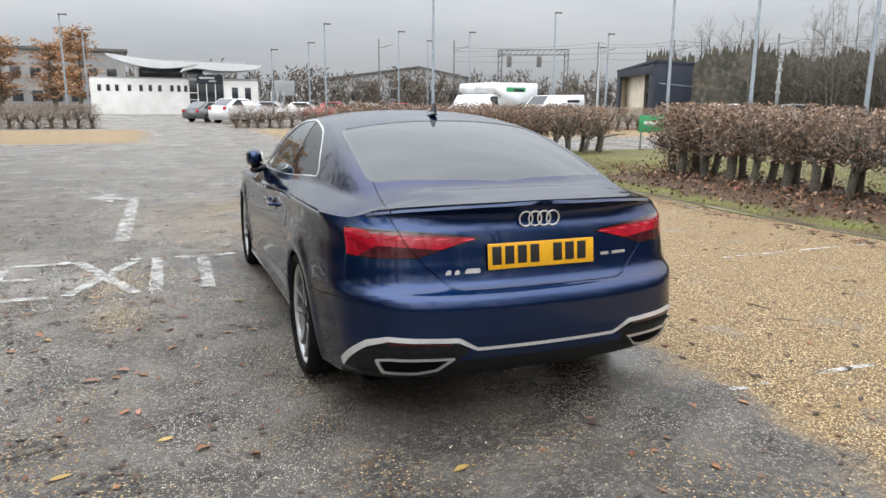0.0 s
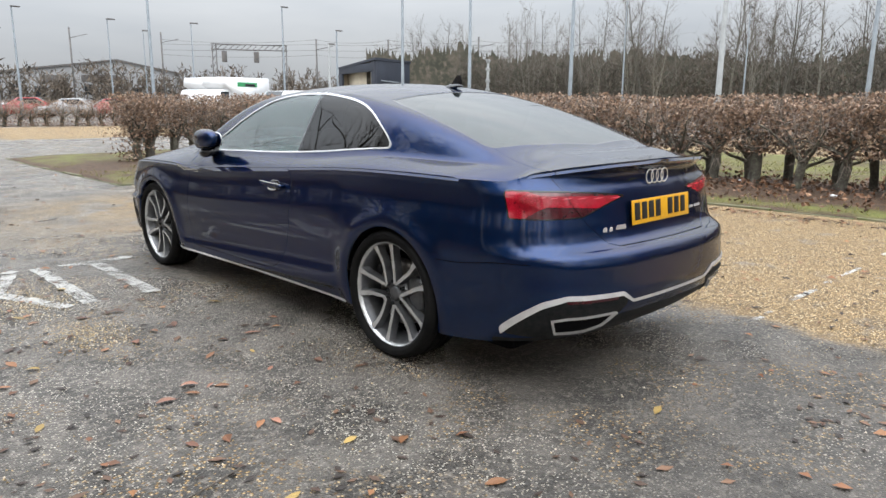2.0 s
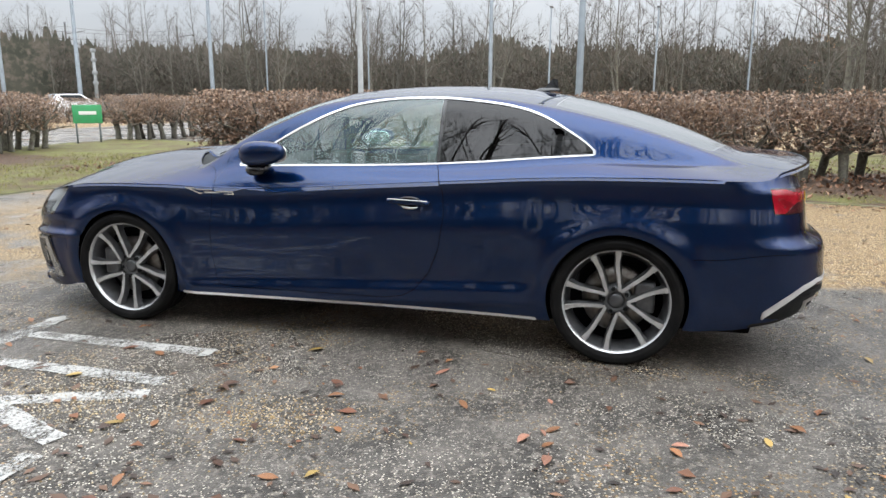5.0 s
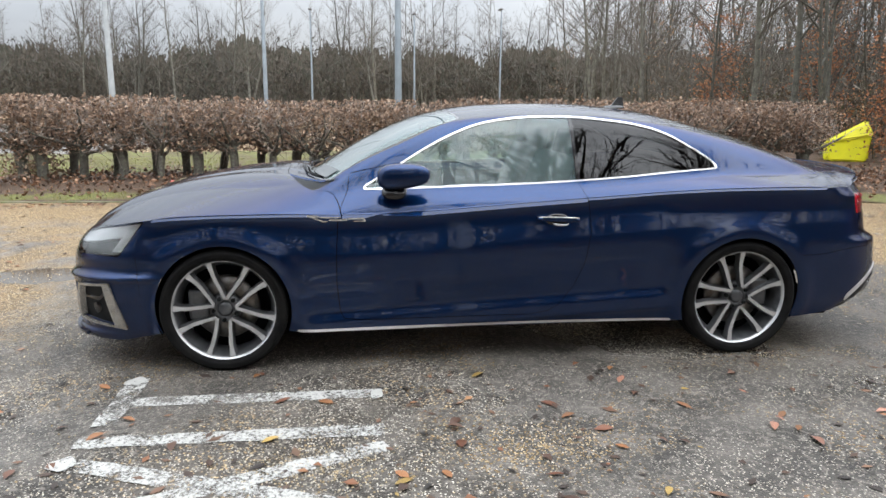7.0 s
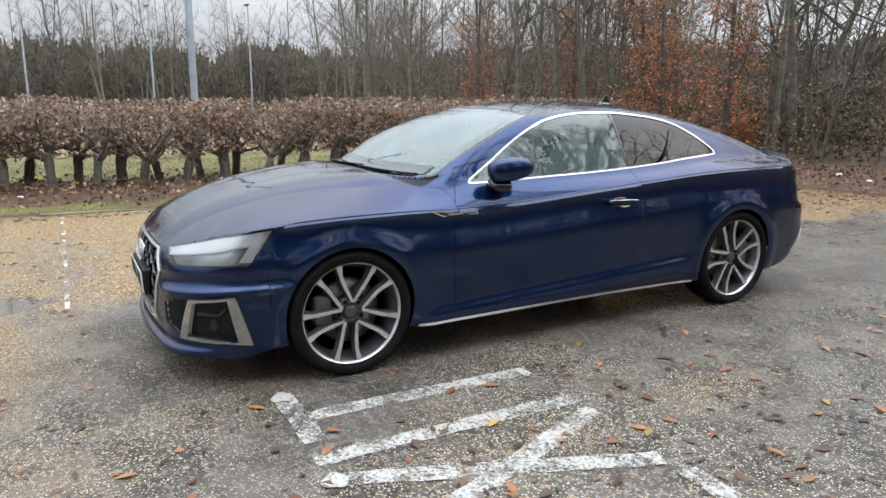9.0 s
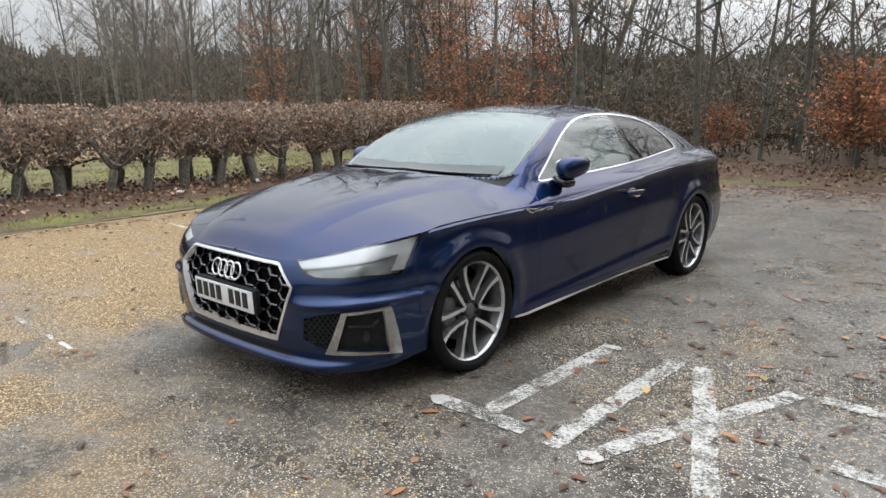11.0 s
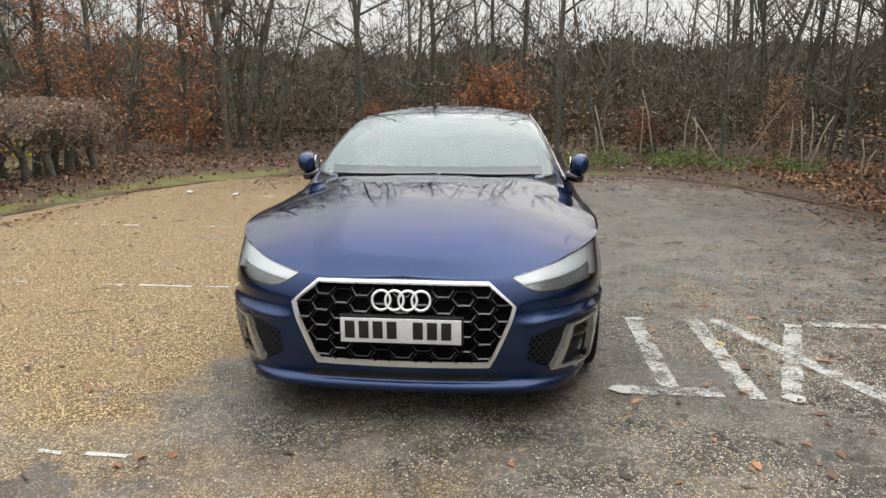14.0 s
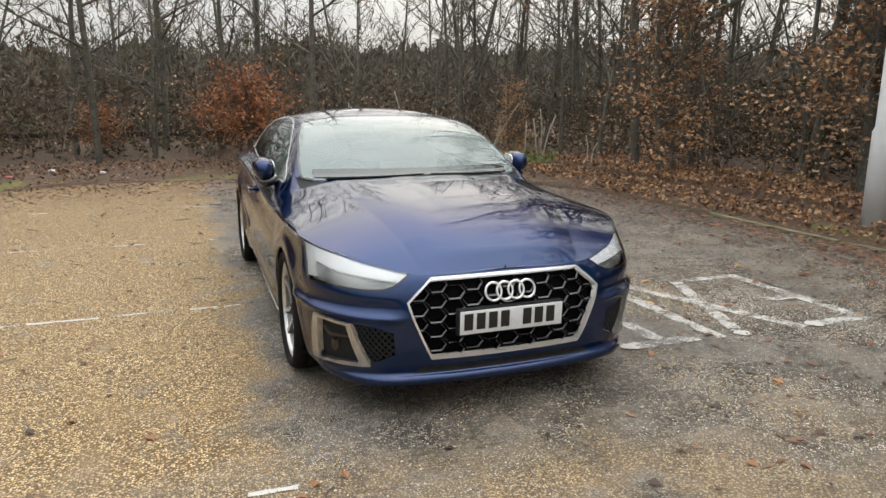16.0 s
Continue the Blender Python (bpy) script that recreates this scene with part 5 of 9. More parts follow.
fin = part("aerial", blob("aerial", (0.024, 0.078, 0.022), 2.2, 20, MAT_GLOSS, lambda p: (p[0] * (1 - 0.5 * max(0, p[2] / 0.022)), p[1], max(p[2], -0.004))), None, car, "gloss black shark-fin aerial")
fin.matrix_basis = pose(0, -0.92, 1.332, -4, 0, 0)
fb = part("aerial_fin", mesh_from("aerial_fin", [(-0.008, 0.02, 0.0), (0.008, 0.02, 0.0), (0.006, -0.07, 0.0), (-0.006, -0.07, 0.0), (-0.002, -0.035, 0.058), (0.002, -0.035, 0.058), (0.002, -0.065, 0.055), (-0.002, -0.065, 0.055)],
          [(0, 1, 5, 4), (1, 2, 6, 5), (2, 3, 7, 6), (3, 0, 4, 7), (4, 5, 6, 7), (3, 2, 1, 0)]), MAT_GLOSS, fin)
fb.matrix_basis = pose(0, 0, 0.01)


def screen_point(x, y, off=0.012):
    e = np.array([0.9])
    z = float(top_z(np.array([x]), np.array([y]), e, crease_z(np.array([y])))[0])
    return (x, y, z + off)


for pts in ([(0.58, 0.965), (0.30, 1.00), (-0.02, 0.985)], [(-0.05, 1.02), (-0.35, 0.985), (-0.60, 0.905)]):
    wp = part("wiper", tube_mesh("wiper", [screen_point(x, y, 0.010) for x, y in pts], [0.006, 0.005, 0.003], 6, MAT_BLACK), None, car, "black wiper arm")
    part("wiper_blade", tube_mesh("wiper_blade", [screen_point(x, y - 0.02, 0.004) for x, y in pts], [0.005, 0.006, 0.004], 6, MAT_SEAM_SHADE), None, wp)

def on_screen(name, fn, box2, mat, label):
    """A thin dark print on the windscreen, drawn in plan."""
    x0, x1, y0, y1 = box2
    gu, gw = np.meshgrid(np.linspace(x0, x1, 40), np.linspace(y0, y1, 14))
    sh = Sheet(np.stack([gu.ravel(), gw.ravel(), np.zeros(gu.size)], 1), grid_faces(14, 40, False))
    sh.cut(lambda p: fn(p[:, 0], p[:, 1]), "in")
    use = np.unique(sh.f[sh.r == "in"])
    at_ = {int(q): i for i, q in enumerate(use)}
    pts = [screen_point(float(sh.v[q][0]), float(sh.v[q][1]), 0.004) for q in use]
    return part(name, mesh_from(name, pts, [tuple(at_[int(i)] for i in t) for t in sh.f[sh.r == "in"]], True, [mat]), None, car, label)


MAT_FRIT = glass_pane("screen_print", (0.04, 0.05, 0.05), pale_sheen=0.06)
on_screen("screen_print", lambda u, v: np.maximum(0.905 - 0.26 * u ** 2 - v, v - (0.975 - 0.26 * u ** 2)), (-0.64, 0.64, 0.78, 0.99), MAT_FRIT, "dark printed band at the foot of the windscreen")

# fuel flap line and reverse bumper line stay as shut lines; underside and wheel housings
part("underbody", box(1.46, 3.95, 0.12, 0.03, (0, -0.06, 0.215)), MAT_SEAM_SHADE, car, "dark underbody")


def liner(y, s):
    V, F = [], []
    n = 30
    for i in range(n + 1):
        a = math.radians(-22 + 224 * i / n)
        for x in (0.50, 0.60, 0.872):
            V.append((s * x, y + (ARCH_R + 0.004) * math.cos(a), HUB_Z + (ARCH_R + 0.004) * math.sin(a)))
    for i in range(n):
        for k in range(2):
            F.append((i * 3 + k, i * 3 + k + 1, i * 3 + 4 + k, i * 3 + 3 + k))
    c = len(V)
    V.append((s * 0.50, y, HUB_Z))
    for i in range(n):
        F.append((c, i * 3, (i + 1) * 3))
    return mesh_from("wheel_housing", V, F, False, [MAT_SEAM_SHADE])


def lathe(profile, n=64, mat=None, name="lathe"):
    """Spins (x, r) points about the x axis."""
    V, F = [], []
    for i in range(n):
        a = 2 * math.pi * i / n
        V += [(px, pr * math.cos(a), pr * math.sin(a)) for px, pr in profile]
    k = len(profile)
    for i in range(n):
        for j in range(k - 1):
            F.append((i * k + j, i * k + j + 1, ((i + 1) % n) * k + j + 1, ((i + 1) % n) * k + j))
    return mesh_from(name, V, F, True, [mat] if mat else ())


def spoke_mesh(side):
    """One arm of a twin spoke, from the hub out to the rim; the bright face is the first material."""
    V, F, mi = [], [], []
    n = 8
    for i in range(n + 1):
        t = i / n
        r = 0.052 + (0.247 - 0.052) * t
        a0, a1 = math.radians(side * 34), math.radians(side * 13.8)
        k = min(1.0, t / 0.58)
        px = 0.052 * math.sin(a0) * (1 - k) + 0.168 * math.sin(a1) * k
        py = 0.052 * math.cos(a0) * (1 - k) + 0.168 * math.cos(a1) * k
        ang = math.atan2(px, py) + math.radians(side * 1.0) * max(0, t - 0.58)
        r = math.hypot(px, py) if t < 0.58 else 0.168 + (0.247 - 0.168) * (t - 0.58) / 0.42
        wd = 0.0082 + 0.0022 * t + 0.006 * max(0, t - 0.78) / 0.22
        x = 0.022 - 0.010 * math.sin(math.pi * t) + 0.010 * t
        c, sn = math.cos(ang), math.sin(ang)
        ctr = (r * sn, -r * c)
        ta = (c, sn)
        for off, xx in ((-wd, x), (wd, x), (wd * 1.75, x - 0.038), (-wd * 1.75, x - 0.038)):
            V.append((xx, ctr[0] + ta[0] * off, ctr[1] + ta[1] * off))
    for i in range(n):
        for k in range(4):
            F.append((i * 4 + k, i * 4 + (k + 1) % 4, i * 4 + 4 + (k + 1) % 4, i * 4 + 4 + k))
            mi.append(0 if k == 0 else 1)
    me = mesh_from("spoke", V, F, False, [MAT_RIM, MAT_RIM_DARK])
    me.polygons.foreach_set("material_index", mi)
    return me


TYRE_ME = lathe([(-0.118, 0.225), (-0.124, 0.262), (-0.120, 0.292), (-0.104, 0.314), (-0.080, 0.3205), (-0.052, 0.322), (-0.050, 0.316), (-0.042, 0.316), (-0.040, 0.322), (-0.004, 0.322), (-0.003, 0.316), (0.003, 0.316), (0.004, 0.322),
                 (0.040, 0.322), (0.042, 0.316), (0.050, 0.316), (0.052, 0.322), (0.080, 0.3205), (0.104, 0.316), (0.116, 0.305), (0.1205, 0.296), (0.118, 0.292), (0.1205, 0.284), (0.117, 0.276), (0.111, 0.268), (0.100, 0.260)], 96, MAT_TYRE, "tyre")
RIM_ME = lathe([(-0.11, 0.230), (-0.09, 0.222), (0.02, 0.212), (0.05, 0.228), (0.082, 0.236), (0.090, 0.240)], 72, MAT_RIM_DARK, "rim_barrel")
LIP_ME = lathe([(0.074, 0.2345), (0.094, 0.2385), (0.100, 0.246), (0.106, 0.2545), (0.102, 0.2575), (0.094, 0.256)], 80, MAT_RIM, "rim_lip")
HUB_ME = lathe([(0.0, 0.030), (0.012, 0.078), (0.046, 0.072), (0.060, 0.055), (0.060, 0.038), (0.052, 0.036)], 40, MAT_RIM_DARK, "hub")
CAP_ME = lathe([(0.050, 0.036), (0.066, 0.034), (0.071, 0.024), (0.072, 0.0005)], 32, MAT_RIM_DARK, "centre_cap")
DISC_ME = lathe([(0.0, 0.075), (0.018, 0.08), (0.020, 0.085), (0.020, 0.165), (0.0, 0.168), (-0.01, 0.16)], 48, MAT_DISC, "brake_disc")
# added near-black disc: the shade inside the wheel, behind the spokes
BACK_ME = lathe([(-0.03, 0.0005), (-0.03, 0.222)], 40, MAT_SEAM_SHADE, "wheel_back")
BOLT_ME = lathe([(0.040, 0.010), (0.058, 0.0095), (0.059, 0.007), (0.052, 0.006), (0.052, 0.0004)], 12, MAT_BLACK, "wheel_bolt")
SPOKES = [spoke_mesh(-1), spoke_mesh(1)]


def wheel(y, s, turn):
    w = part("wheel", TYRE_ME, None, car, "black low-profile tyre on silver alloy")
    w.matrix_basis = pose(s * 0.790, y, HUB_Z, 0, 0, 0 if s > 0 else 180)
    rim = part("rim", RIM_ME, None, w, "machined silver twin-spoke alloy rim")
    rim.matrix_basis = pose(0, 0, 0, turn, 0, 0) @ Matrix.Diagonal((1, 1.058, 1.058, 1))
    part("rim_lip", LIP_ME, None, rim)
    part("hub", HUB_ME, None, rim)
    part("centre_cap", CAP_ME, None, rim)
    part("wheel_back", BACK_ME, None, rim)
    for i in range(5):
        for k in range(2):
            sp = part("spoke", SPOKES[k], None, rim)
            sp.matrix_basis = pose(0.062, 0, 0, 72 * i, 0, 0)
        bt = part("wheel_bolt", BOLT_ME, None, rim)
        a = math.radians(72 * i)
        bt.matrix_basis = pose(0.012, 0.056 * math.sin(a), -0.056 * math.cos(a))
    part("brake_disc", DISC_ME, None, w)
    cal = part("brake_caliper", box(0.07, 0.10, 0.16, 0.02, (0.02, -0.135 if y > 0 else 0.135, 0.02)), MAT_RIM_DARK, w, "dark brake caliper")
    return w


for y, s, turn in ((AXLE, -1, -7), (-AXLE, -1, -22), (AXLE, 1, 14), (-AXLE, 1, 40)):
    wheel(y, s, turn)
    part("wheel_housing", liner(y, s), None, car)

# cabin, seen through the glass
part("cabin_floor", box(1.45, 2.3, 0.05, 0.01, (0, -0.35, 0.34)), MAT_CABIN, car)
for s in (-1, 1):
    part("door_card", box(0.05, 2.0, 0.52, 0.02, (s * 0.775, -0.2, 0.62)), MAT_CABIN, car)
    st = part("front_seat", box(0.50, 0.52, 0.16, 0.05, (s * 0.36, -0.02, 0.52)), MAT_SEAT, car, "grey upholstered front seat")
    bk = part("seat_back", box(0.48, 0.15, 0.60, 0.06), MAT_SEAT, st)
    bk.matrix_basis = pose(s * 0.36, -0.36, 0.80, 20, 0, 0)
    hr = part("headrest", box(0.26, 0.10, 0.18, 0.04), MAT_SEAT, st)
    hr.matrix_basis = pose(s * 0.36, -0.52, 1.13, 12, 0, 0)
    rs = part("rear_seat", box(0.52, 0.5, 0.14, 0.05, (s * 0.33, -0.95, 0.56)), MAT_SEAT, car, "grey upholstered rear seat")
    rb = part("rear_seat_back", box(0.54, 0.14, 0.52, 0.05), MAT_SEAT, rs)
    rb.matrix_basis = pose(s * 0.33, -1.22, 0.80, 28, 0, 0)
part("dashboard", box(1.42, 0.42, 0.26, 0.06, (0, 0.72, 0.78)), MAT_CABIN, car, "dark dashboard")
part("centre_screen", box(0.26, 0.02, 0.13, 0.008, (0.0, 0.52, 0.955)), MAT_GLOSS, car)
part("parcel_shelf", box(1.2, 0.55, 0.03, 0.01, (0, -1.50, 0.985)), MAT_CABIN, car)
part("rear_view_mirror", box(0.24, 0.03, 0.07, 0.012, (0, 0.30, 1.225)), MAT_BLACK, car)
part("bulkhead", box(1.40, 0.03, 0.55, 0.01, (0, 1.0, 0.62)), MAT_SEAM_SHADE, car)
sw_pts = [(0.36 + 0.175 * math.cos(a), 0.40 + 0.06 * math.sin(a), 0.86 + 0.165 * math.sin(a)) for a in np.linspace(0, 2 * math.pi, 33)]
swl = part("steering_wheel", tube_mesh("steering_wheel", sw_pts, 0.015, 10, MAT_CABIN), None, car, "dark leather steering wheel")
part("wheel_boss", box(0.20, 0.06, 0.11, 0.025, (0.36, 0.43, 0.86)), MAT_CABIN, swl)
part("column", tube_mesh("column", [(0.36, 0.43, 0.86), (0.36, 0.62, 0.80)], 0.04, 10, MAT_CABIN), None, swl)

# ---- verges, kerb edging, painted markings ----
LOT = [(5.55, 6.45), (5.5, 2.0), (5.75, -2.5), (5.35, -5.0), (4.6, -6.9), (3.2, -8.0), (0.5, -8.15), (-2.6, -8.25), (-4.1, -6.6), (-4.85, -4.0), (-4.95, -1.0), (-5.0, 6.0), (-5.1, 13.6), (0.8, 13.6), (0.75, 11.2), (0.8, 7.0), (2.2, 6.75)]
lot_gap = poly(LOT)


def verge_material():
    m = bpy.data.materials.new("mossy_leaf_litter")
    m.use_nodes = True
    n, l = m.node_tree.nodes, m.node_tree.links
    p = n["Principled BSDF"]
    p.inputs["Roughness"].default_value = 0.85
    tc = n.new("ShaderNodeTexCoord")

    def noise_at(scale, detail=5.0):
        t = n.new("ShaderNodeTexNoise")
        t.inputs["Scale"].default_value, t.inputs["Detail"].default_value, t.inputs["Roughness"].default_value = scale, detail, 0.65
        l.new(tc.outputs["Object"], t.inputs["Vector"])
        return t.outputs["Fac"]

    def ramp(v, a, b):
        r = n.new("ShaderNodeMapRange")
        r.inputs["From Min"].default_value, r.inputs["From Max"].default_value = a, b
        l.new(v, r.inputs["Value"])
        return r.outputs["Result"]

    def mix(f, a, b):
        q = n.new("ShaderNodeMix")
        q.data_type = "RGBA"
        l.new(f, q.inputs["Factor"])
        for key, v in (("A", a), ("B", b)):
            if isinstance(v, tuple):
                q.inputs[key].default_value = (*v, 1)
            else:
                l.new(v, q.inputs[key])
        return q.outputs["Result"]

    vo = n.new("ShaderNodeTexVoronoi")
    vo.inputs["Scale"].default_value = 26
    l.new(tc.outputs["Object"], vo.inputs["Vector"])
    se = n.new("ShaderNodeSeparateColor")
    l.new(vo.outputs["Color"], se.inputs[0])
    litter = mix(se.outputs[0], (0.032, 0.019, 0.011), (0.125, 0.070, 0.037))
    litter = mix(ramp(noise_at(60), 0.4, 0.7), litter, (0.064, 0.039, 0.022))
    moss = mix(ramp(noise_at(40), 0.35, 0.7), (0.080, 0.090, 0.020), (0.20, 0.20, 0.045))
    att = n.new("ShaderNodeAttribute")
    att.attribute_name = "grass"
    ad = n.new("ShaderNodeMath")
    ad.operation = "ADD"
    l.new(att.outputs["Fac"], ad.inputs[0])
    l.new(noise_at(1.6), ad.inputs[1])
    l.new(mix(ramp(ad.outputs[0], 0.98, 1.30), litter, moss), p.inputs["Base Color"])
    b = n.new("ShaderNodeBump")
    b.inputs["Strength"].default_value, b.inputs["Distance"].default_value = 0.7, 0.02
    l.new(noise_at(45), b.inputs["Height"])
    l.new(b.outputs["Normal"], p.inputs["Normal"])
    return m


def grassy(x, y):
    """How far the ground is grown with grass or moss: a strip by the kerb, and the lawn behind the hedge."""
    d = lot_gap(x, y)
    patchy = np.where(x > 4.0, 1.0, np.clip(0.75 + 0.45 * np.sin(x * 1.9 + 1.3 * np.sin(y * 1.1)) * np.cos(y * 1.6), 0, 1.1))
    strip = patchy * np.exp(-((d - 0.35) / np.where(y < -6.0, 0.9, 0.45)) ** 2) * np.where(x > 4.0, 0.74, np.where(y < -6.0, 0.66, 0.60))
    lawn = 0.66 * step(8.0, 8.6, x + 0.3 * np.sin(y * 1.3)) * step(-12.0, -8.0, y)
    north = (0.62 - 0.45 * np.exp(-((y - 9.9 - (x - 2.7) * 0.21) / 0.9) ** 2)) * step(5.9, 6.6, y) * step(0.6, 0.9, x)
    return np.maximum(np.maximum(strip, lawn), north)


def bank_rise(d, x, y):
    """The verge climbs to the hedge east of the bays."""
    return 0.05 * step(0.5, 1.7, d) * step(4.5, 6.2, x) * step(8.2, 6.4, y)


ax = np.concatenate([np.arange(-45, -12, 3.0), np.arange(-12, 14.01, 0.25)])
ay = np.concatenate([np.arange(-45, -14, 3.0), np.arange(-14, 13.6, 0.25)])
VX, VY = np.meshgrid(ax, ay)
bank = Sheet(np.stack([VX.ravel(), VY.ravel(), np.zeros(VX.size)], 1), grid_faces(len(ay), len(ax), False))
bank.cut(lambda p: -lot_gap(p[:, 0], p[:, 1]), "verge")
sel = bank.r == "verge"
idx = np.unique(bank.f[sel])
remap = {int(q): i for i, q in enumerate(idx)}
bv = bank.v[idx].copy()
bd = lot_gap(bv[:, 0], bv[:, 1])
bumpy = np.array([noise.noise((x * 0.9, y * 0.9, 0)) + 0.5 * noise.noise((x * 2.7, y * 2.7, 3)) for x, y, _ in bv])
west = step(-5.4, -9.0, bv[:, 0]) + step(-9.0, -14.0, bv[:, 1])
bv[:, 2] = np.where(bv[:, 1] < -6.6, 0.006, 0.015) + 0.05 * step(0.05, 0.9, bd) + 0.035 * bumpy * step(0.0, 0.8, bd) + 0.16 * np.clip(west, 0, 1) + bank_rise(bd, bv[:, 0], bv[:, 1])
me = mesh_from("verge", bv, [tuple(remap[int(i)] for i in t) for t in bank.f[sel]], True, [verge_material()])
at = me.attributes.new("grass", "FLOAT", "POINT")
at.data.foreach_set("value", grassy(bv[:, 0], bv[:, 1]))
verge = tagged(new("verge", me), "verge of moss and brown leaf litter behind the kerb", "verge", kind="structure")

# concrete edging, one length after another
MAT_KERB = material("weathered_edging", (0.20, 0.185, 0.13), 0.85, second=(0.12, 0.13, 0.055), scale=7, bump=0.4, bump_scale=50, per_object=0.2)
KERB_ME = box(0.90, 0.06, 0.16, 0.008)
kerb_me = bpy.data.meshes.new("kerb_stone")
KERB_ME.to_mesh(kerb_me)
KERB_ME.free()
kerb_me.materials.append(MAT_KERB)
kerb = tagged(empty("kerb"), "low weathered concrete edging round the tarmac", "kerb", kind="structure")
for i in range(len(LOT)):
    a, b = Vector(LOT[i]), Vector(LOT[(i + 1) % len(LOT)])
    if a.y > 13 and b.y > 13 or min(a.y, b.y) < -6.5:
        continue
    nseg = max(1, round((b - a).length / 0.92))
    for k in range(nseg):
        c = a.lerp(b, (k + 0.5) / nseg)
        ob = new("kerb_stone", kerb_me)
        ob.parent = kerb
        ob.matrix_basis = pose(c.x, c.y, -0.064 + random.uniform(-0.012, 0.012), random.uniform(-3, 3), random.uniform(-1, 1), math.degrees(math.atan2(b.y - a.y, b.x - a.x)) + random.uniform(-1.5, 1.5)) @ Matrix.Diagonal(((b - a).length / nseg / 0.92, 1, 1, 1))


def paint_material(name, wear_lo, wear_hi):
    """Old road paint, worn through to the tarmac in flakes."""
    m = bpy.data.materials.new(name)
    m.use_nodes = True
    n, l = m.node_tree.nodes, m.node_tree.links
    p = n["Principled BSDF"]
    p.inputs["Roughness"].default_value = 0.55
    tc = n.new("ShaderNodeTexCoord")
    parts = []
    for sc, de in ((7.0, 6.0), (70.0, 5.0)):
        t = n.new("ShaderNodeTexNoise")
        t.inputs["Scale"].default_value, t.inputs["Detail"].default_value, t.inputs["Roughness"].default_value = sc, de, 0.7
        l.new(tc.outputs["Object"], t.inputs["Vector"])
        parts.append(t.outputs["Fac"])
    ad = n.new("ShaderNodeMath")
    ad.operation = "ADD"
    l.new(parts[0], ad.inputs[0])
    l.new(parts[1], ad.inputs[1])
    r = n.new("ShaderNodeMapRange")
    r.inputs["From Min"].default_value, r.inputs["From Max"].default_value = wear_lo, wear_hi
    l.new(ad.outputs[0], r.inputs["Value"])
    c = n.new("ShaderNodeMix")
    c.data_type = "RGBA"
    c.inputs["A"].default_value, c.inputs["B"].default_value = (0.36, 0.35, 0.325, 1), (0.57, 0.56, 0.53, 1)
    l.new(parts[1], c.inputs["Factor"])
    l.new(c.outputs["Result"], p.inputs["Base Color"])
    tr = n.new("ShaderNodeBsdfTransparent")
    mx = n.new("ShaderNodeMixShader")
    l.new(r.outputs["Result"], mx.inputs["Fac"])
    l.new(tr.outputs["BSDF"], mx.inputs[1])
    l.new(p.outputs["BSDF"], mx.inputs[2])
    l.new(mx.outputs["Shader"], n["Material Output"].inputs["Surface"])
    return m


MAT_MARK = paint_material("worn_white_paint", 0.875, 1.10)
MAT_MARK_FAINT = paint_material("faint_white_paint", 1.06, 1.36)
MAT_MARK_FRESH = paint_material("thick_white_paint", 0.72, 0.92)


def stroke(name, a, b, w, mat, parent, z=0.004):
    a, b = Vector(a), Vector(b)
    d = (b - a).normalized()
    s = Vector((-d.y, d.x))
    n = max(2, int((b - a).length / 0.06))
    V, F = [], []
    for i in range(n + 1):
        c = a.lerp(b, i / n)
        for q in (-1, 1):
            e = c + s * q * (w / 2 + random.uniform(-0.006, 0.006)) + (d * random.uniform(-0.012, 0.012) if i in (0, n) else Vector((0, 0)))
            V.append((e.x, e.y, z))
    for i in range(n):
        F.append((i * 2, i * 2 + 2, i * 2 + 3, i * 2 + 1))
    return part(name, mesh_from(name, V, F, False, [mat]), None, parent)


# the word EXIT, in tall strokes, read from the south
LETTERS = {
    "E": [((-2.845, 0.60), (-2.845, 1.87)), ((-2.80, 1.835), (-2.385, 1.835)), ((-2.80, 1.285), (-2.56, 1.285)), ((-2.80, 0.645), (-2.37, 0.645))],
    "X": [((-2.30, 1.86), (-1.79, 0.585)), ((-2.26, 0.66), (-1.815, 1.83))],
    "I": [((-1.65, 0.60), (-1.65, 1.84))],
    "T": [((-1.265, 0.60), (-1.265, 1.745)), ((-1.50, 1.79), (-0.985, 1.79))],
}
word = tagged(empty("road_marking"), "worn white painted word EXIT on the tarmac", "road marking")
for letter, strokes in LETTERS.items():
    first = None
    for k, (a, b) in enumerate(strokes):
        st = stroke("letter_stroke" if first else "letter", a, b, 0.098, MAT_MARK, first or word, 0.004 + 0.0012 * k)
        first = first or st
for c, r in (((-1.02, 1.80), (0.055, 0.045)), ((-1.292, 0.625), (0.045, 0.035)), ((-1.83, 1.83), (0.055, 0.045)), ((-2.41, 1.84), (0.06, 0.05))):
    n = 16
    ang = random.random() * 3
    V = [(c[0] + r[0] * math.cos(t) * (1 + 0.2 * math.sin(3 * t + ang)), c[1] + r[1] * math.sin(t) * (1 + 0.2 * math.cos(2 * t + ang)), 0.0085) for t in np.linspace(0, 2 * math.pi, n, endpoint=False)]
    part("paint_blob", mesh_from("paint_blob", V, [tuple(range(n))], False, [MAT_MARK_FRESH]), None, word)

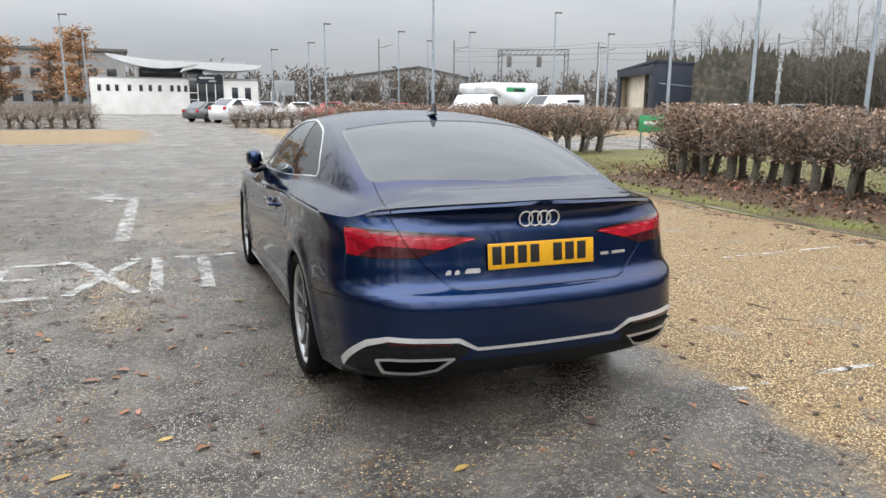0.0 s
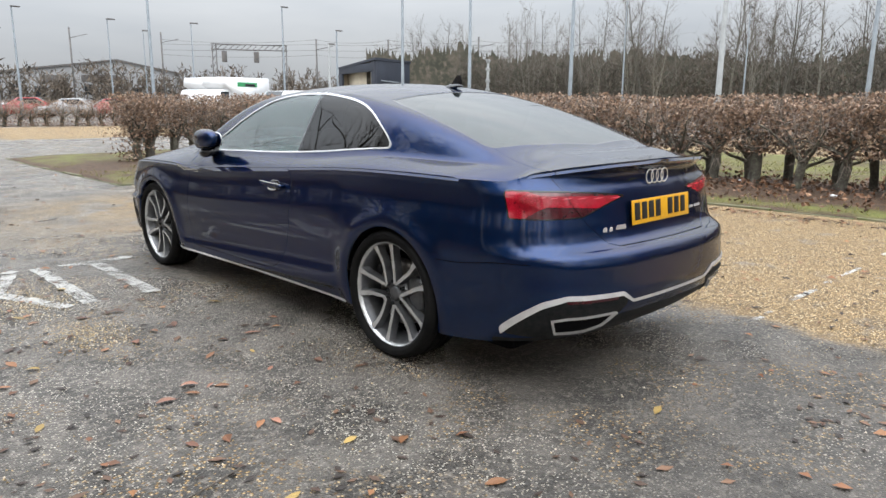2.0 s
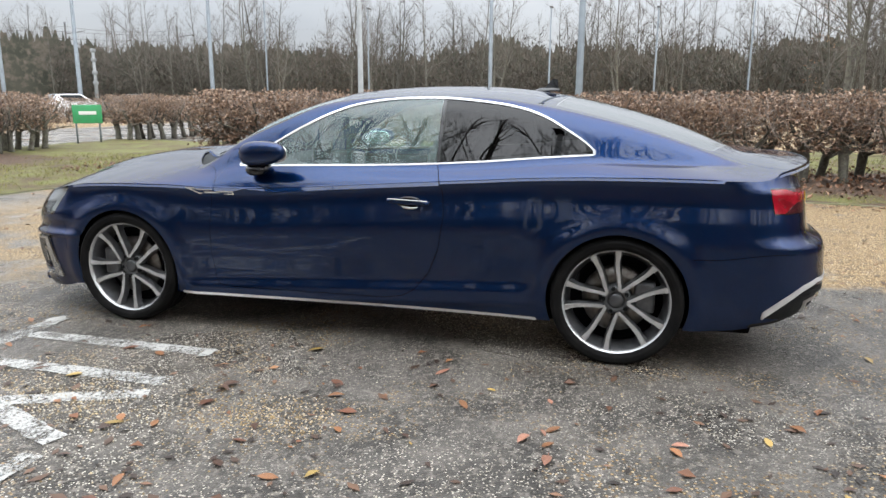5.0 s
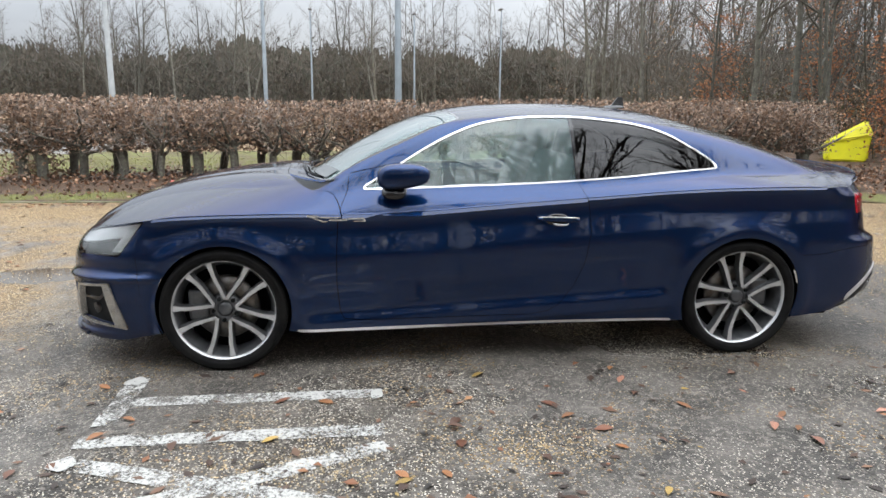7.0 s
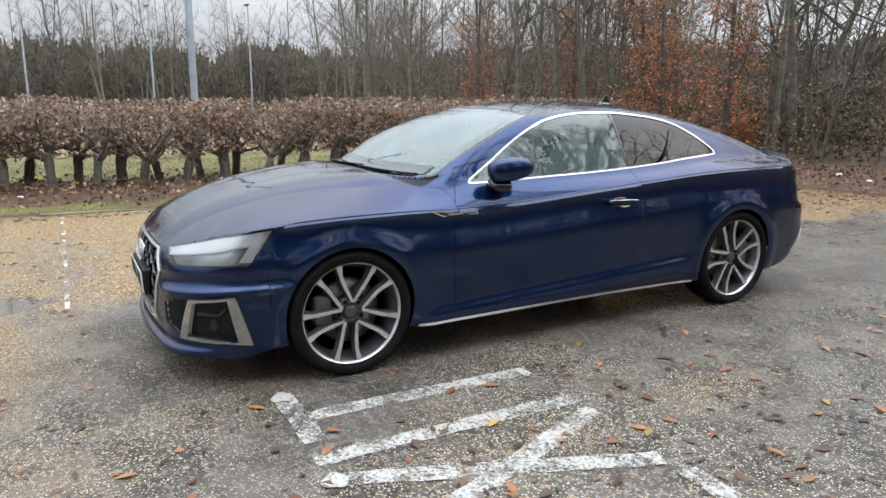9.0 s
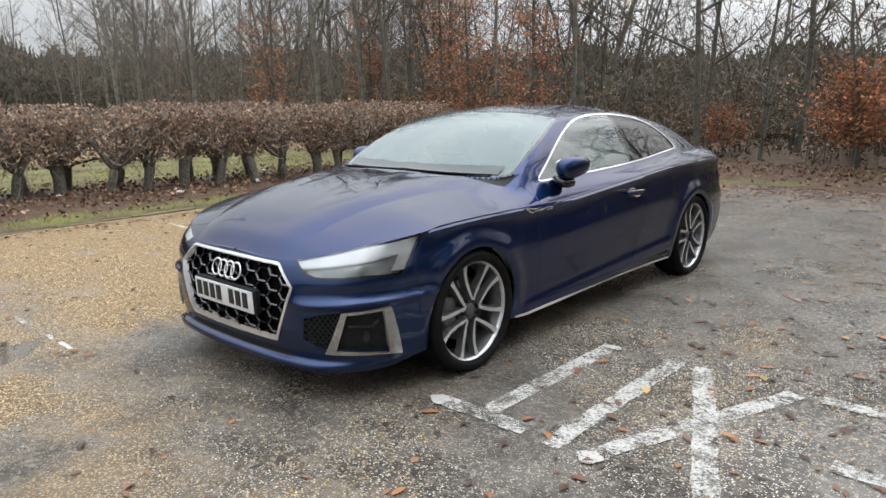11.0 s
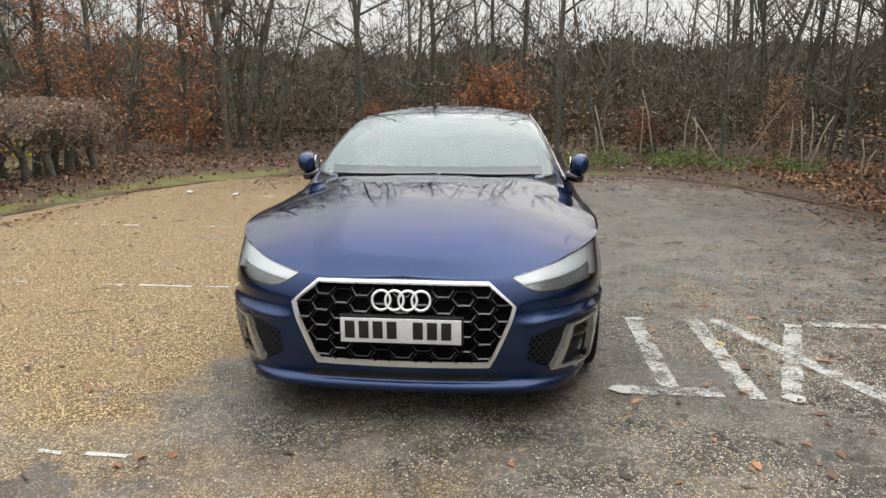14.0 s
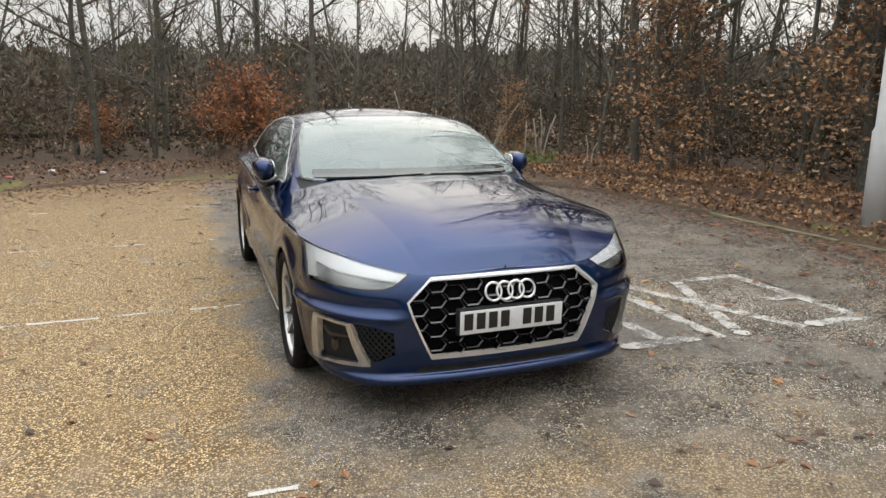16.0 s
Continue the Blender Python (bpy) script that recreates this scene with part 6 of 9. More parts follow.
arrow = tagged(empty("road_arrow"), "worn white painted turn arrow on the tarmac", "road marking")
stroke("shaft", (-2.01, 2.78), (-2.01, 6.25), 0.15, MAT_MARK, arrow)
stroke("bend", (-2.01, 6.22), (-2.30, 6.45), 0.22, MAT_MARK, arrow, 0.0055)
part("arrow_head", mesh_from("arrow_head", [(-2.28, 5.9, 0.004), (-2.62, 6.55, 0.004), (-2.30, 7.05, 0.004)], [(0, 2, 1)], False, [MAT_MARK]), None, arrow)
lane = tagged(empty("lane_marking"), "faint worn white lane lines on the tarmac", "road marking")
for a, b, w in (((-3.2, 13.0), (-2.1, 7.5), 0.14), ((-1.3, 11.9), (-0.5, 7.6), 0.14), ((-5.0, 13.75), (1.0, 13.75), 0.10), ((-5.0, 7.3), (0.6, 7.3), 0.05), ((-3.6, 13.2), (-2.6, 12.2), 0.12)):
    stroke("lane_line", a, b, w, MAT_MARK_FAINT, lane)
bays = tagged(empty("bay_lines"), "broken white parking bay lines half under gravel", "road marking")
rb = random.Random(4)
for y0, share in ((2.65, 0.8), (0.115, 0.85), (-2.385, 0.5), (-4.87, 0.3)):
    x = 1.06
    while x < 5.4:
        ln = rb.choice([0.10, 0.18, 0.28, 0.42])
        if rb.random() < share or x < 1.1:
            stroke("bay_dash", (x, y0 + rb.uniform(-0.012, 0.012)), (min(x + ln, 5.45), y0 + rb.uniform(-0.012, 0.012)), rb.uniform(0.028, 0.044), MAT_MARK_FRESH if rb.random() < 0.2 else MAT_MARK, bays)
        x += ln + rb.choice([0.03, 0.05, 0.10, 0.22])

# ---- plants ----
MAT_BARK = material("grey_brown_bark", (0.118, 0.106, 0.089), 0.9, second=(0.051, 0.045, 0.039), scale=5, bump=0.6, bump_scale=40, per_object=0.3, fine=(0.171, 0.178, 0.132), fine_scale=30)
MAT_TWIG = material("bare_twigs", (0.145, 0.123, 0.101), 0.85, second=(0.076, 0.064, 0.055), scale=3, per_object=0.25)
MAT_HEDGE_TWIG = material("hedge_twigs", (0.36, 0.31, 0.27), 0.85, second=(0.13, 0.105, 0.085), scale=5, per_object=0.2)
MAT_BEECH = island_material("russet_beech_leaves", [(0.138, 0.052, 0.028), (0.310, 0.121, 0.052), (0.425, 0.178, 0.075), (0.529, 0.253, 0.127)], 0.65, translucent=0.25)
MAT_BRONZE = island_material("yellow_brown_leaves", [(0.16, 0.080, 0.040), (0.34, 0.175, 0.080), (0.48, 0.275, 0.140), (0.58, 0.41, 0.25)], 0.65, translucent=0.25)
MAT_HEDGE_LEAF = island_material("dry_hedge_leaves", [(0.085, 0.056, 0.042), (0.18, 0.117, 0.082), (0.30, 0.195, 0.132), (0.50, 0.37, 0.27)], 0.7, translucent=0.2)
MAT_GREEN = island_material("dull_green_leaves", [(0.022, 0.034, 0.014), (0.045, 0.060, 0.022), (0.075, 0.085, 0.035)], 0.6, translucent=0.2)
MAT_BRAMBLE = island_material("bramble_leaves", [(0.06, 0.10, 0.02), (0.13, 0.19, 0.04), (0.20, 0.24, 0.07)], 0.55, translucent=0.25)
MAT_YELLOW_LEAF = island_material("yellow_leaves", [(0.55, 0.42, 0.03), (0.72, 0.60, 0.06), (0.45, 0.38, 0.05)], 0.6, translucent=0.3)
MAT_SPRAY = island_material("fine_bare_sprays", [(0.058, 0.049, 0.040), (0.110, 0.091, 0.073), (0.183, 0.146, 0.113)], 0.85)
MAT_SPRAY_DARK = island_material("dark_bare_sprays", [(0.045, 0.040, 0.030), (0.080, 0.068, 0.052), (0.120, 0.090, 0.062), (0.068, 0.078, 0.042)], 0.85)
MAT_STICK = material("bleached_cut_stems", (0.42, 0.37, 0.29), 0.8, second=(0.26, 0.22, 0.16), scale=9, bump=0.3, bump_scale=60, per_object=0.15)
MAT_GRASS = island_material("short_grass", [(0.10, 0.105, 0.028), (0.20, 0.195, 0.05), (0.30, 0.27, 0.10)], 0.7, translucent=0.3)


class Grower:
    """Collects tapered tubes and leaves for one plant."""

    def __init__(self, seed):
        self.rng = random.Random(seed)
        self.wood, self.twig, self.leaf = ([], []), ([], []), ([], [])

    def limb(self, pts, r0, r1, sides, fine=False):
        n = len(pts)
        tube(pts, [r0 + (r1 - r0) * i / (n - 1) for i in range(n)], sides, False, *(self.twig if fine else self.wood))

    def way(self, start, direction, length, steps, wander, lift=0.0):
        p, d, out = Vector(start), Vector(direction).normalized(), [Vector(start)]
        for _ in range(steps):
            d = (d + Vector((self.rng.gauss(0, wander), self.rng.gauss(0, wander), self.rng.gauss(0, wander) + lift))).normalized()
            p = p + d * (length / steps)
            out.append(p.copy())
        return out

    def leaf_at(self, p, size, ratio=0.33, upright=0.0):
        rg = self.rng
        a = Vector((rg.gauss(0, 1), rg.gauss(0, 1), rg.gauss(upright, 0.6))).normalized() * size * rg.uniform(0.6, 1.2)
        b = a.cross(Vector((rg.gauss(0, 1), rg.gauss(0, 1), rg.gauss(0, 1)))).normalized() * a.length * ratio
        up = a.cross(b).normalized() * a.length * 0.16
        v, f = self.leaf
        k = len(v)
        v += [tuple(p), tuple(p + a * 0.5 + b + up), tuple(p + a), tuple(p + a * 0.5 - b + up)]
        f += [(k, k + 1, k + 2), (k, k + 2, k + 3)]

    def spray(self, p, d, length, w):
        """A thin twig as a folded sliver."""
        d = d.normalized() * length
        b = d.cross(Vector((self.rng.gauss(0, 1), self.rng.gauss(0, 1), self.rng.gauss(0, 1)))).normalized()
        m = p + d * 0.5 + b * length * self.rng.gauss(0, 0.06)
        v, f = self.twig
        k = len(v)
        v += [tuple(p - b * w), tuple(p + b * w), tuple(m + b * w * 0.8), tuple(m - b * w * 0.8), tuple(p + d)]
        f += [(k, k + 1, k + 2, k + 3), (k + 3, k + 2, k + 4)]

    def finish(self, name, label, category, leaf_mat=None, twig_mat=None, at=None, group=""):
        root = tagged(empty(name, at or Matrix()), label, category, group)
        if self.wood[0]:
            part("trunk", mesh_from("trunk", *self.wood, True, [MAT_BARK]), None, root)
        if self.twig[0]:
            part("crown", mesh_from("crown", *self.twig, False, [twig_mat or MAT_TWIG]), None, root)
        if self.leaf[0]:
            part("foliage", mesh_from("foliage", *self.leaf, False, [leaf_mat or MAT_BEECH]), None, root)
        return root


def bare_tree(seed, height, r, crown=0.35, limbs=14, leafy=0, leaf_zone=(0.1, 0.6), leaf_size=0.07, spread=0.36, fork=1):
    g = Grower(seed)
    rg = g.rng
    for k in range(fork):
        a0 = rg.uniform(0, 6.28)
        lean = 0.05 if fork == 1 else 0.14
        trunk = g.way((0.10 * k * math.cos(a0), 0.10 * k * math.sin(a0), -0.1), (lean * math.cos(a0), lean * math.sin(a0), 1), height * rg.uniform(0.9, 1.05), 9, 0.05, 0.03)
        g.limb(trunk, r * (1 if k == 0 else 0.75), r * 0.13, 8)
        for i in range(limbs):
            t = crown + (0.97 - crown) * (i + rg.random()) / limbs
            j = min(int(t * 9), 8)
            p = trunk[j].lerp(trunk[j + 1], t * 9 - j)
            an = rg.uniform(0, 6.28)
            ln = height * spread * (1.05 - 0.75 * t) * rg.uniform(0.6, 1.2)
            rr = r * (1 - t) * 0.42 + 0.008
            b = g.way(p, (math.cos(an), math.sin(an), rg.uniform(0.5, 1.3)), ln, 5, 0.14, 0.06)
            g.limb(b, rr, rr * 0.25, 5, rr < 0.02)
            for q in range(1, 6):
                for _ in range(2):
                    an2 = rg.uniform(0, 6.28)
                    d2 = (b[q] - b[q - 1]).normalized() + 0.9 * Vector((math.cos(an2), math.sin(an2), rg.uniform(-0.1, 0.8)))
                    l2 = ln * rg.uniform(0.22, 0.5)
                    c = g.way(b[q], d2, l2, 2, 0.2, 0.05)
                    g.spray(c[0], c[1] - c[0], l2 * 0.55, rr * 0.30 + 0.003)
                    g.spray(c[1], c[2] - c[1], l2 * 0.55, rr * 0.20 + 0.003)
                    for w in (0, 1, 2, 2):
                        d3 = (c[max(1, w)] - c[max(1, w) - 1]).normalized() + Vector((rg.gauss(0, 0.6), rg.gauss(0, 0.6), rg.gauss(0.2, 0.5)))
                        g.spray(c[w] if w else c[0].lerp(c[1], 0.5), d3, l2 * rg.uniform(0.35, 0.75), 0.0042)
    if leafy:
        # the leaves hang on thin low shoots round the trunk
        shoots = max(20, leafy // 22)
        for _ in range(shoots):
            t = rg.uniform(*leaf_zone)
            an = rg.uniform(0, 6.28)
            base = Vector((0, 0, max(0.2, height * t - 0.4)))
            ln = height * spread * rg.uniform(0.35, 1.0) * (1.0 - 0.4 * abs(t - 0.35))
            s = g.way(base, (math.cos(an), math.sin(an), rg.uniform(0.0, 0.7)), ln, 5, 0.16, -0.02)
            g.limb(s, 0.010, 0.002, 3, True)
            for _ in range(leafy // shoots):
                q = rg.uniform(1.2, 5)
                j = min(int(q), 4)
                p = s[j].lerp(s[j + 1], q - j) + Vector((rg.gauss(0, 0.10), rg.gauss(0, 0.10), rg.gauss(-0.02, 0.09)))
                g.leaf_at(p, leaf_size)
    return g


def hedge_plant(seed, leaves=330, low_skirt=False, height=1.29):
    """A clipped beech: a short thick stump, crooked limbs, a flat-topped crown of cut twigs and dry leaves."""
    g = Grower(seed)
    rg = g.rng
    hs = rg.uniform(0.42, 0.62)
    stump = g.way((0, 0, -0.05), (rg.gauss(0, 0.06), rg.gauss(0, 0.06), 1), hs, 4, 0.06)
    r0 = rg.uniform(0.056, 0.086)
    tube(stump, [r0 * 1.25, r0, r0 * 0.95, r0 * 1.05, r0 * 0.8], 8, True, *g.wood)
    ends = []
    for i in range(6):
        an = 6.28 * i / 6 + rg.uniform(-0.5, 0.5)
        b = g.way(stump[rg.choice([3, 4])], (math.cos(an) * 0.8, math.sin(an) * 0.9, rg.uniform(0.5, 1.6)), rg.uniform(0.45, 0.85), 5, 0.22, 0.05)
        g.limb(b, r0 * 0.5, 0.010, 6)
        for q in range(1, 6):
            for _ in range(3):
                d = Vector((rg.gauss(0, 0.9), rg.gauss(0, 0.9), rg.gauss(0.35, 0.7)))
                c = g.way(b[q], d, rg.uniform(0.15, 0.42), 2, 0.25, 0.02)
                c = [Vector((max(-0.36, min(0.36, p.x)), p.y, min(p.z, height + rg.uniform(-0.03, 0.05)))) for p in c]
                g.limb(c, 0.006, 0.0025, 3, True)
                ends += c[1:]
    for _ in range(80):
        x, y = rg.uniform(-0.36, 0.36), rg.uniform(-0.34, 0.34)
        z = rg.uniform(0.6, height - 0.15)
        c = g.way((x, y, z), (rg.gauss(0, 0.5), rg.gauss(0, 0.5), 1), rg.uniform(0.18, 0.45), 2, 0.2)
        c = [Vector((p.x, p.y, min(p.z, height + rg.uniform(-0.03, 0.07)))) for p in c]
        g.limb(c, 0.0048, 0.0028, 3, True)
        ends += c
    clumps = [Vector((rg.uniform(-0.36, 0.36), rg.uniform(-0.34, 0.34), rg.uniform(0.55, height))) for _ in range(26)]
    for _ in range(leaves):
        q = rg.random()
        if q < 0.35:
            p = rg.choice(ends) + Vector((rg.gauss(0, 0.05), rg.gauss(0, 0.05), rg.gauss(0, 0.05)))
        elif q < 0.75:
            p = rg.choice(clumps) + Vector((rg.gauss(0, 0.09), rg.gauss(0, 0.09), rg.gauss(0, 0.09)))
        else:
            p = Vector((rg.uniform(-0.40, 0.40), rg.uniform(-0.34, 0.34), height - abs(rg.gauss(0, 0.42))))
        p.z = max(0.50, min(p.z, height + 0.02))
        p.x = max(-0.42, min(0.42, p.x))
        g.leaf_at(p, 0.066)
    if low_skirt:
        for _ in range(420):
            g.leaf_at(Vector((rg.gauss(0, 0.24), rg.gauss(0, 0.24), abs(rg.gauss(0.1, 0.3)))), 0.066)
    return g


# hedges
HEDGE_LABEL = "clipped beech hedge plant with dry brown leaves on a short stump"
hedge_models = [hedge_plant(20 + k, (860, 600, 1150, 720, 520, 980)[k]).finish("hedge_plant", HEDGE_LABEL, "hedge", MAT_HEDGE_LEAF, MAT_HEDGE_TWIG, group="beech hedge") for k in range(6)]
hedge_spots = []
rh = random.Random(11)
y = 5.75
while y > -7.1:
    bend = 7.46 - 0.38 * float(step(1.0, -6.0, np.array(y)))
    hedge_spots.append((bend + rh.uniform(-0.06, 0.06), y, 0))
    hedge_spots.append((bend + 0.52 + rh.uniform(-0.08, 0.08), y - 0.31 + rh.uniform(-0.06, 0.06), 0))
    y -= rh.uniform(0.56, 0.68)
x = 2.7
while x < 17.8:
    if 10.6 < x < 13.7:
        x = 13.7
    yy = min(10.6 + (x - 2.7) * 0.25, 12.9)
    hedge_spots.append((x, yy + rh.uniform(-0.08, 0.08), 90))
    hedge_spots.append((x + 0.27, yy + 0.55 + rh.uniform(-0.08, 0.08), 90))
    x += rh.uniform(0.52, 0.62)
used = set()


def set_out(models, i, m):
    """The first use moves the model itself, later ones copy it."""
    if (models[i].name) not in used:
        used.add(models[i].name)
        models[i].matrix_basis = m
        return models[i]
    return copy_thing(models[i], m)


for k, (x, y, rot) in enumerate(hedge_spots):
    m = pose(x, y, 0.09 if y < 6.5 else 0.07, 0, 0, rot + rh.choice([0, 180]) + rh.uniform(-12, 12)) @ Matrix.Diagonal((1, 1, rh.uniform(0.97, 1.03), 1))
    set_out(hedge_models, rh.randrange(6), m)
corner = hedge_plant(90, 1300, True).finish("hedge_plant", "bushy beech hedge plant leafy down to the ground", "hedge", MAT_HEDGE_LEAF, MAT_HEDGE_TWIG, pose(7.50, 6.05, 0.12), "beech hedge")
copy_thing(corner, pose(8.05, 6.0, 0.12, 0, 0, 80))
copy_thing(corner, pose(2.45, 10.55, 0.06, 0, 0, 150))

# woods south and west of the car park
TREE_LABEL = "tall bare woodland tree with grey-brown bark"
tree_models = [bare_tree(40, 9.5, 0.068, 0.22, 15), bare_tree(41, 11.5, 0.095, 0.28, 17), bare_tree(42, 8.0, 0.042, 0.18, 13, spread=0.28), bare_tree(43, 10.5, 0.06, 0.22, 9, fork=3), bare_tree(44, 7.0, 0.034, 0.15, 13, spread=0.3), bare_tree(45, 12.5, 0.15, 0.3, 16, fork=2), bare_tree(46, 8.5, 0.040, 0.15, 9, 260, (0.15, 0.7), 0.07, 0.3, fork=2)]
tree_models = [g.finish("tree", TREE_LABEL, "tree", MAT_BRONZE, group="bare woodland trees") for g in tree_models]
rw = random.Random(5)
spots = []
for _ in range(9000):
    if len(spots) > 165:
        break
    if rw.random() < 0.62:
        x, y = rw.uniform(-13, 34), -10.4 - 18 * rw.random() ** 1.5
    else:
        x, y = -6.9 - 11 * rw.random() ** 1.4, rw.uniform(-13, 19)
    if lot_gap(np.array([x]), np.array([y]))[0] < (2.2 if y < -8 else 1.8):
        continue
    near = 0.75 if (y > -16 and x > -12) else 1.3
    if all((x - a) ** 2 + (y - b) ** 2 > near * near for a, b in spots):
        spots.append((x, y))
for x, y in spots:
    m = pose(x, y, 0.05, rw.uniform(-3, 3), rw.uniform(-3, 3), rw.uniform(0, 360)) @ Matrix.Diagonal((*(rw.uniform(0.85, 1.15),) * 3, 1))
    set_out(tree_models, rw.choice([0, 0, 1, 2, 2, 3, 4, 4, 6, 6] + ([5] if y < -12 or x < -9 else [])), m)
for _ in range(30):
    x = rw.uniform(13, 50)
    y = -7.5 - 0.10 * x - 17 * rw.random() ** 1.2
    k = rw.uniform(0.8, 1.1)
    set_out(tree_models, rw.choice([0, 1, 1, 3, 5, 6]), pose(x, y, 0.05, rw.uniform(-3, 3), rw.uniform(-3, 3), rw.uniform(0, 360)) @ Matrix.Diagonal((k, k, k, 1)))
for x, y, i in ((6.4, -12.2, 5), (-8.4, -3.6, 5), (-8.9, 0.9, 5), (13.0, -14.5, 5), (-9.5, 5.0, 5), (-7.6, -5.6, 1), (-7.9, -2.0, 5), (-7.5, -0.7, 3), (-8.0, 1.8, 5), (-7.7, 3.4, 1), (-8.2, 4.6, 5), (-7.6, 6.2, 3), (-8.3, 8.0, 5), (-7.8, 9.8, 1)):
    set_out(tree_models, i, pose(x, y, 0.05, 0, 0, rw.uniform(0, 360)))

# broad old trees whose limbs reach over the car park
oak = bare_tree(80, 12.5, 0.25, 0.22, 50, spread=0.58).finish("tree", "broad bare tree with wide limbs over the car park", "tree", group="bare woodland trees", at=pose(-8.6, -1.4, 0.05))
copy_thing(oak, pose(-8.9, 3.3, 0.05, 0, 0, 130))
copy_thing(oak, pose(-8.3, 8.0, 0.05, 0, 0, 250))
copy_thing(oak, pose(-8.4, -6.5, 0.05, 0, 0, 40))

# beeches that keep their leaves
beech = [
    bare_tree(60, 3.2, 0.05, 0.25, 8, 2600, (0.28, 0.72), 0.085, 0.42).finish("beech_tree", "low beech bush full of russet leaves", "tree", MAT_BEECH, at=pose(-0.1, -11.0, 0.05)),
    bare_tree(61, 6.5, 0.08, 0.2, 12, 2600, (0.08, 0.75), 0.085, 0.24).finish("beech_tree", "young beech with russet leaves down to the ground", "tree", MAT_BEECH, at=pose(6.9, -10.4, 0.05)),
    bare_tree(62, 5.0, 0.07, 0.2, 12, 2800, (0.14, 0.85), 0.085, 0.30).finish("beech_tree", "beech with orange-brown leaves at the wood's edge", "tree", MAT_BRONZE, at=pose(-6.6, -5.2, 0.05)),
    bare_tree(63, 6.5, 0.10, 0.2, 12, 3200, (0.14, 0.80), 0.09, 0.30).finish("beech_tree", "large beech with yellow-brown leaves", "tree", MAT_BRONZE, at=pose(-7.3, -1.8, 0.05)),
]
for i, (x, y, s, rz) in enumerate(((9.2, -10.8, 0.9, 40), (11.5, -12.5, 1.1, 100), (3.0, -12.6, 0.6, 20), (-3.6, -12.0, 0.5, 70), (15.5, -13.0, 1.0, 10), (0.4, -13.0, 0.8, 200), (20.0, -12.0, 1.0, 60), (-8.3, 2.6, 1.0, 50), (-6.9, 5.6, 0.9, 90), (7.4, -11.6, 0.55, 130), (-5.6, -9.2, 0.45, 10))):
    copy_thing(beech[(1, 1, 0, 0, 1, 0, 1, 3, 2, 0, 2)[i]], pose(x, y, 0.05, 0, 0, rz) @ Matrix.Diagonal((s, s, s, 1)))


def thicket(name, label, n, area, seed, height, leaf_mat, leaf_n, leaf_size, stem_r=0.012, twig=True, ratio=0.33, fray=0.07):
    """A belt of thin stems and twigs that nobody could count, in one mesh."""
    g = Grower(seed)
    rg = g.rng
    for _ in range(n):
        x, y = area(rg)
        h = height * rg.uniform(0.45, 1.1)
        s = g.way((x, y, 0), (rg.gauss(0, 0.12), rg.gauss(0, 0.12), 1), h, 4, 0.10)
        g.limb(s, stem_r * rg.uniform(0.6, 1.8), stem_r * 0.25, 3, True)
        if twig:
            for q in range(1, 5):
                for _ in range(3):
                    g.spray(s[q], Vector((rg.gauss(0, 1), rg.gauss(0, 1), rg.uniform(0.1, 1.0))), h * rg.uniform(0.12, 0.30), stem_r * 0.4)
        for _ in range(leaf_n):
            q = rg.uniform(0.3, 4)
            j = min(int(q), 3)
            g.leaf_at(s[j].lerp(s[j + 1], q - j) + Vector((rg.gauss(0, h * fray), rg.gauss(0, h * fray), rg.gauss(0, h * 0.05))), leaf_size, ratio, 1.3 if ratio < 0.2 else 0.0)
    root = tagged(empty(name), label, "thicket", kind="stuff")
    part("stems", mesh_from("stems", *g.twig, False, [leaf_mat if ratio < 0.2 else MAT_TWIG]), None, root)
    if g.leaf[0]:
        part("leaves", mesh_from("leaves", *g.leaf, False, [leaf_mat]), None, root)
    return root


def band(x0, y0, x1, y1, depth):
    def pick(rg):
        t = rg.random()
        d = rg.uniform(0, depth)
        ln = math.hypot(x1 - x0, y1 - y0)
        return (x0 + (x1 - x0) * t + (y1 - y0) / ln * d, y0 + (y1 - y0) * t - (x1 - x0) / ln * d)
    return pick


thicket("south_thicket", "bare undergrowth of thin stems in the wood", 420, band(30, -10.6, -8, -10.6, -16), 7, 2.7, MAT_SPRAY, 30, 0.26, ratio=0.009, fray=0.10)
thicket("west_thicket", "bare undergrowth of thin stems beside the car park", 230, band(-7.2, -12, -7.2, 16, -9), 8, 2.6, MAT_SPRAY, 30, 0.26, ratio=0.009, fray=0.10)
thicket("wood_depth", "deep wood of bare stems and scrub", 1200, band(60, -21, -30, -21, -22), 12, 4.6, MAT_SPRAY_DARK, 96, 0.42, 0.012, ratio=0.0065, fray=0.10)
thicket("wood_depth_west", "deep wood of bare stems and scrub", 520, band(-14, -30, -14, 30, -12), 13, 4.6, MAT_SPRAY_DARK, 96, 0.42, 0.012, ratio=0.0065, fray=0.10)
MAT_SCRUB = island_material("dark_scrub_leaves", [(0.034, 0.030, 0.019), (0.078, 0.054, 0.033), (0.125, 0.080, 0.044), (0.050, 0.066, 0.026)], 0.8)
thicket("undergrowth", "dark low undergrowth between the trunks", 1150, band(34, -11.2, -9, -11.2, -12), 21, 1.9, MAT_SCRUB, 42, 0.16, 0.010, ratio=0.22, fray=0.16)
thicket("undergrowth_west", "dark low undergrowth between the trunks", 560, band(-7.4, -13, -7.4, 18, -8), 22, 1.9, MAT_SCRUB, 42, 0.16, 0.010, ratio=0.22, fray=0.16)
thicket("scrub_leaves", "brown-leaved scrub at the foot of the wood", 330, band(30, -10.6, -9, -10.6, -9), 14, 1.5, MAT_BRONZE, 34, 0.075, 0.008, fray=0.16)
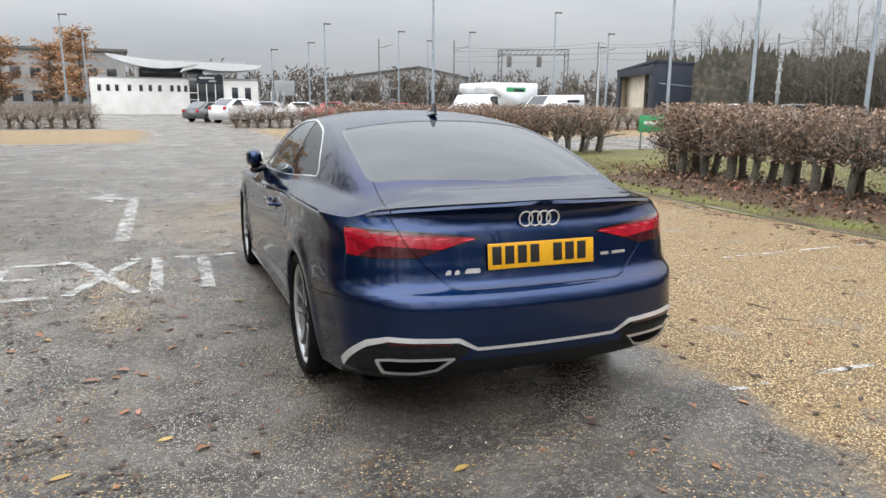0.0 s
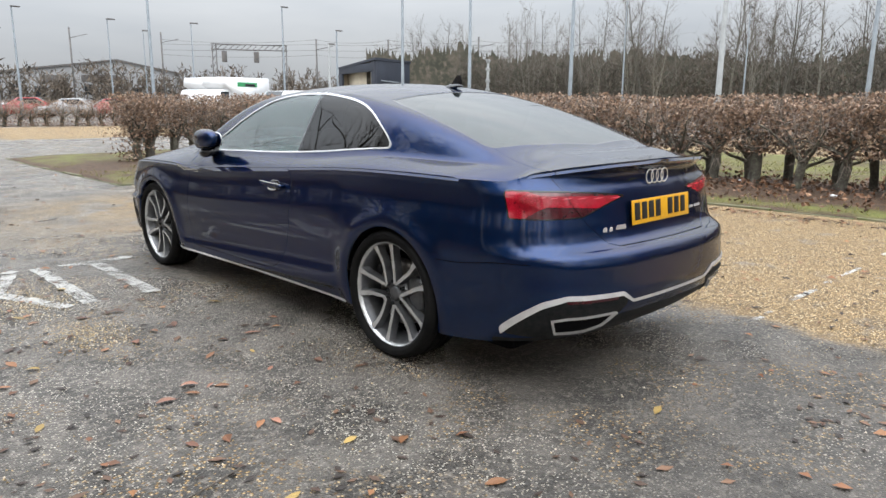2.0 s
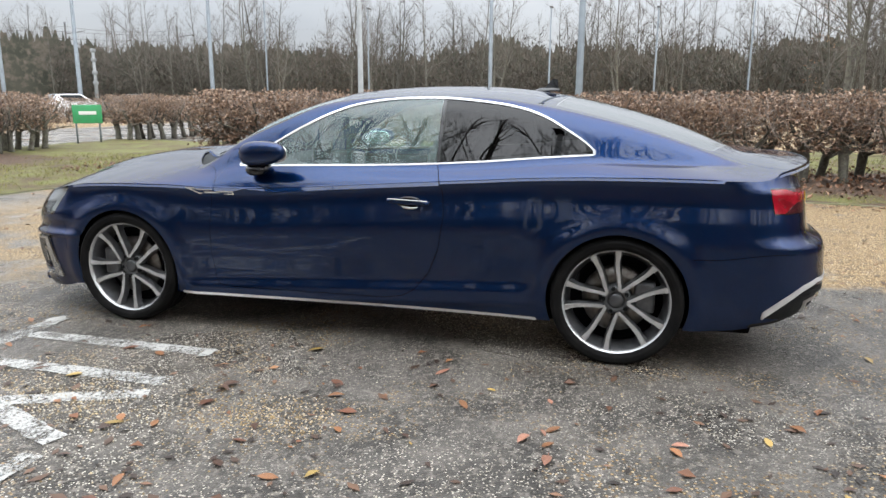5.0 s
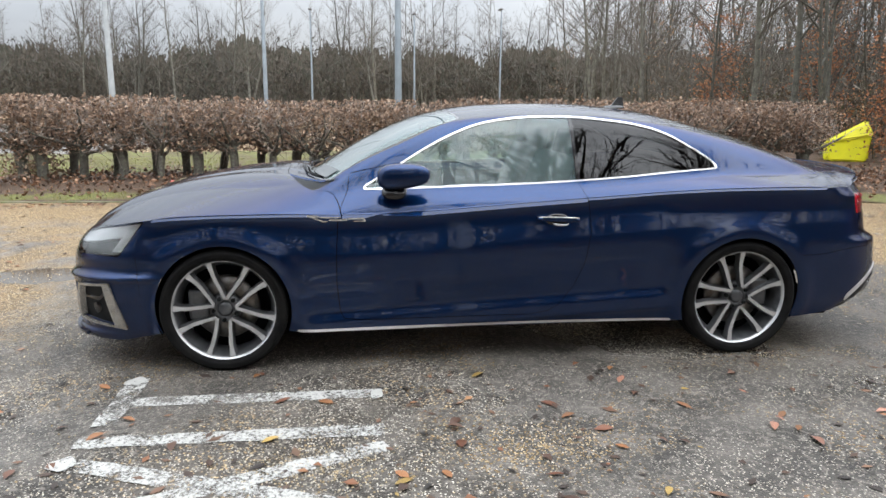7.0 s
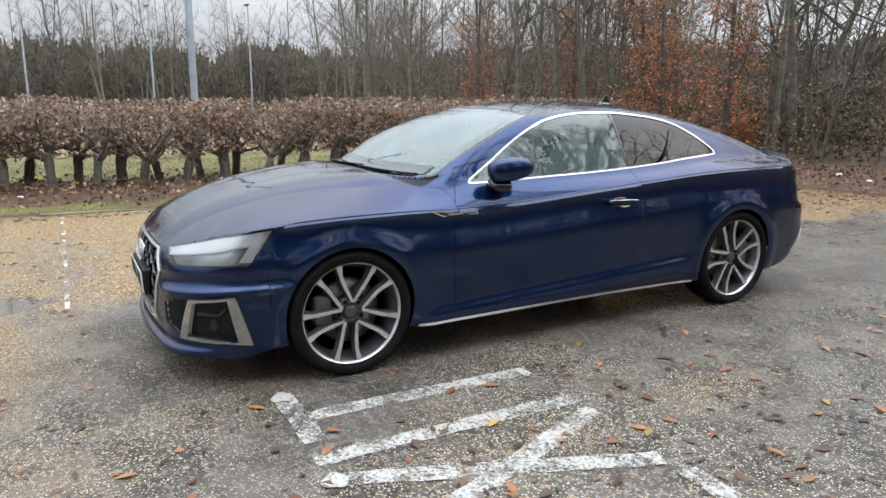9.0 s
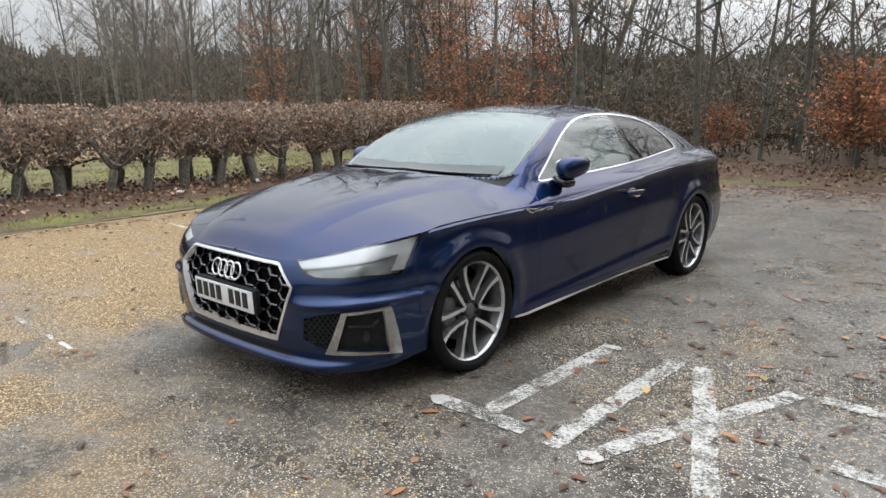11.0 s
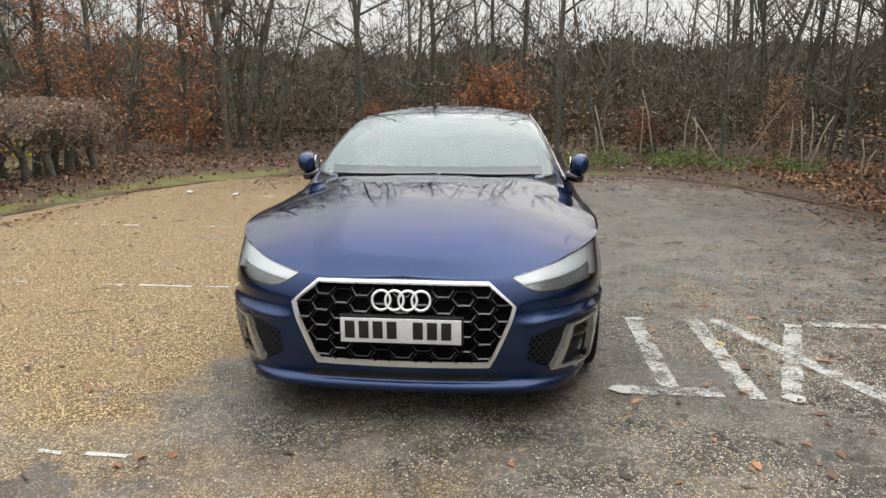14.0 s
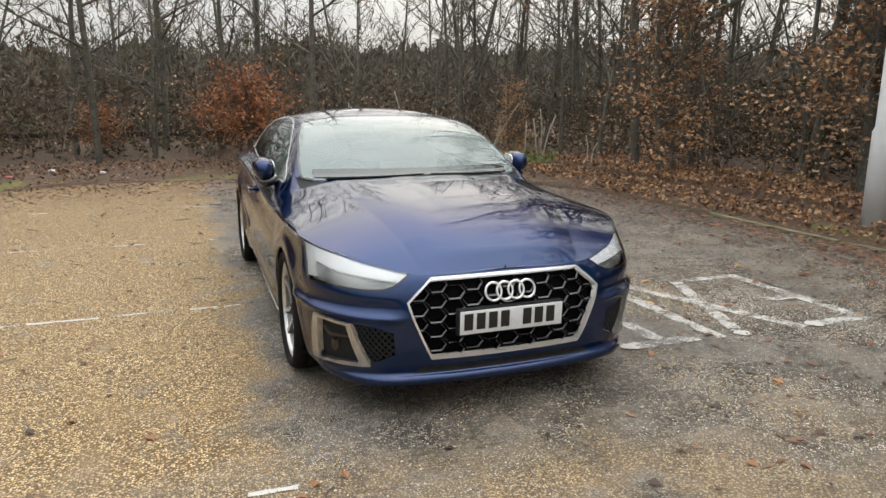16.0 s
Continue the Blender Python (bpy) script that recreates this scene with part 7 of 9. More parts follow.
thicket("scrub_leaves_west", "brown-leaved scrub at the foot of the wood", 170, band(-7.0, -10, -7.0, 12, -5), 15, 2.0, MAT_BRONZE, 40, 0.08, 0.008, fray=0.14)
MAT_FAR_SPRAY = island_material("far_bare_sprays", [(0.044, 0.038, 0.031), (0.069, 0.059, 0.047), (0.098, 0.079, 0.062), (0.048, 0.054, 0.034)], 0.9)
thicket("far_wood", "distant grey belt of bare winter trees", 1100, band(50, -48, 66, 80, 16), 9, 6.6, MAT_FAR_SPRAY, 110, 0.55, 0.018, ratio=0.016, fray=0.12)
thicket("far_wood_north", "distant low line of bare winter trees", 700, band(-110, 165, 190, 150, -20), 10, 9.0, MAT_SPRAY, 34, 1.6, 0.06, ratio=0.08)
for i in range(120):
    t = (i + rw.random()) / 120
    s = rw.uniform(0.75, 1.25)
    copy_thing(tree_models[rw.choice([0, 1, 3, 1, 2, 5])], pose(46 + 16 * t + rw.uniform(0, 18), -46 + 128 * t, 0, 0, 0, rw.uniform(0, 360)) @ Matrix.Diagonal((s, s, s, 1)))

# the woods go on beyond: a plain far belt of bare trees
MAT_BELT = material("far_bare_woods", (0.080, 0.074, 0.056), 0.95, second=(0.036, 0.040, 0.028), scale=0.35, detail=9, lo=0.30, hi=0.70, fine=(0.15, 0.125, 0.10), fine_scale=1.6)
rb = random.Random(77)
V, F = [], []
for i in range(2600):
    a = math.radians(52 - 268 * i / 2599)
    r = 92 + 10 * noise.noise((math.cos(a) * 3, math.sin(a) * 3, 1))
    top = 7.9 + 2.0 * noise.noise((math.cos(a) * 9, math.sin(a) * 9, 2)) + 1.3 * noise.noise((math.cos(a) * 45, math.sin(a) * 45, 4)) + rb.uniform(-0.7, 0.7)
    V += [(r * math.cos(a), r * math.sin(a), -0.5), (r * math.cos(a), r * math.sin(a), top)]
    if i:
        F.append((2 * i - 2, 2 * i, 2 * i + 1, 2 * i - 1))
tagged(part("backdrop", mesh_from("backdrop", V, F, False, [MAT_BELT]), None), "far brown belt of bare winter woods", "woods", kind="structure")

# a low timber rail in the wood
MAT_RAIL = material("dark_old_timber", (0.055, 0.043, 0.032), 0.85, second=(0.028, 0.023, 0.018), scale=8, bump=0.3, bump_scale=30)
rail = tagged(empty("knee_rail", pose(0, -14.4, 0.05)), "low dark timber knee rail between the trunks", "fence")
for k in range(8):
    part("post", box(0.11, 0.11, 0.62, 0.01, (-2.0 + 2.0 * k, 0, 0.20)), MAT_RAIL, rail)
part("rail", box(14.4, 0.09, 0.13, 0.012, (5.0, 0.0, 0.50)), MAT_RAIL, rail)

# brambles, cut stems, grass and fallen leaves on the verge
g = Grower(31)
for _ in range(2600):
    t = g.rng.random()
    x, y = -5.9 + 4.6 * t + g.rng.gauss(0, 0.35), -8.0 - 1.5 * math.sin(t * 2.6) + g.rng.gauss(0, 0.35)
    if lot_gap(np.array([x]), np.array([y]))[0] > 0.35 and noise.noise((x * 1.5, y * 1.5, 5)) > -0.15:
        g.leaf_at(Vector((x, y, 0.12 + abs(g.rng.gauss(0, 0.14)))), 0.075, 0.36)
tagged(part("brambles", mesh_from("brambles", *g.leaf, False, [MAT_BRAMBLE]), None), "low green bramble leaves at the wood's edge", "brambles", kind="stuff")
rs = random.Random(17)
for x, y, h, lean, way in ((-5.85, -8.35, 1.15, 24, 200), (-5.95, -8.45, 1.2, 2, 10), (-5.6, -8.6, 0.95, 4, 100), (-5.75, -8.2, 1.0, 8, 300), (-4.9, -9.2, 1.5, 30, 150), (-4.7, -9.4, 1.2, 34, 330), (-4.2, -9.7, 1.0, 3, 40), (-4.0, -9.9, 1.15, 5, 220), (-3.5, -10.1, 1.6, 14, 20), (-3.2, -10.3, 1.2, 4, 90), (-2.5, -9.9, 1.3, 20, 310), (-2.3, -10.2, 0.8, 10, 60), (-6.2, -7.0, 0.7, 3, 0), (-6.1, -6.8, 0.6, 16, 180), (-1.9, -9.9, 0.7, 22, 100)):
    v, f = tube([(0, 0, -0.05), (0.01, 0.01, h * 0.35), (-0.01, 0.02, h * 0.7), (0.015, -0.01, h)], [0.020, 0.017, 0.014, 0.010], 7)
    st = part("cut_stem", mesh_from("cut_stem", v, f, True, [MAT_STICK]), None)
    st.matrix_basis = pose(x, y, 0.05, 0, 0, way) @ pose(0, 0, 0, 0, lean, 0)
    tagged(st, "pale cut woody stem standing in leaf litter", "stem", "cut stems")


def scatter(n, seed, inside, z, make):
    g = Grower(seed)
    k = 0
    while k < n:
        x, y = inside(g.rng)
        if make(g, x, y):
            k += 1
    return g


def blade(g, x, y):
    d = lot_gap(np.array([x]), np.array([y]))[0]
    if d < 0.04 or grassy(np.array([x]), np.array([y]))[0] + 0.5 * noise.noise((x * 1.6, y * 1.6, 0)) < 0.42:
        return False
    h = g.rng.uniform(0.02, 0.055)
    a = g.rng.uniform(0, 6.28)
    z = 0.03 + 0.05 * float(step(0.05, 0.9, np.array([d]))[0]) + float(bank_rise(d, x, y))
    v, f = g.leaf
    k = len(v)
    c, s = math.cos(a) * 0.006, math.sin(a) * 0.006
    v += [(x - c, y - s, z), (x + c, y + s, z), (x + g.rng.gauss(0, 0.02), y + g.rng.gauss(0, 0.02), z + h)]
    f += [(k, k + 1, k + 2)]
    return True


def east_box(rg):
    return (rg.uniform(5.3, 11.5), rg.uniform(-8.5, 9.0)) if rg.random() < 0.75 else (rg.uniform(0.8, 9), rg.uniform(6.4, 10.5))


gg = scatter(15000, 21, east_box, 0, blade)
tagged(part("grass", mesh_from("grass", *gg.leaf, False, [MAT_GRASS]), None), "short winter grass and moss on the verge", "grass", kind="stuff")


def litter_leaf(g, x, y):
    d = lot_gap(np.array([x]), np.array([y]))[0]
    if d < 0.1 or (g.rng.random() < grassy(np.array([x]), np.array([y]))[0]):
        return False
    g.leaf_at(Vector((x, y, 0.05 + 0.05 * min(1, d) + abs(g.rng.gauss(0, 0.02)) + (0.10 if x < -6 else float(bank_rise(d, x, y))))), 0.075, 0.36)
    return True


MAT_LITTER_LEAF = island_material("wet_leaf_litter", [(0.045, 0.026, 0.016), (0.11, 0.056, 0.031), (0.20, 0.098, 0.050), (0.34, 0.20, 0.12)], 0.55)
gl = scatter(17000, 22, lambda rg: rg.choice([(rg.uniform(5.4, 9.2), rg.uniform(-9, 8)), (rg.uniform(-7, 9), rg.uniform(-11.5, -6.2)), (rg.uniform(-7.5, -4.8), rg.uniform(-9, 5))]), 0, litter_leaf)
tagged(part("leaf_litter", mesh_from("leaf_litter", *gl.leaf, False, [MAT_LITTER_LEAF]), None), "wet brown fallen leaves covering the verge", "leaf litter", kind="stuff")

gw = scatter(5200, 24, lambda rg: (rg.uniform(-8.0, -4.95), rg.uniform(-8.5, 6)), 0, litter_leaf)
tagged(part("leaf_litter", mesh_from("leaf_litter", *gw.leaf, False, [MAT_BRONZE]), None), "orange-brown fallen leaves along the western verge", "leaf litter", kind="stuff")

# ---- beyond the hedges ----
MAT_WHITE_WALL = material("white_render", (0.74, 0.74, 0.72), 0.8, second=(0.62, 0.62, 0.60), scale=0.6, bump=0.05)
MAT_GREY_METAL = material("grey_cladding", (0.33, 0.34, 0.35), 0.55, 0.2, second=(0.26, 0.27, 0.28), scale=0.8)
MAT_BRICK_GREY = material("grey_office_cladding", (0.30, 0.29, 0.28), 0.8, second=(0.22, 0.22, 0.22), scale=0.5)
MAT_NAVY = material("dark_navy_cladding", (0.016, 0.021, 0.034), 0.6, second=(0.024, 0.030, 0.045), scale=0.7)
MAT_CREAM = material("cream_bay_lining", (0.70, 0.63, 0.50), 0.8, second=(0.58, 0.52, 0.41), scale=0.9)
MAT_DARKWIN = material("dark_window", (0.02, 0.024, 0.028), 0.12, coat=0.5)
MAT_POST = material("galvanised_post", (0.20, 0.23, 0.25), 0.6, 0.2, second=(0.15, 0.17, 0.19), scale=3)
MAT_POST_PALE = material("pale_painted_post", (0.60, 0.62, 0.63), 0.55, second=(0.50, 0.52, 0.53), scale=3)
MAT_POST_WHITE = material("white_post", (0.27, 0.28, 0.28), 0.6, second=(0.21, 0.22, 0.22), scale=3)
MAT_STEEL = material("weathered_steel", (0.10, 0.10, 0.105), 0.6, 0.5, second=(0.15, 0.14, 0.13), scale=3)
MAT_VAN = material("white_van_paint", (0.74, 0.75, 0.76), 0.3, coat=0.6, second=(0.68, 0.69, 0.70), scale=2)
MAT_SIGN_GREEN = material("green_sign_paint", (0.03, 0.30, 0.11), 0.5, second=(0.04, 0.24, 0.09), scale=6)
MAT_CANOPY = material("pale_metal_canopy", (0.66, 0.68, 0.69), 0.35, 0.3, second=(0.58, 0.60, 0.61), scale=0.7)


def slab(points, thick, z0, z1, mat, name, parent, label=""):
    """An upright wall along a plan line, with thickness."""
    (x0, y0), (x1, y1) = points
    d = Vector((x1 - x0, y1 - y0))
    m = pose((x0 + x1) / 2, (y0 + y1) / 2, (z0 + z1) / 2, 0, 0, math.degrees(math.atan2(d.y, d.x)))
    ob = part(name, box(d.length, thick, z1 - z0, min(0.02, thick / 5)), mat, parent, label)
    ob.matrix_basis = m
    return ob


# low white pavilion with a sweeping roof
pav = tagged(empty("office_building", pose(-0.1, 84, 0)), "low white rendered office with a sweeping pale metal roof", "building")
slab(((-9.0, 0), (1.2, 0)), 0.35, 0, 4.0, MAT_WHITE_WALL, "wall", pav)
slab(((5.2, 0), (9.0, 0)), 0.35, 0, 3.9, MAT_WHITE_WALL, "wall", pav)
slab(((-9.0, 0.2), (-9.0, 10)), 0.35, 0, 4.0, MAT_WHITE_WALL, "wall", pav)
slab(((9.0, 0.2), (9.0, 10)), 0.35, 0, 3.9, MAT_WHITE_WALL, "wall", pav)
slab(((-9.0, 10), (9.0, 10)), 0.35, 0, 4.0, MAT_WHITE_WALL, "wall", pav)
part("roof", box(18.2, 10.2, 0.3, 0.02, (0, 5, 4.02)), MAT_GREY_METAL, pav)
slab(((-4.0, 2.0), (3.0, 2.0)), 0.3, 4.1, 5.3, MAT_DARKWIN, "clerestory", pav, "dark clerestory glazing")
for x in (-8.2, -7.3, -6.4, -5.1, -3.9, -2.9, -1.9, -0.6, 0.15, 0.9):
    w = part("window", box(0.38, 0.06, 0.72, 0.01, (x, -0.18, 2.95)), MAT_DARKWIN, pav)
for x in (6.4, 7.9):
    part("window", box(0.7, 0.06, 1.7, 0.01, (x, -0.18, 2.3)), MAT_DARKWIN, pav)
ent = part("entrance", box(4.0, 0.2, 4.6, 0.02, (3.2, 0.1, 2.3)), MAT_DARKWIN, pav, "dark glazed entrance")
for k in range(5):
    part("mullion", box(0.09, 0.08, 4.6, 0.01, (1.25 + k * 0.98, -0.05, 2.3)), MAT_WHITE_WALL, ent)
for z in (0.9, 1.7, 2.5):
    part("transom", box(0.9, 0.08, 0.08, 0.01, (1.75, -0.05, z)), MAT_WHITE_WALL, ent)
part("name_board", box(2.9, 0.12, 0.95, 0.02, (3.6, -0.12, 4.05)), MAT_NAVY, ent, "dark name board with pale bars")
part("board_bar", box(1.7, 0.05, 0.24, 0.01, (3.3, -0.21, 4.2)), MAT_CANOPY, ent)
part("board_bar", box(0.8, 0.05, 0.14, 0.01, (3.9, -0.21, 3.85)), MAT_CANOPY, ent)
for cx in (-4.2, 0.9):
    part("column", tube_mesh("column", [(cx, 1.2, 4.0), (cx, 1.2, 5.6)], 0.28, 12, MAT_WHITE_WALL), None, pav)


def swoop(name, xs, zs, ts, y0, y1, mat, parent):
    V, F = [], []
    for x, z, t in zip(xs, zs, ts):
        for y in (y0, y1):
            V += [(x, y, z), (x, y, z - t)]
    for i in range(len(xs) - 1):
        a, b = i * 4, i * 4 + 4
        F += [(a, a + 2, b + 2, b), (a + 1, b + 1, b + 3, a + 3), (a, b, b + 1, a + 1), (a + 2, a + 3, b + 3, b + 2)]
    F += [(0, 1, 3, 2), (len(V) - 4, len(V) - 2, len(V) - 1, len(V) - 3)]
    return part(name, mesh_from(name, V, F, False, [mat]), None, parent)


xs = np.linspace(-7.2, 2.2, 24)
k = (xs + 7.2) / 9.4
swoop("roof_wing", xs, 6.65 - 0.75 * k - 0.2 * np.sin(k * 3.1), 0.15 + 0.75 * np.sin(np.clip(k, 0, 1) * math.pi) ** 0.7, -1.6, 7, MAT_CANOPY, pav)
xs = np.linspace(0.4, 9.4, 24)
k = (xs - 0.4) / 9.0
swoop("roof_wing", xs, 4.85 + 1.15 * np.clip(k * 5, 0, 1) ** 0.6 - 0.25 * k, 0.12 + 0.75 * np.sin(np.clip(k, 0, 1) * math.pi) ** 0.5, -1.4, 7, MAT_CANOPY, pav)
slab(((-5.5, 9.0), (9.0, 9.0)), 0.3, 5.6, 6.6, MAT_GREY_METAL, "upper_wall", pav)

# long grey offices and a warehouse further off
off = tagged(empty("office_block", pose(-22, 118, 0, 0, 0, 4)), "grey two-storey office block far off among trees", "building")
part("wall", box(30, 12, 9.0, 0.05, (0, 6, 4.5)), MAT_BRICK_GREY, off)
part("roof", box(31, 13, 0.5, 0.05, (0, 6, 9.2)), MAT_STEEL, off)
for k in range(11):
    for z in (2.2, 5.6):
        part("window", box(1.4, 0.12, 1.6, 0.02, (-13 + k * 2.6, -0.04, z)), MAT_DARKWIN, off)
ware = tagged(empty("warehouse", pose(56, 178, 0, 0, 0, -17)), "long pale grey warehouse with a low pitched roof", "building")
V = [(-20, 0, 0), (20, 0, 0), (20, 0, 8.2), (6, 0, 11.0), (-20, 0, 7.6), (-20, 30, 0), (20, 30, 0), (20, 30, 8.2), (6, 30, 11.0), (-20, 30, 7.6)]
part("wall", mesh_from("wall", V, [(0, 1, 2, 3, 4), (5, 9, 8, 7, 6), (1, 6, 7, 2), (5, 0, 4, 9)], False, [MAT_GREY_METAL]), None, ware)
part("roof", mesh_from("roof", [(-20.4, -0.6, 7.7), (6, -0.6, 11.2), (20.4, -0.6, 8.3), (-20.4, 30, 7.7), (6, 30, 11.2), (20.4, 30, 8.3), (-20.4, -0.6, 7.3), (6, -0.6, 10.8), (20.4, -0.6, 7.9)], [(0, 1, 4, 3), (1, 2, 5, 4), (0, 6, 7, 1), (1, 7, 8, 2)], False, [MAT_STEEL]), None, ware)
for k in range(7):
    part("window", box(2.2, 0.1, 2.4, 0.02, (-16 + k * 5.2, -0.05, 3.4 + (0.6 if k == 3 else 0))), MAT_DARKWIN, ware)
part("sign_panel", box(8, 0.15, 1.6, 0.02, (2, -0.1, 6.6)), MAT_STEEL, ware)
part("sign_panel", box(4, 0.15, 2.0, 0.02, (-8, -0.1, 6.2)), MAT_STEEL, ware)

# dark vehicle shed with an open cream bay
shed = tagged(empty("shed"), "dark navy clad vehicle shed with an open cream bay", "building")
M, L, R = Vector((51.0, 63.5)), Vector((55.2, 76.5)), Vector((68.0, 69.0))
B = L + (R - M)
slab((tuple(M), tuple(R)), 0.3, 0, 6.4, MAT_NAVY, "wall", shed)
slab((tuple(R), tuple(B)), 0.3, 0, 6.4, MAT_NAVY, "wall", shed)
slab((tuple(L), tuple(B)), 0.3, 0, 5.9, MAT_NAVY, "wall", shed)
u = (L - M).normalized()
slab((tuple(M), tuple(M + u * 1.2)), 0.3, 0, 6.2, MAT_NAVY, "bay_post", shed)
slab((tuple(L - u * 1.2), tuple(L)), 0.3, 0, 5.9, MAT_NAVY, "bay_post", shed)
slab((tuple(M), tuple(L)), 0.35, 5.0, 6.0, MAT_NAVY, "fascia", shed)
v = (R - M).normalized()
slab((tuple(M + v * 1.6), tuple(L + v * 1.6)), 0.2, 0, 5.9, MAT_CREAM, "bay_back", shed, "cream bay lining")
slab((tuple(L + v * 0.3 - u * 0.4), tuple(L + v * 1.6 - u * 0.4)), 0.1, 0, 5.8, MAT_CREAM, "bay_side", shed)
c = M + v * 1.45 + u * 4.0
part("bay_hatch", box(1.0, 0.2, 1.3, 0.02), MAT_DARKWIN, shed).matrix_basis = pose(c.x - v.x * 0.15, c.y - v.y * 0.15, 2.2, 0, 0, math.degrees(math.atan2(u.y, u.x)))
rf = mesh_from("roof", [(*(M - u * 0.3 - v * 0.3), 6.55), (*(R - u * 0.3 + v * 0.3), 6.45), (*(B + u * 0.3 + v * 0.3), 5.95), (*(L + u * 0.3 - v * 0.3), 5.95), (*(M - u * 0.3 - v * 0.3), 6.25), (*(R - u * 0.3 + v * 0.3), 6.15), (*(B + u * 0.3 + v * 0.3), 5.7), (*(L + u * 0.3 - v * 0.3), 5.7)],
               [(0, 1, 2, 3), (7, 6, 5, 4), (0, 4, 5, 1), (3, 7, 4, 0), (1, 5, 6, 2), (2, 6, 7, 3)], False, [MAT_NAVY])
part("roof", rf, None, shed)
pipe_a, pipe_b = M - u * 0.2 + v * 1.0, M - u * 0.2 + v * 12
part("wall_rail", tube_mesh("wall_rail", [(*pipe_a, 3.9), (*pipe_b, 3.5)], 0.08, 6, MAT_POST), None, shed)


# vehicles far off
def profile_body(name, pts, width, mat, parent, taper=0.0, z_taper=0.9):
    """A side outline drawn out across the width, drawn in above the waist."""
    V, F = [], []
    n = len(pts)
    for s in (-1, 1):
        for x, z in pts:
            w = width / 2 * (1 - (taper if z > z_taper else 0))
            V.append((x, s * w, z))
    F += [tuple(range(n)), tuple(reversed(range(n, 2 * n)))]
    for i in range(n):
        F.append((i, n + i, n + (i + 1) % n, (i + 1) % n))
    bm = bmesh.new()
    me = mesh_from(name, V, F)
    bm.from_mesh(me)
    bmesh.ops.recalc_face_normals(bm, faces=bm.faces)
    bmesh.ops.bevel(bm, geom=list(bm.edges), offset=0.05, segments=2, affect="EDGES")
    return part(name, bm, mat, parent)


FAR_WHEEL = lathe([(-0.10, 0.20), (-0.10, 0.30), (-0.07, 0.325), (0.07, 0.325), (0.10, 0.30), (0.105, 0.21), (0.06, 0.19), (0.075, 0.05), (0.08, 0.001)], 24, MAT_TYRE, "wheel")


def wheels(parent, xs, half):
    for x in xs:
        for s in (-1, 1):
            w = part("wheel", FAR_WHEEL, None, parent)
            w.matrix_basis = pose(x, s * half, 0.325, 0, 0, 90 * s)


def small_car(m, mat, label, tall=0.0):
    c = tagged(empty("parked_car", m), label, "car", "parked cars")
    profile_body("body", [(-2.1, 0.25), (2.1, 0.25), (2.15, 0.62), (1.95, 0.80 + tall), (0.95, 0.92 + tall), (0.2, 1.42 + tall), (-1.1, 1.45 + tall), (-1.85, 1.0 + tall), (-2.15, 0.85 + tall)], 1.75, mat, c, 0.14, 0.98 + tall)
    for s in (-1, 1):
        part("side_window", mesh_from("side_window", [(0.75, s * 0.80, 0.97 + tall), (0.15, s * 0.775, 1.36 + tall), (-1.05, s * 0.775, 1.38 + tall), (-1.6, s * 0.80, 1.0 + tall)], [(0, 1, 2, 3) if s < 0 else (3, 2, 1, 0)], False, [MAT_DARKWIN]), None, c)
    part("windscreen", mesh_from("windscreen", [(0.93, -0.68, 0.97 + tall), (0.93, 0.68, 0.97 + tall), (0.27, 0.60, 1.40 + tall), (0.27, -0.60, 1.40 + tall)], [(0, 1, 2, 3)], False, [MAT_DARKWIN]), None, c)
    part("rear_window", mesh_from("rear_window", [(-1.90, -0.62, 1.02 + tall), (-1.90, 0.62, 1.02 + tall), (-1.20, 0.58, 1.42 + tall), (-1.20, -0.58, 1.42 + tall)], [(3, 2, 1, 0)], False, [MAT_DARKWIN]), None, c)
    for s in (-1, 1):
        part("tail_lamp", box(0.06, 0.28, 0.22, 0.02, (-2.13, s * 0.66, 0.80 + tall)), MAT_RED, c)
        part("headlamp", box(0.10, 0.36, 0.14, 0.03, (2.02, s * 0.60, 0.68 + tall * 0.5)), MAT_WHITE_LENS, c)
    wheels(c, (-1.3, 1.32), 0.78)
    return c


CAR_MATS = [material("far_paint_" + n, c, 0.3, coat=0.6, second=tuple(q * 0.9 for q in c), scale=2) for n, c in (("white", (0.74, 0.75, 0.76)), ("silver", (0.38, 0.39, 0.40)), ("red", (0.32, 0.02, 0.02)), ("grey", (0.10, 0.105, 0.11)), ("black", (0.02, 0.02, 0.022)), ("blue", (0.04, 0.07, 0.16)))]
small_car(pose(3.3, 46.8, 0, 0, 0, 42), CAR_MATS[0], "white parked sport utility car near the far hedge", 0.22)
small_car(pose(1.7, 50.6, 0, 0, 0, 42), CAR_MATS[3], "dark grey parked car beside a white one")
for k, (x, y, mi, label) in enumerate(((14.5, 56, 1, "silver parked car behind the hedge"), (17.3, 55.5, 2, "red parked car behind the hedge"), (9.5, 60.5, 0, "white parked car behind the hedge"), (12.0, 58.5, 2, "red parked car behind the hedge"), (6.8, 61.5, 1, "silver parked car behind the hedge"), (33.5, 33.5, 0, "white parked car behind the hedge"), (36.6, 30.5, 3, "grey parked car behind the hedge"))):
    small_car(pose(x, y, 0, 0, 0, 150 + (k * 37) % 20), CAR_MATS[mi], label, 0.02 * k)


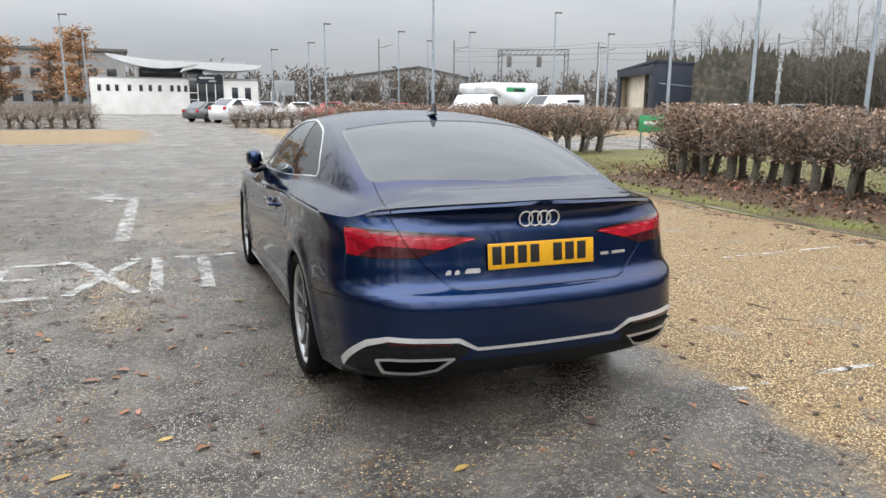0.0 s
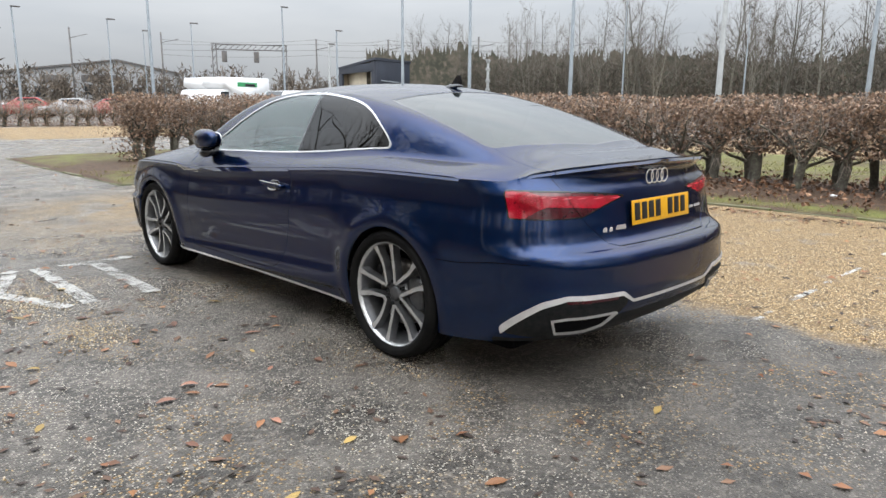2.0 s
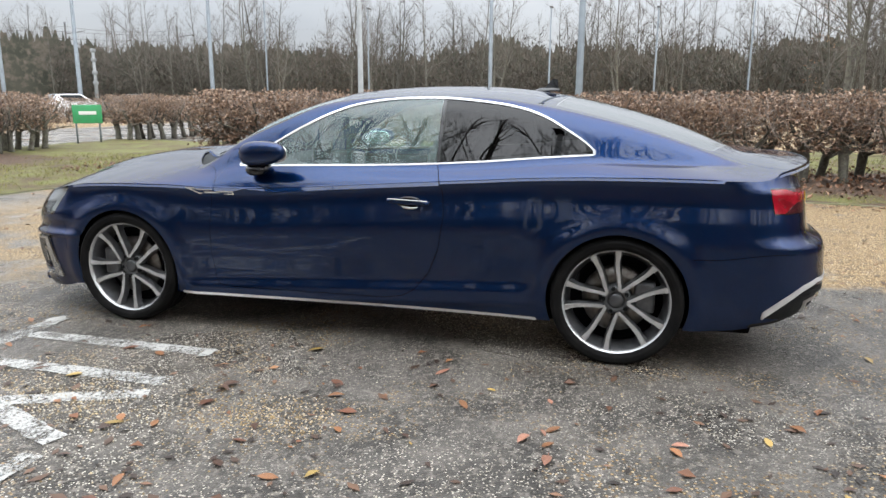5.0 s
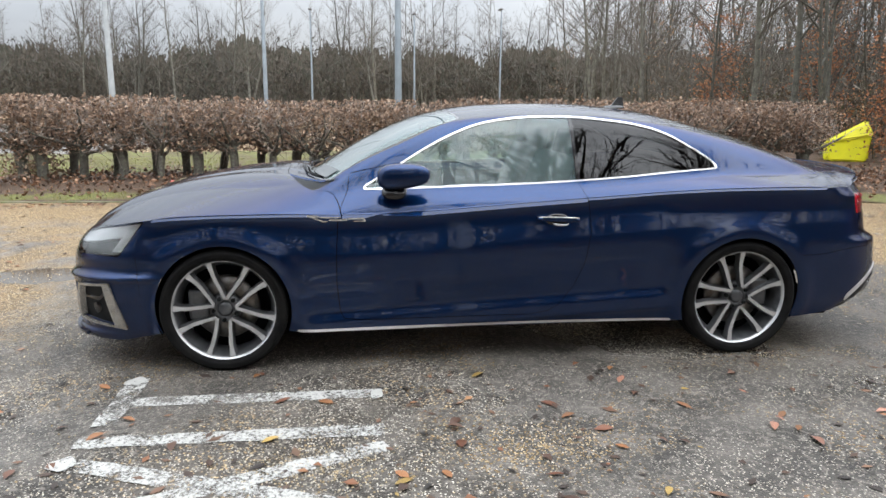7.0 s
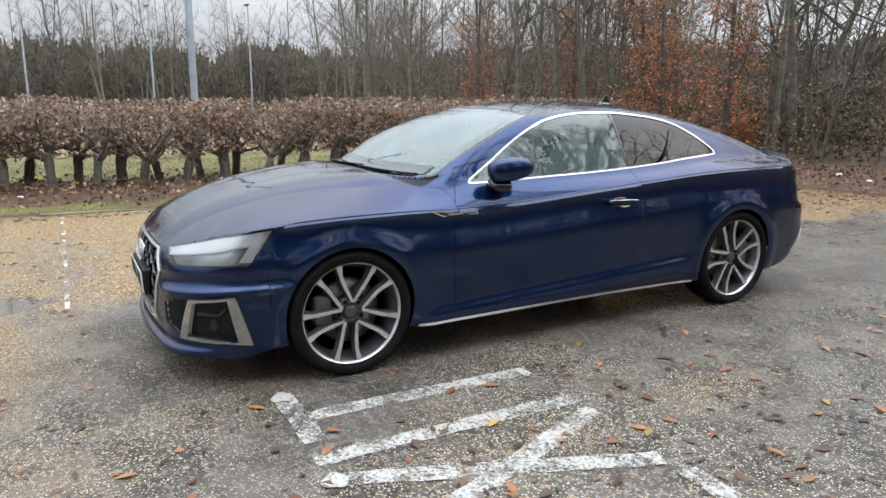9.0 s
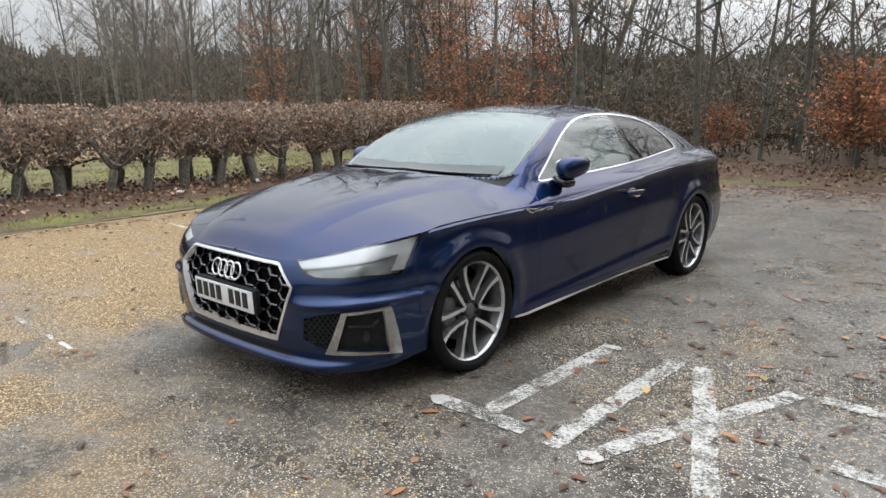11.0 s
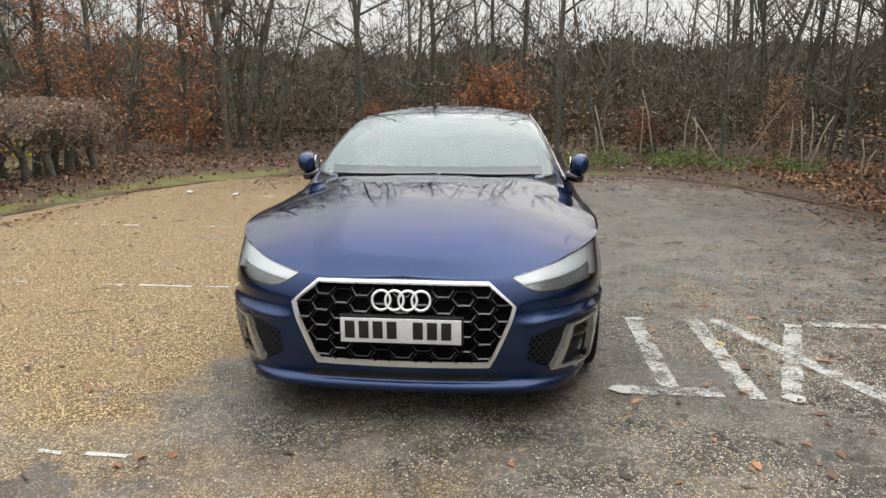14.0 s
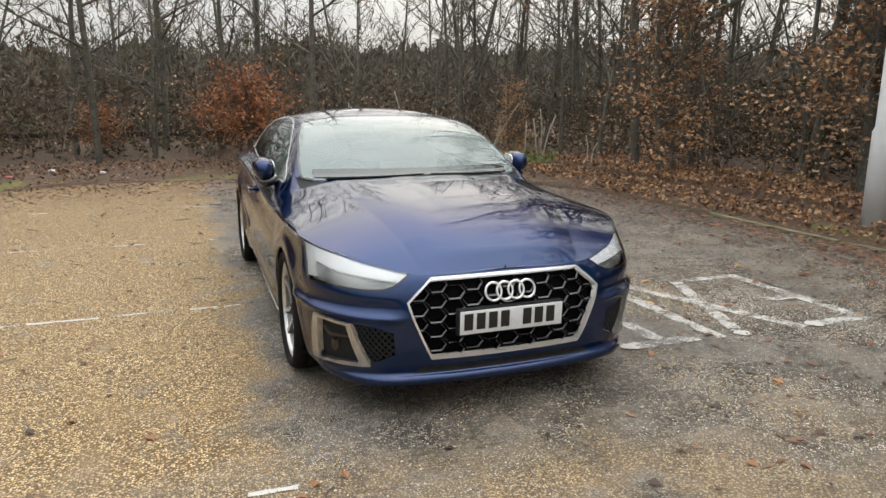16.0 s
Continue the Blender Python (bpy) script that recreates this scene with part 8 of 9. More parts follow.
def van(m, luton, label):
    c = tagged(empty("van", m), label, "van")
    if luton:
        profile_body("cab", [(0.9, 0.35), (3.1, 0.35), (3.15, 0.95), (2.75, 1.25), (2.15, 2.15), (0.9, 2.2)], 1.95, MAT_VAN, c, 0.06, 1.3)
        profile_body("box_body", [(-3.2, 0.75), (1.0, 0.75), (1.0, 2.0), (1.9, 2.45), (1.75, 3.05), (-3.2, 3.1)], 2.15, MAT_VAN, c)
        for s in (-1, 1):
            part("cab_window", mesh_from("cab_window", [(2.45, s * 0.95, 1.35), (2.05, s * 0.93, 2.0), (1.25, s * 0.93, 2.0), (1.25, s * 0.95, 1.35)], [(0, 1, 2, 3) if s < 0 else (3, 2, 1, 0)], False, [MAT_DARKWIN]), None, c)
            part("green_flash", mesh_from("green_flash", [(-0.2, s * 1.085, 0.95), (-1.3, s * 1.085, 1.35), (-3.1, s * 1.085, 1.75), (-3.1, s * 1.085, 0.95)], [(3, 2, 1, 0) if s < 0 else (0, 1, 2, 3)], False, [MAT_SIGN_GREEN]), None, c)
            part("dark_flash", mesh_from("dark_flash", [(0.1, s * 1.086, 0.95), (-0.15, s * 1.086, 0.95), (-1.5, s * 1.086, 1.5), (-3.1, s * 1.086, 1.82), (-1.3, s * 1.086, 1.5)], [(0, 1, 2, 3, 4) if s > 0 else (4, 3, 2, 1, 0)], False, [MAT_DARKWIN]), None, c)
            part("letter_bar", box(2.2, 0.02, 0.34, 0.005, (-0.6, s * 1.085, 2.55)), MAT_SIGN_GREEN, c)
            part("letter_bar", box(1.1, 0.02, 0.2, 0.005, (-0.9, s * 1.10, 2.5)), MAT_DARKWIN, c)
        wheels(c, (-2.0, 2.3), 0.9)
    else:
        profile_body("body", [(-2.6, 0.4), (2.4, 0.4), (2.5, 0.9), (2.1, 1.15), (1.4, 1.85), (-2.55, 1.95)], 1.9, MAT_VAN, c, 0.06, 1.2)
        for s in (-1, 1):
            part("cab_window", mesh_from("cab_window", [(1.85, s * 0.92, 1.2), (1.4, s * 0.90, 1.7), (0.5, s * 0.90, 1.7), (0.5, s * 0.92, 1.2)], [(0, 1, 2, 3) if s < 0 else (3, 2, 1, 0)], False, [MAT_DARKWIN]), None, c)
            part("letter_bar", box(1.4, 0.02, 0.2, 0.005, (-1.2, s * 0.93, 1.45)), MAT_DARKWIN, c)
        part("windscreen", mesh_from("windscreen", [(2.06, -0.8, 1.2), (2.06, 0.8, 1.2), (1.45, 0.75, 1.82), (1.45, -0.75, 1.82)], [(0, 1, 2, 3)], False, [MAT_DARKWIN]), None, c)
        wheels(c, (-1.6, 1.6), 0.86)
    return c


van(pose(23.4, 46.6, 0.0, 0, 0, 200), True, "white box van with a green flash on its side")
van(pose(23.2, 49.4, 0.0, 0, 0, 200), True, "white box van with a green flash parked behind another")
van(pose(25.8, 42.4, 0.22, 0, 0, 199), False, "white panel van with dark lettering bars")
far_hedge = [hedge_plant(91 + k, 430, True).finish("hedge_plant", "low brown beech hedge plant beyond the road", "hedge", MAT_HEDGE_LEAF, MAT_HEDGE_TWIG, pose(-25.0 - 0.7 * k, 37.4, 0.0, 0, 0, 90), "far beech hedge") for k in range(2)]
for k, (x0, x1, y0, y1) in enumerate(((-24, -4.9, 37.3, 36.9), (1.9, 30, 37.2, 27.0))):
    n = int(math.hypot(x1 - x0, y1 - y0) / 0.62)
    for i in range(n):
        t = (i + 0.5) / n
        copy_thing(far_hedge[rh.randrange(2)], pose(x0 + (x1 - x0) * t, y0 + (y1 - y0) * t + rh.uniform(-0.1, 0.1), 0.0, 0, 0, 90 + rh.uniform(-10, 10)) @ Matrix.Diagonal((1.25, 1.15, 0.98, 1)))


# posts and masts
def lamp_post(x, y, h, r, mat, head=True, label="grey steel lamp post", arm=0.0, yaw=0.0):
    p = tagged(empty("lamp_post", pose(x, y, 0, 0, 0, yaw)), label, "lamp post", "lamp posts")
    part("pole", tube_mesh("pole", [(0, 0, 0), (0, 0, 1.1), (0, 0, 1.15), (0, 0, h)], [r * 1.25, r * 1.2, r, r * 0.6], 10, mat), None, p)
    if head:
        part("lamp_head", box(0.6, 0.22, 0.09, 0.03, (0.25 + arm, 0, h)), MAT_STEEL, p)
        if arm:
            part("arm", tube_mesh("arm", [(0, 0, h), (arm, 0, h + 0.05)], r * 0.5, 6, mat), None, p)
    return p


lamp_post(13.2, -0.24, 9.0, 0.085, MAT_POST, label="thick grey-green steel lamp post behind the hedge")
lamp_post(34.0, 13.3, 10.5, 0.16, MAT_POST_WHITE, label="white tapered lamp post beyond the road")
lamp_post(29.8, 5.07, 10.0, 0.10, MAT_POST)
lamp_post(-5.85, -0.48, 8.0, 0.105, MAT_POST_PALE, label="pale grey lamp post behind the kerb")
for x, y, h, r, mt in ((19.4, 51.3, 12.5, 0.13, 1), (10.9, 53.8, 7.7, 0.09, 1), (9.6, 54.0, 6.2, 0.08, 1), (28.4, 47.1, 8.7, 0.09, 1), (31.5, 45.2, 5.95, 0.12, 0), (27.6, 31.5, 11, 0.11, 1), (40.5, 37.9, 12.5, 0.16, 1), (32.5, 21.8, 11.5, 0.12, 1), (16.7, 52.2, 7.2, 0.06, 1), (22.2, 50.2, 7.2, 0.06, 1), (6.7, 54.5, 5.6, 0.07, 1), (-8.3, 54.7, 7.6, 0.08, 1), (-6.9, 55.0, 6.6, 0.07, 1), (19.0, 51.5, 6.5, 0.05, 1), (32.0, 44.8, 7.0, 0.10, 1), (33.6, 18.9, 7.4, 0.05, 1), (46.0, 4.0, 7.5, 0.07, 1), (45.0, -3.0, 7.2, 0.07, 1), (48.0, 18.0, 8.0, 0.06, 1), (40.0, -8.0, 7.0, 0.06, 1)):
    lamp_post(x, y, h, r, (MAT_POST_WHITE, MAT_POST)[mt], h < 9)
mast = tagged(empty("camera_mast", pose(50.0, 44.5, 0)), "white mast with a small camera head", "mast")
part("pole", tube_mesh("pole", [(0, 0, 0), (0, 0, 5.4)], [0.16, 0.12], 10, MAT_POST_WHITE), None, mast)
for z in (2.6, 3.5, 4.6, 5.4):
    part("camera_head", box(0.34, 0.34, 0.30, 0.05, (0, 0, z)), MAT_POST_WHITE, mast)

gan = tagged(empty("railway_gantry", pose(55.3, 100.8, 0, 0, 0, -28)), "dark steel lattice gantry over the railway", "gantry")
for x in (-5.4, 5.4):
    for dx in (-0.3, 0.3):
        part("leg", tube_mesh("leg", [(x + dx, 0, 0), (x + dx, 0, 10.0)], 0.10, 6, MAT_STEEL), None, gan)
    for k in range(9):
        part("brace", tube_mesh("brace", [(x - 0.3, 0, k * 1.1), (x + 0.3, 0, k * 1.1 + 1.1)], 0.05, 4, MAT_STEEL), None, gan)
for z in (9.4, 10.2):
    part("beam", tube_mesh("beam", [(-5.9, 0, z), (5.9, 0, z)], 0.09, 6, MAT_STEEL), None, gan)
for k in range(13):
    part("brace", tube_mesh("brace", [(-5.9 + k * 0.9, 0, 9.4), (-5.0 + k * 0.9, 0, 10.2)], 0.05, 4, MAT_STEEL), None, gan)
for x in (-3.9, 1.0):
    part("signal_head", box(0.8, 0.5, 1.7, 0.08, (x, -0.2, 8.3)), MAT_STEEL, gan)
for x, y, h in ((62, 92, 11.0), (70, 84, 11.0), (80, 74, 11.5), (88, 62, 11.5), (45, 110, 12.0), (34, 118, 12.5)):
    pm = tagged(empty("catenary_mast", pose(x, y, 0, 0, 0, -35)), "thin steel railway mast with a bracket arm", "mast", "railway masts")
    part("pole", tube_mesh("pole", [(0, 0, 0), (0, 0, h)], 0.13, 6, MAT_STEEL), None, pm)
    part("arm", tube_mesh("arm", [(0, 0, h - 1.6), (2.6, 0, h - 1.0)], 0.05, 5, MAT_STEEL), None, pm)

wires = tagged(empty("overhead_wires"), "thin dark overhead wires strung between the railway masts", "wires")
LINE = [(45, 110), (62, 92), (70, 84), (80, 74), (88, 62)]
for z0, sag in ((10.9, 0.5), (10.2, 0.15), (9.3, 0.1), (8.6, 0.4)):
    for (xa, ya), (xb, yb) in zip(LINE, LINE[1:]):
        pts = [(xa + (xb - xa) * q / 8, ya + (yb - ya) * q / 8, z0 - 4 * sag * (q / 8) * (1 - q / 8)) for q in range(9)]
        part("wire", tube_mesh("wire", pts, 0.022, 4, MAT_STEEL), None, wires)

sg = tagged(empty("sign_board", pose(12.3, 13.0, 0, 0, 0, -35)), "small green sign board on two posts", "sign")
part("panel", box(0.75, 0.04, 0.50, 0.008, (0, 0, 0.85)), MAT_SIGN_GREEN, sg)
part("letter_bar", box(0.45, 0.01, 0.09, 0.003, (0, -0.025, 0.88)), MAT_WHITE_WALL, sg)
for x in (-0.3, 0.3):
    part("post", tube_mesh("post", [(x, 0.03, 0), (x, 0.03, 1.1)], 0.025, 6, MAT_POST), None, sg)
sg2 = tagged(empty("sign_board", pose(9.6, 75, 0)), "grey notice board on posts near the offices", "sign")
part("panel", box(2.2, 0.1, 1.6, 0.02, (1.2, 0, 3.0)), MAT_GREY_METAL, sg2)
for x in (0.3, 2.1):
    part("post", tube_mesh("post", [(x, 0.1, 0), (x, 0.1, 3.8)], 0.07, 6, MAT_POST_WHITE), None, sg2)
for k in range(6):
    bo = part("white_bollard_post", tube_mesh("white_bollard_post", [(0, 0, 0), (0, 0, 2.6)], 0.09, 8, MAT_POST_WHITE if k % 2 else MAT_STEEL), None)
    bo.matrix_basis = pose(8.6 + k * 0.32, 72, 0)
    tagged(bo, "slim upright post near the office entrance", "post", "entrance posts")
birch = bare_tree(70, 9.5, 0.16, 0.15, 14, 3600, (0.2, 0.95), 0.22, 0.22).finish("autumn_tree", "tall tree with orange-brown autumn leaves behind the offices", "tree", MAT_BRONZE, at=pose(-11.5, 96, 0, 0, 0, 20) @ Matrix.Diagonal((1.9, 1.9, 1.155, 1)))
copy_thing(birch, pose(-21, 100, 0, 0, 0, 130) @ Matrix.Diagonal((1.2, 1.2, 0.9, 1)))
copy_thing(birch, pose(-15.5, 106, 0, 0, 0, 250) @ Matrix.Diagonal((1.1, 1.1, 0.9, 1)))

# ---- small things ----
MAT_BIN = material("bright_yellow_plastic", (0.85, 0.80, 0.015), 0.45, second=(0.76, 0.72, 0.02), scale=3)
gb = tagged(empty("grit_bin", pose(10.55, -10.3, 0.06, 0, -10, 150) @ Matrix.Diagonal((0.79, 0.86, 0.92, 1))), "bright yellow plastic grit bin tipped against the hedge", "bin")
V = [(-0.62, -0.42, 0), (0.62, -0.42, 0), (0.62, 0.42, 0), (-0.62, 0.42, 0), (-0.68, -0.50, 0.41), (0.68, -0.50, 0.41), (0.68, 0.50, 0.62), (-0.68, 0.50, 0.62)]
bmx = bmesh.new()
bmx.from_mesh(mesh_from("bin_body", V, [(0, 3, 2, 1), (0, 1, 5, 4), (1, 2, 6, 5), (2, 3, 7, 6), (3, 0, 4, 7), (4, 5, 6, 7)]))
bmesh.ops.bevel(bmx, geom=list(bmx.edges), offset=0.035, segments=3, affect="EDGES")
part("bin_body", bmx, MAT_BIN, gb, smooth=False)
lid = [(-0.74, -0.58, 0.40), (0.74, -0.58, 0.40), (0.74, 0.54, 0.62), (-0.74, 0.54, 0.62), (-0.72, -0.56, 0.47), (0.72, -0.56, 0.47), (0.66, 0.36, 1.00), (-0.66, 0.36, 1.00)]
bmx = bmesh.new()
bmx.from_mesh(mesh_from("bin_lid", lid, [(0, 3, 2, 1), (0, 1, 5, 4), (1, 2, 6, 5), (2, 3, 7, 6), (3, 0, 4, 7), (4, 5, 6, 7)]))
bmesh.ops.bevel(bmx, geom=list(bmx.edges), offset=0.04, segments=3, affect="EDGES")
part("bin_lid", bmx, MAT_BIN, gb, smooth=False)
for k in range(4):
    for s in (-1, 1):
        part("rib", box(0.05, 0.04, 0.26, 0.012, (-0.45 + 0.3 * k, s * 0.46, 0.22)), MAT_BIN, gb)

LEAF_MATS = [material("fallen_leaf_" + n, c, 0.5, second=tuple(q * 0.6 for q in c), scale=30, per_object=0.25) for n, c in (("orange", (0.36, 0.16, 0.065)), ("russet", (0.21, 0.085, 0.045)), ("brown", (0.12, 0.060, 0.036)), ("yellow", (0.48, 0.32, 0.09)), ("dark", (0.035, 0.028, 0.022)), ("pink", (0.42, 0.20, 0.13)))]
LEAF_WORDS = ["orange", "russet", "brown", "yellow", "dark wet", "pinkish brown"]


def leaf_mesh(seed, mat):
    rg = random.Random(seed)
    n = 7
    V, F = [], []
    curl, twist = rg.uniform(0.15, 0.7), rg.uniform(-0.5, 0.5)
    for i in range(n):
        t = i / (n - 1)
        w = 0.36 * math.sin(math.pi * min(1, t * 0.93 + 0.05)) ** 0.8 * (1 + rg.uniform(-0.08, 0.08))
        for s in (-1, 0, 1):
            z = curl * 0.22 * abs(s) * w * 2 + 0.10 * curl * math.sin(t * 3.1) + 0.05 * twist * s * t
            V.append((t - 0.5, s * w * 0.5 * 1.3, max(0.0, z)))
    for i in range(n - 1):
        for s in range(2):
            F.append((i * 3 + s, i * 3 + s + 3, i * 3 + s + 4, i * 3 + s + 1))
    k = len(V)
    V += [(-0.5, -0.012, 0.01), (-0.5, 0.012, 0.01), (-0.78, 0.012, 0.03), (-0.78, -0.012, 0.03)]
    F.append((k, k + 1, k + 2, k + 3))
    return mesh_from("fallen_leaf", V, F, True, [mat])


leaf_mes = [[leaf_mesh(100 + 7 * i + j, LEAF_MATS[i]) for j in range(3)] for i in range(6)]
rl = random.Random(23)


def drop_leaf(x, y, kind, size):
    size *= 0.78
    ob = new("fallen_leaf", leaf_mes[kind][rl.randrange(3)])
    ob.matrix_basis = pose(x, y, 0.006, rl.uniform(-8, 8), rl.uniform(-8, 8), rl.uniform(0, 360)) @ Matrix.Diagonal((size, size * rl.uniform(0.8, 1.15), size * rl.uniform(0.6, 1.2), 1))
    return tagged(ob, LEAF_WORDS[kind] + " fallen leaf lying flat on the tarmac", "leaf", "fallen leaves")


for x, y, kind, size in ((-1.434, -2.115, 0, 0.10), (-1.579, -1.98, 3, 0.08), (-1.408, -2.554, 0, 0.10), (-0.502, -2.637, 3, 0.09), (-1.696, -1.653, 5, 0.08), (-2.024, -1.613, 1, 0.08), (-1.601, -0.216, 0, 0.09), (-1.545, -0.778, 0, 0.10), (-2.027, 0.548, 0, 0.09), (-1.753, -1.632, 0, 0.08), (-2.238, -0.398, 3, 0.075), (-2.255, -0.039, 2, 0.10), (-2.296, -0.259, 0, 0.09), (-2.171, 1.293, 0, 0.10), (-1.436, 2.491, 0, 0.09), (-1.35, 0.86, 0, 0.10), (-1.72, 1.45, 2, 0.09), (-1.45, 1.70, 0, 0.08), (-2.40, -0.55, 0, 0.10), (-1.9, -0.35, 0, 0.08)):
    drop_leaf(x, y, kind, size)
for _ in range(46):
    drop_leaf(rl.uniform(-3.3, -1.05), rl.gauss(-0.2, 1.5), rl.choice([0, 0, 0, 1, 1, 5, 3, 2]), rl.uniform(0.075, 0.115))
placed = 66
while placed < 300:
    q = rl.random()
    if q < 0.55:
        x, y = rl.uniform(-4.9, -0.9), rl.uniform(-5.5, 5.5)
    elif q < 0.75:
        x, y = rl.uniform(-4.9, 3.0), -7.9 + abs(rl.gauss(0, 1.6))
    elif q < 0.88:
        x, y = -4.9 + abs(rl.gauss(0, 0.6)), rl.uniform(-7, 3)
    else:
        x, y = rl.uniform(-1, 5.2), rl.uniform(-5.5, 5.2)
    if lot_gap(np.array([x]), np.array([y]))[0] > -0.1 or (abs(x) < 0.93 and abs(y) < 2.4):
        continue
    drop_leaf(x, y, rl.choice([0, 0, 1, 1, 2, 2, 4, 4, 4, 5, 3]), rl.choice([0.03, 0.035, 0.04, 0.05, 0.06]))
    placed += 1

# drifts of small leaves along the kerbs, twigs and crumbs on the tarmac
g = Grower(51)
k = 0
while k < 9500:
    q = g.rng.random()
    if q < 0.45:
        x, y = g.rng.uniform(-4.9, 4.0), -8.2 + abs(g.rng.gauss(0, 1.1))
    elif q < 0.75:
        x, y = -5.0 + abs(g.rng.gauss(0, 0.65)), g.rng.uniform(-8, 3)
    elif q < 0.86:
        x, y = 5.4 - abs(g.rng.gauss(0, 0.2)), g.rng.uniform(-6, 6)
    else:
        x, y = g.rng.uniform(-4.8, 5.2), g.rng.uniform(-7, 11)
    if lot_gap(np.array([x]), np.array([y]))[0] > 0.25 or (abs(x) < 0.95 and abs(y) < 2.4):
        continue
    rg = g.rng
    a = rg.uniform(0, 6.28)
    L_ = rg.uniform(0.025, 0.07)
    v, f = g.leaf
    b = len(v)
    c, s = math.cos(a), math.sin(a)
    for px, py, pz in ((-0.5, 0, 0.0), (0, 0.3, rg.uniform(0, 0.25)), (0.5, 0, 0.05), (0, -0.3, rg.uniform(0, 0.25))):
        v.append((x + L_ * (px * c - py * s), y + L_ * (px * s + py * c), (0.005 if lot_gap(np.array([x]), np.array([y]))[0] < 0 else 0.045) + L_ * pz))
    f += [(b, b + 1, b + 2), (b, b + 2, b + 3)]
    k += 1
MAT_CRUMB = island_material("small_fallen_leaves", [(0.03, 0.022, 0.018), (0.10, 0.05, 0.03), (0.24, 0.10, 0.045), (0.36, 0.18, 0.08)], 0.6)
tagged(part("leaf_drift", mesh_from("leaf_drift", *g.leaf, False, [MAT_CRUMB]), None), "small brown leaves drifted along the kerb", "leaf litter", kind="stuff")
for k in range(46):
    x, y = rl.uniform(-4.5, 4.8), rl.uniform(-6, 5.5)
    if abs(x) < 1.0 and abs(y) < 2.5:
        continue
    ln, a = rl.uniform(0.05, 0.22), rl.uniform(0, 6.28)
    pts = [(-ln / 2, 0, 0.004), (0, rl.uniform(-0.02, 0.02), 0.006), (ln / 2, rl.uniform(-0.03, 0.03), 0.005)]
    tw = part("fallen_twig", tube_mesh("fallen_twig", pts, [0.003, 0.0035, 0.002], 5, MAT_TWIG), None)
    tw.matrix_basis = pose(x, y, 0.003, 0, 0, math.degrees(a))
    tagged(tw, "thin dark twig lying on the tarmac", "twig", "fallen twigs")

# leaf bits trodden flat all over the south-west of the tarmac
MAT_BITS = island_material("trodden_leaf_bits", [(0.020, 0.015, 0.012), (0.050, 0.030, 0.021), (0.11, 0.060, 0.036), (0.24, 0.13, 0.075)], 0.6)
g = Grower(71)
v, f = g.leaf
k = 0
while k < 12500:
    rg = g.rng
    x, y = (-4.95 + abs(rg.gauss(0, 0.42 if k % 2 else 1.7)), rg.uniform(-8.2, 5.5)) if rg.random() < 0.6 else (rg.uniform(-4.8, 4.6), -8.2 + abs(rg.gauss(0, 2.6)))
    if lot_gap(np.array([x]), np.array([y]))[0] > 0.05 or (abs(x) < 0.95 and abs(y) < 2.4) or noise.noise((x * 0.9, y * 0.9, 19)) < -0.35:
        continue
    r, a, b = rg.uniform(0.012, 0.030) * (1.5 if rg.random() < 0.2 else 1.0), rg.uniform(0, 6.28), len(v)
    for i, q in enumerate((1.0, 0.45, 1.0, 0.45)):
        v.append((x + r * q * math.cos(a + i * 1.571), y + r * q * math.sin(a + i * 1.571), 0.003 + rg.uniform(0, 0.006)))
    f += [(b, b + 1, b + 2), (b, b + 2, b + 3)]
    k += 1
tagged(part("leaf_bits", mesh_from("leaf_bits", *g.leaf, False, [MAT_BITS]), None), "brown leaf bits trodden onto the tarmac", "leaf litter", kind="stuff")

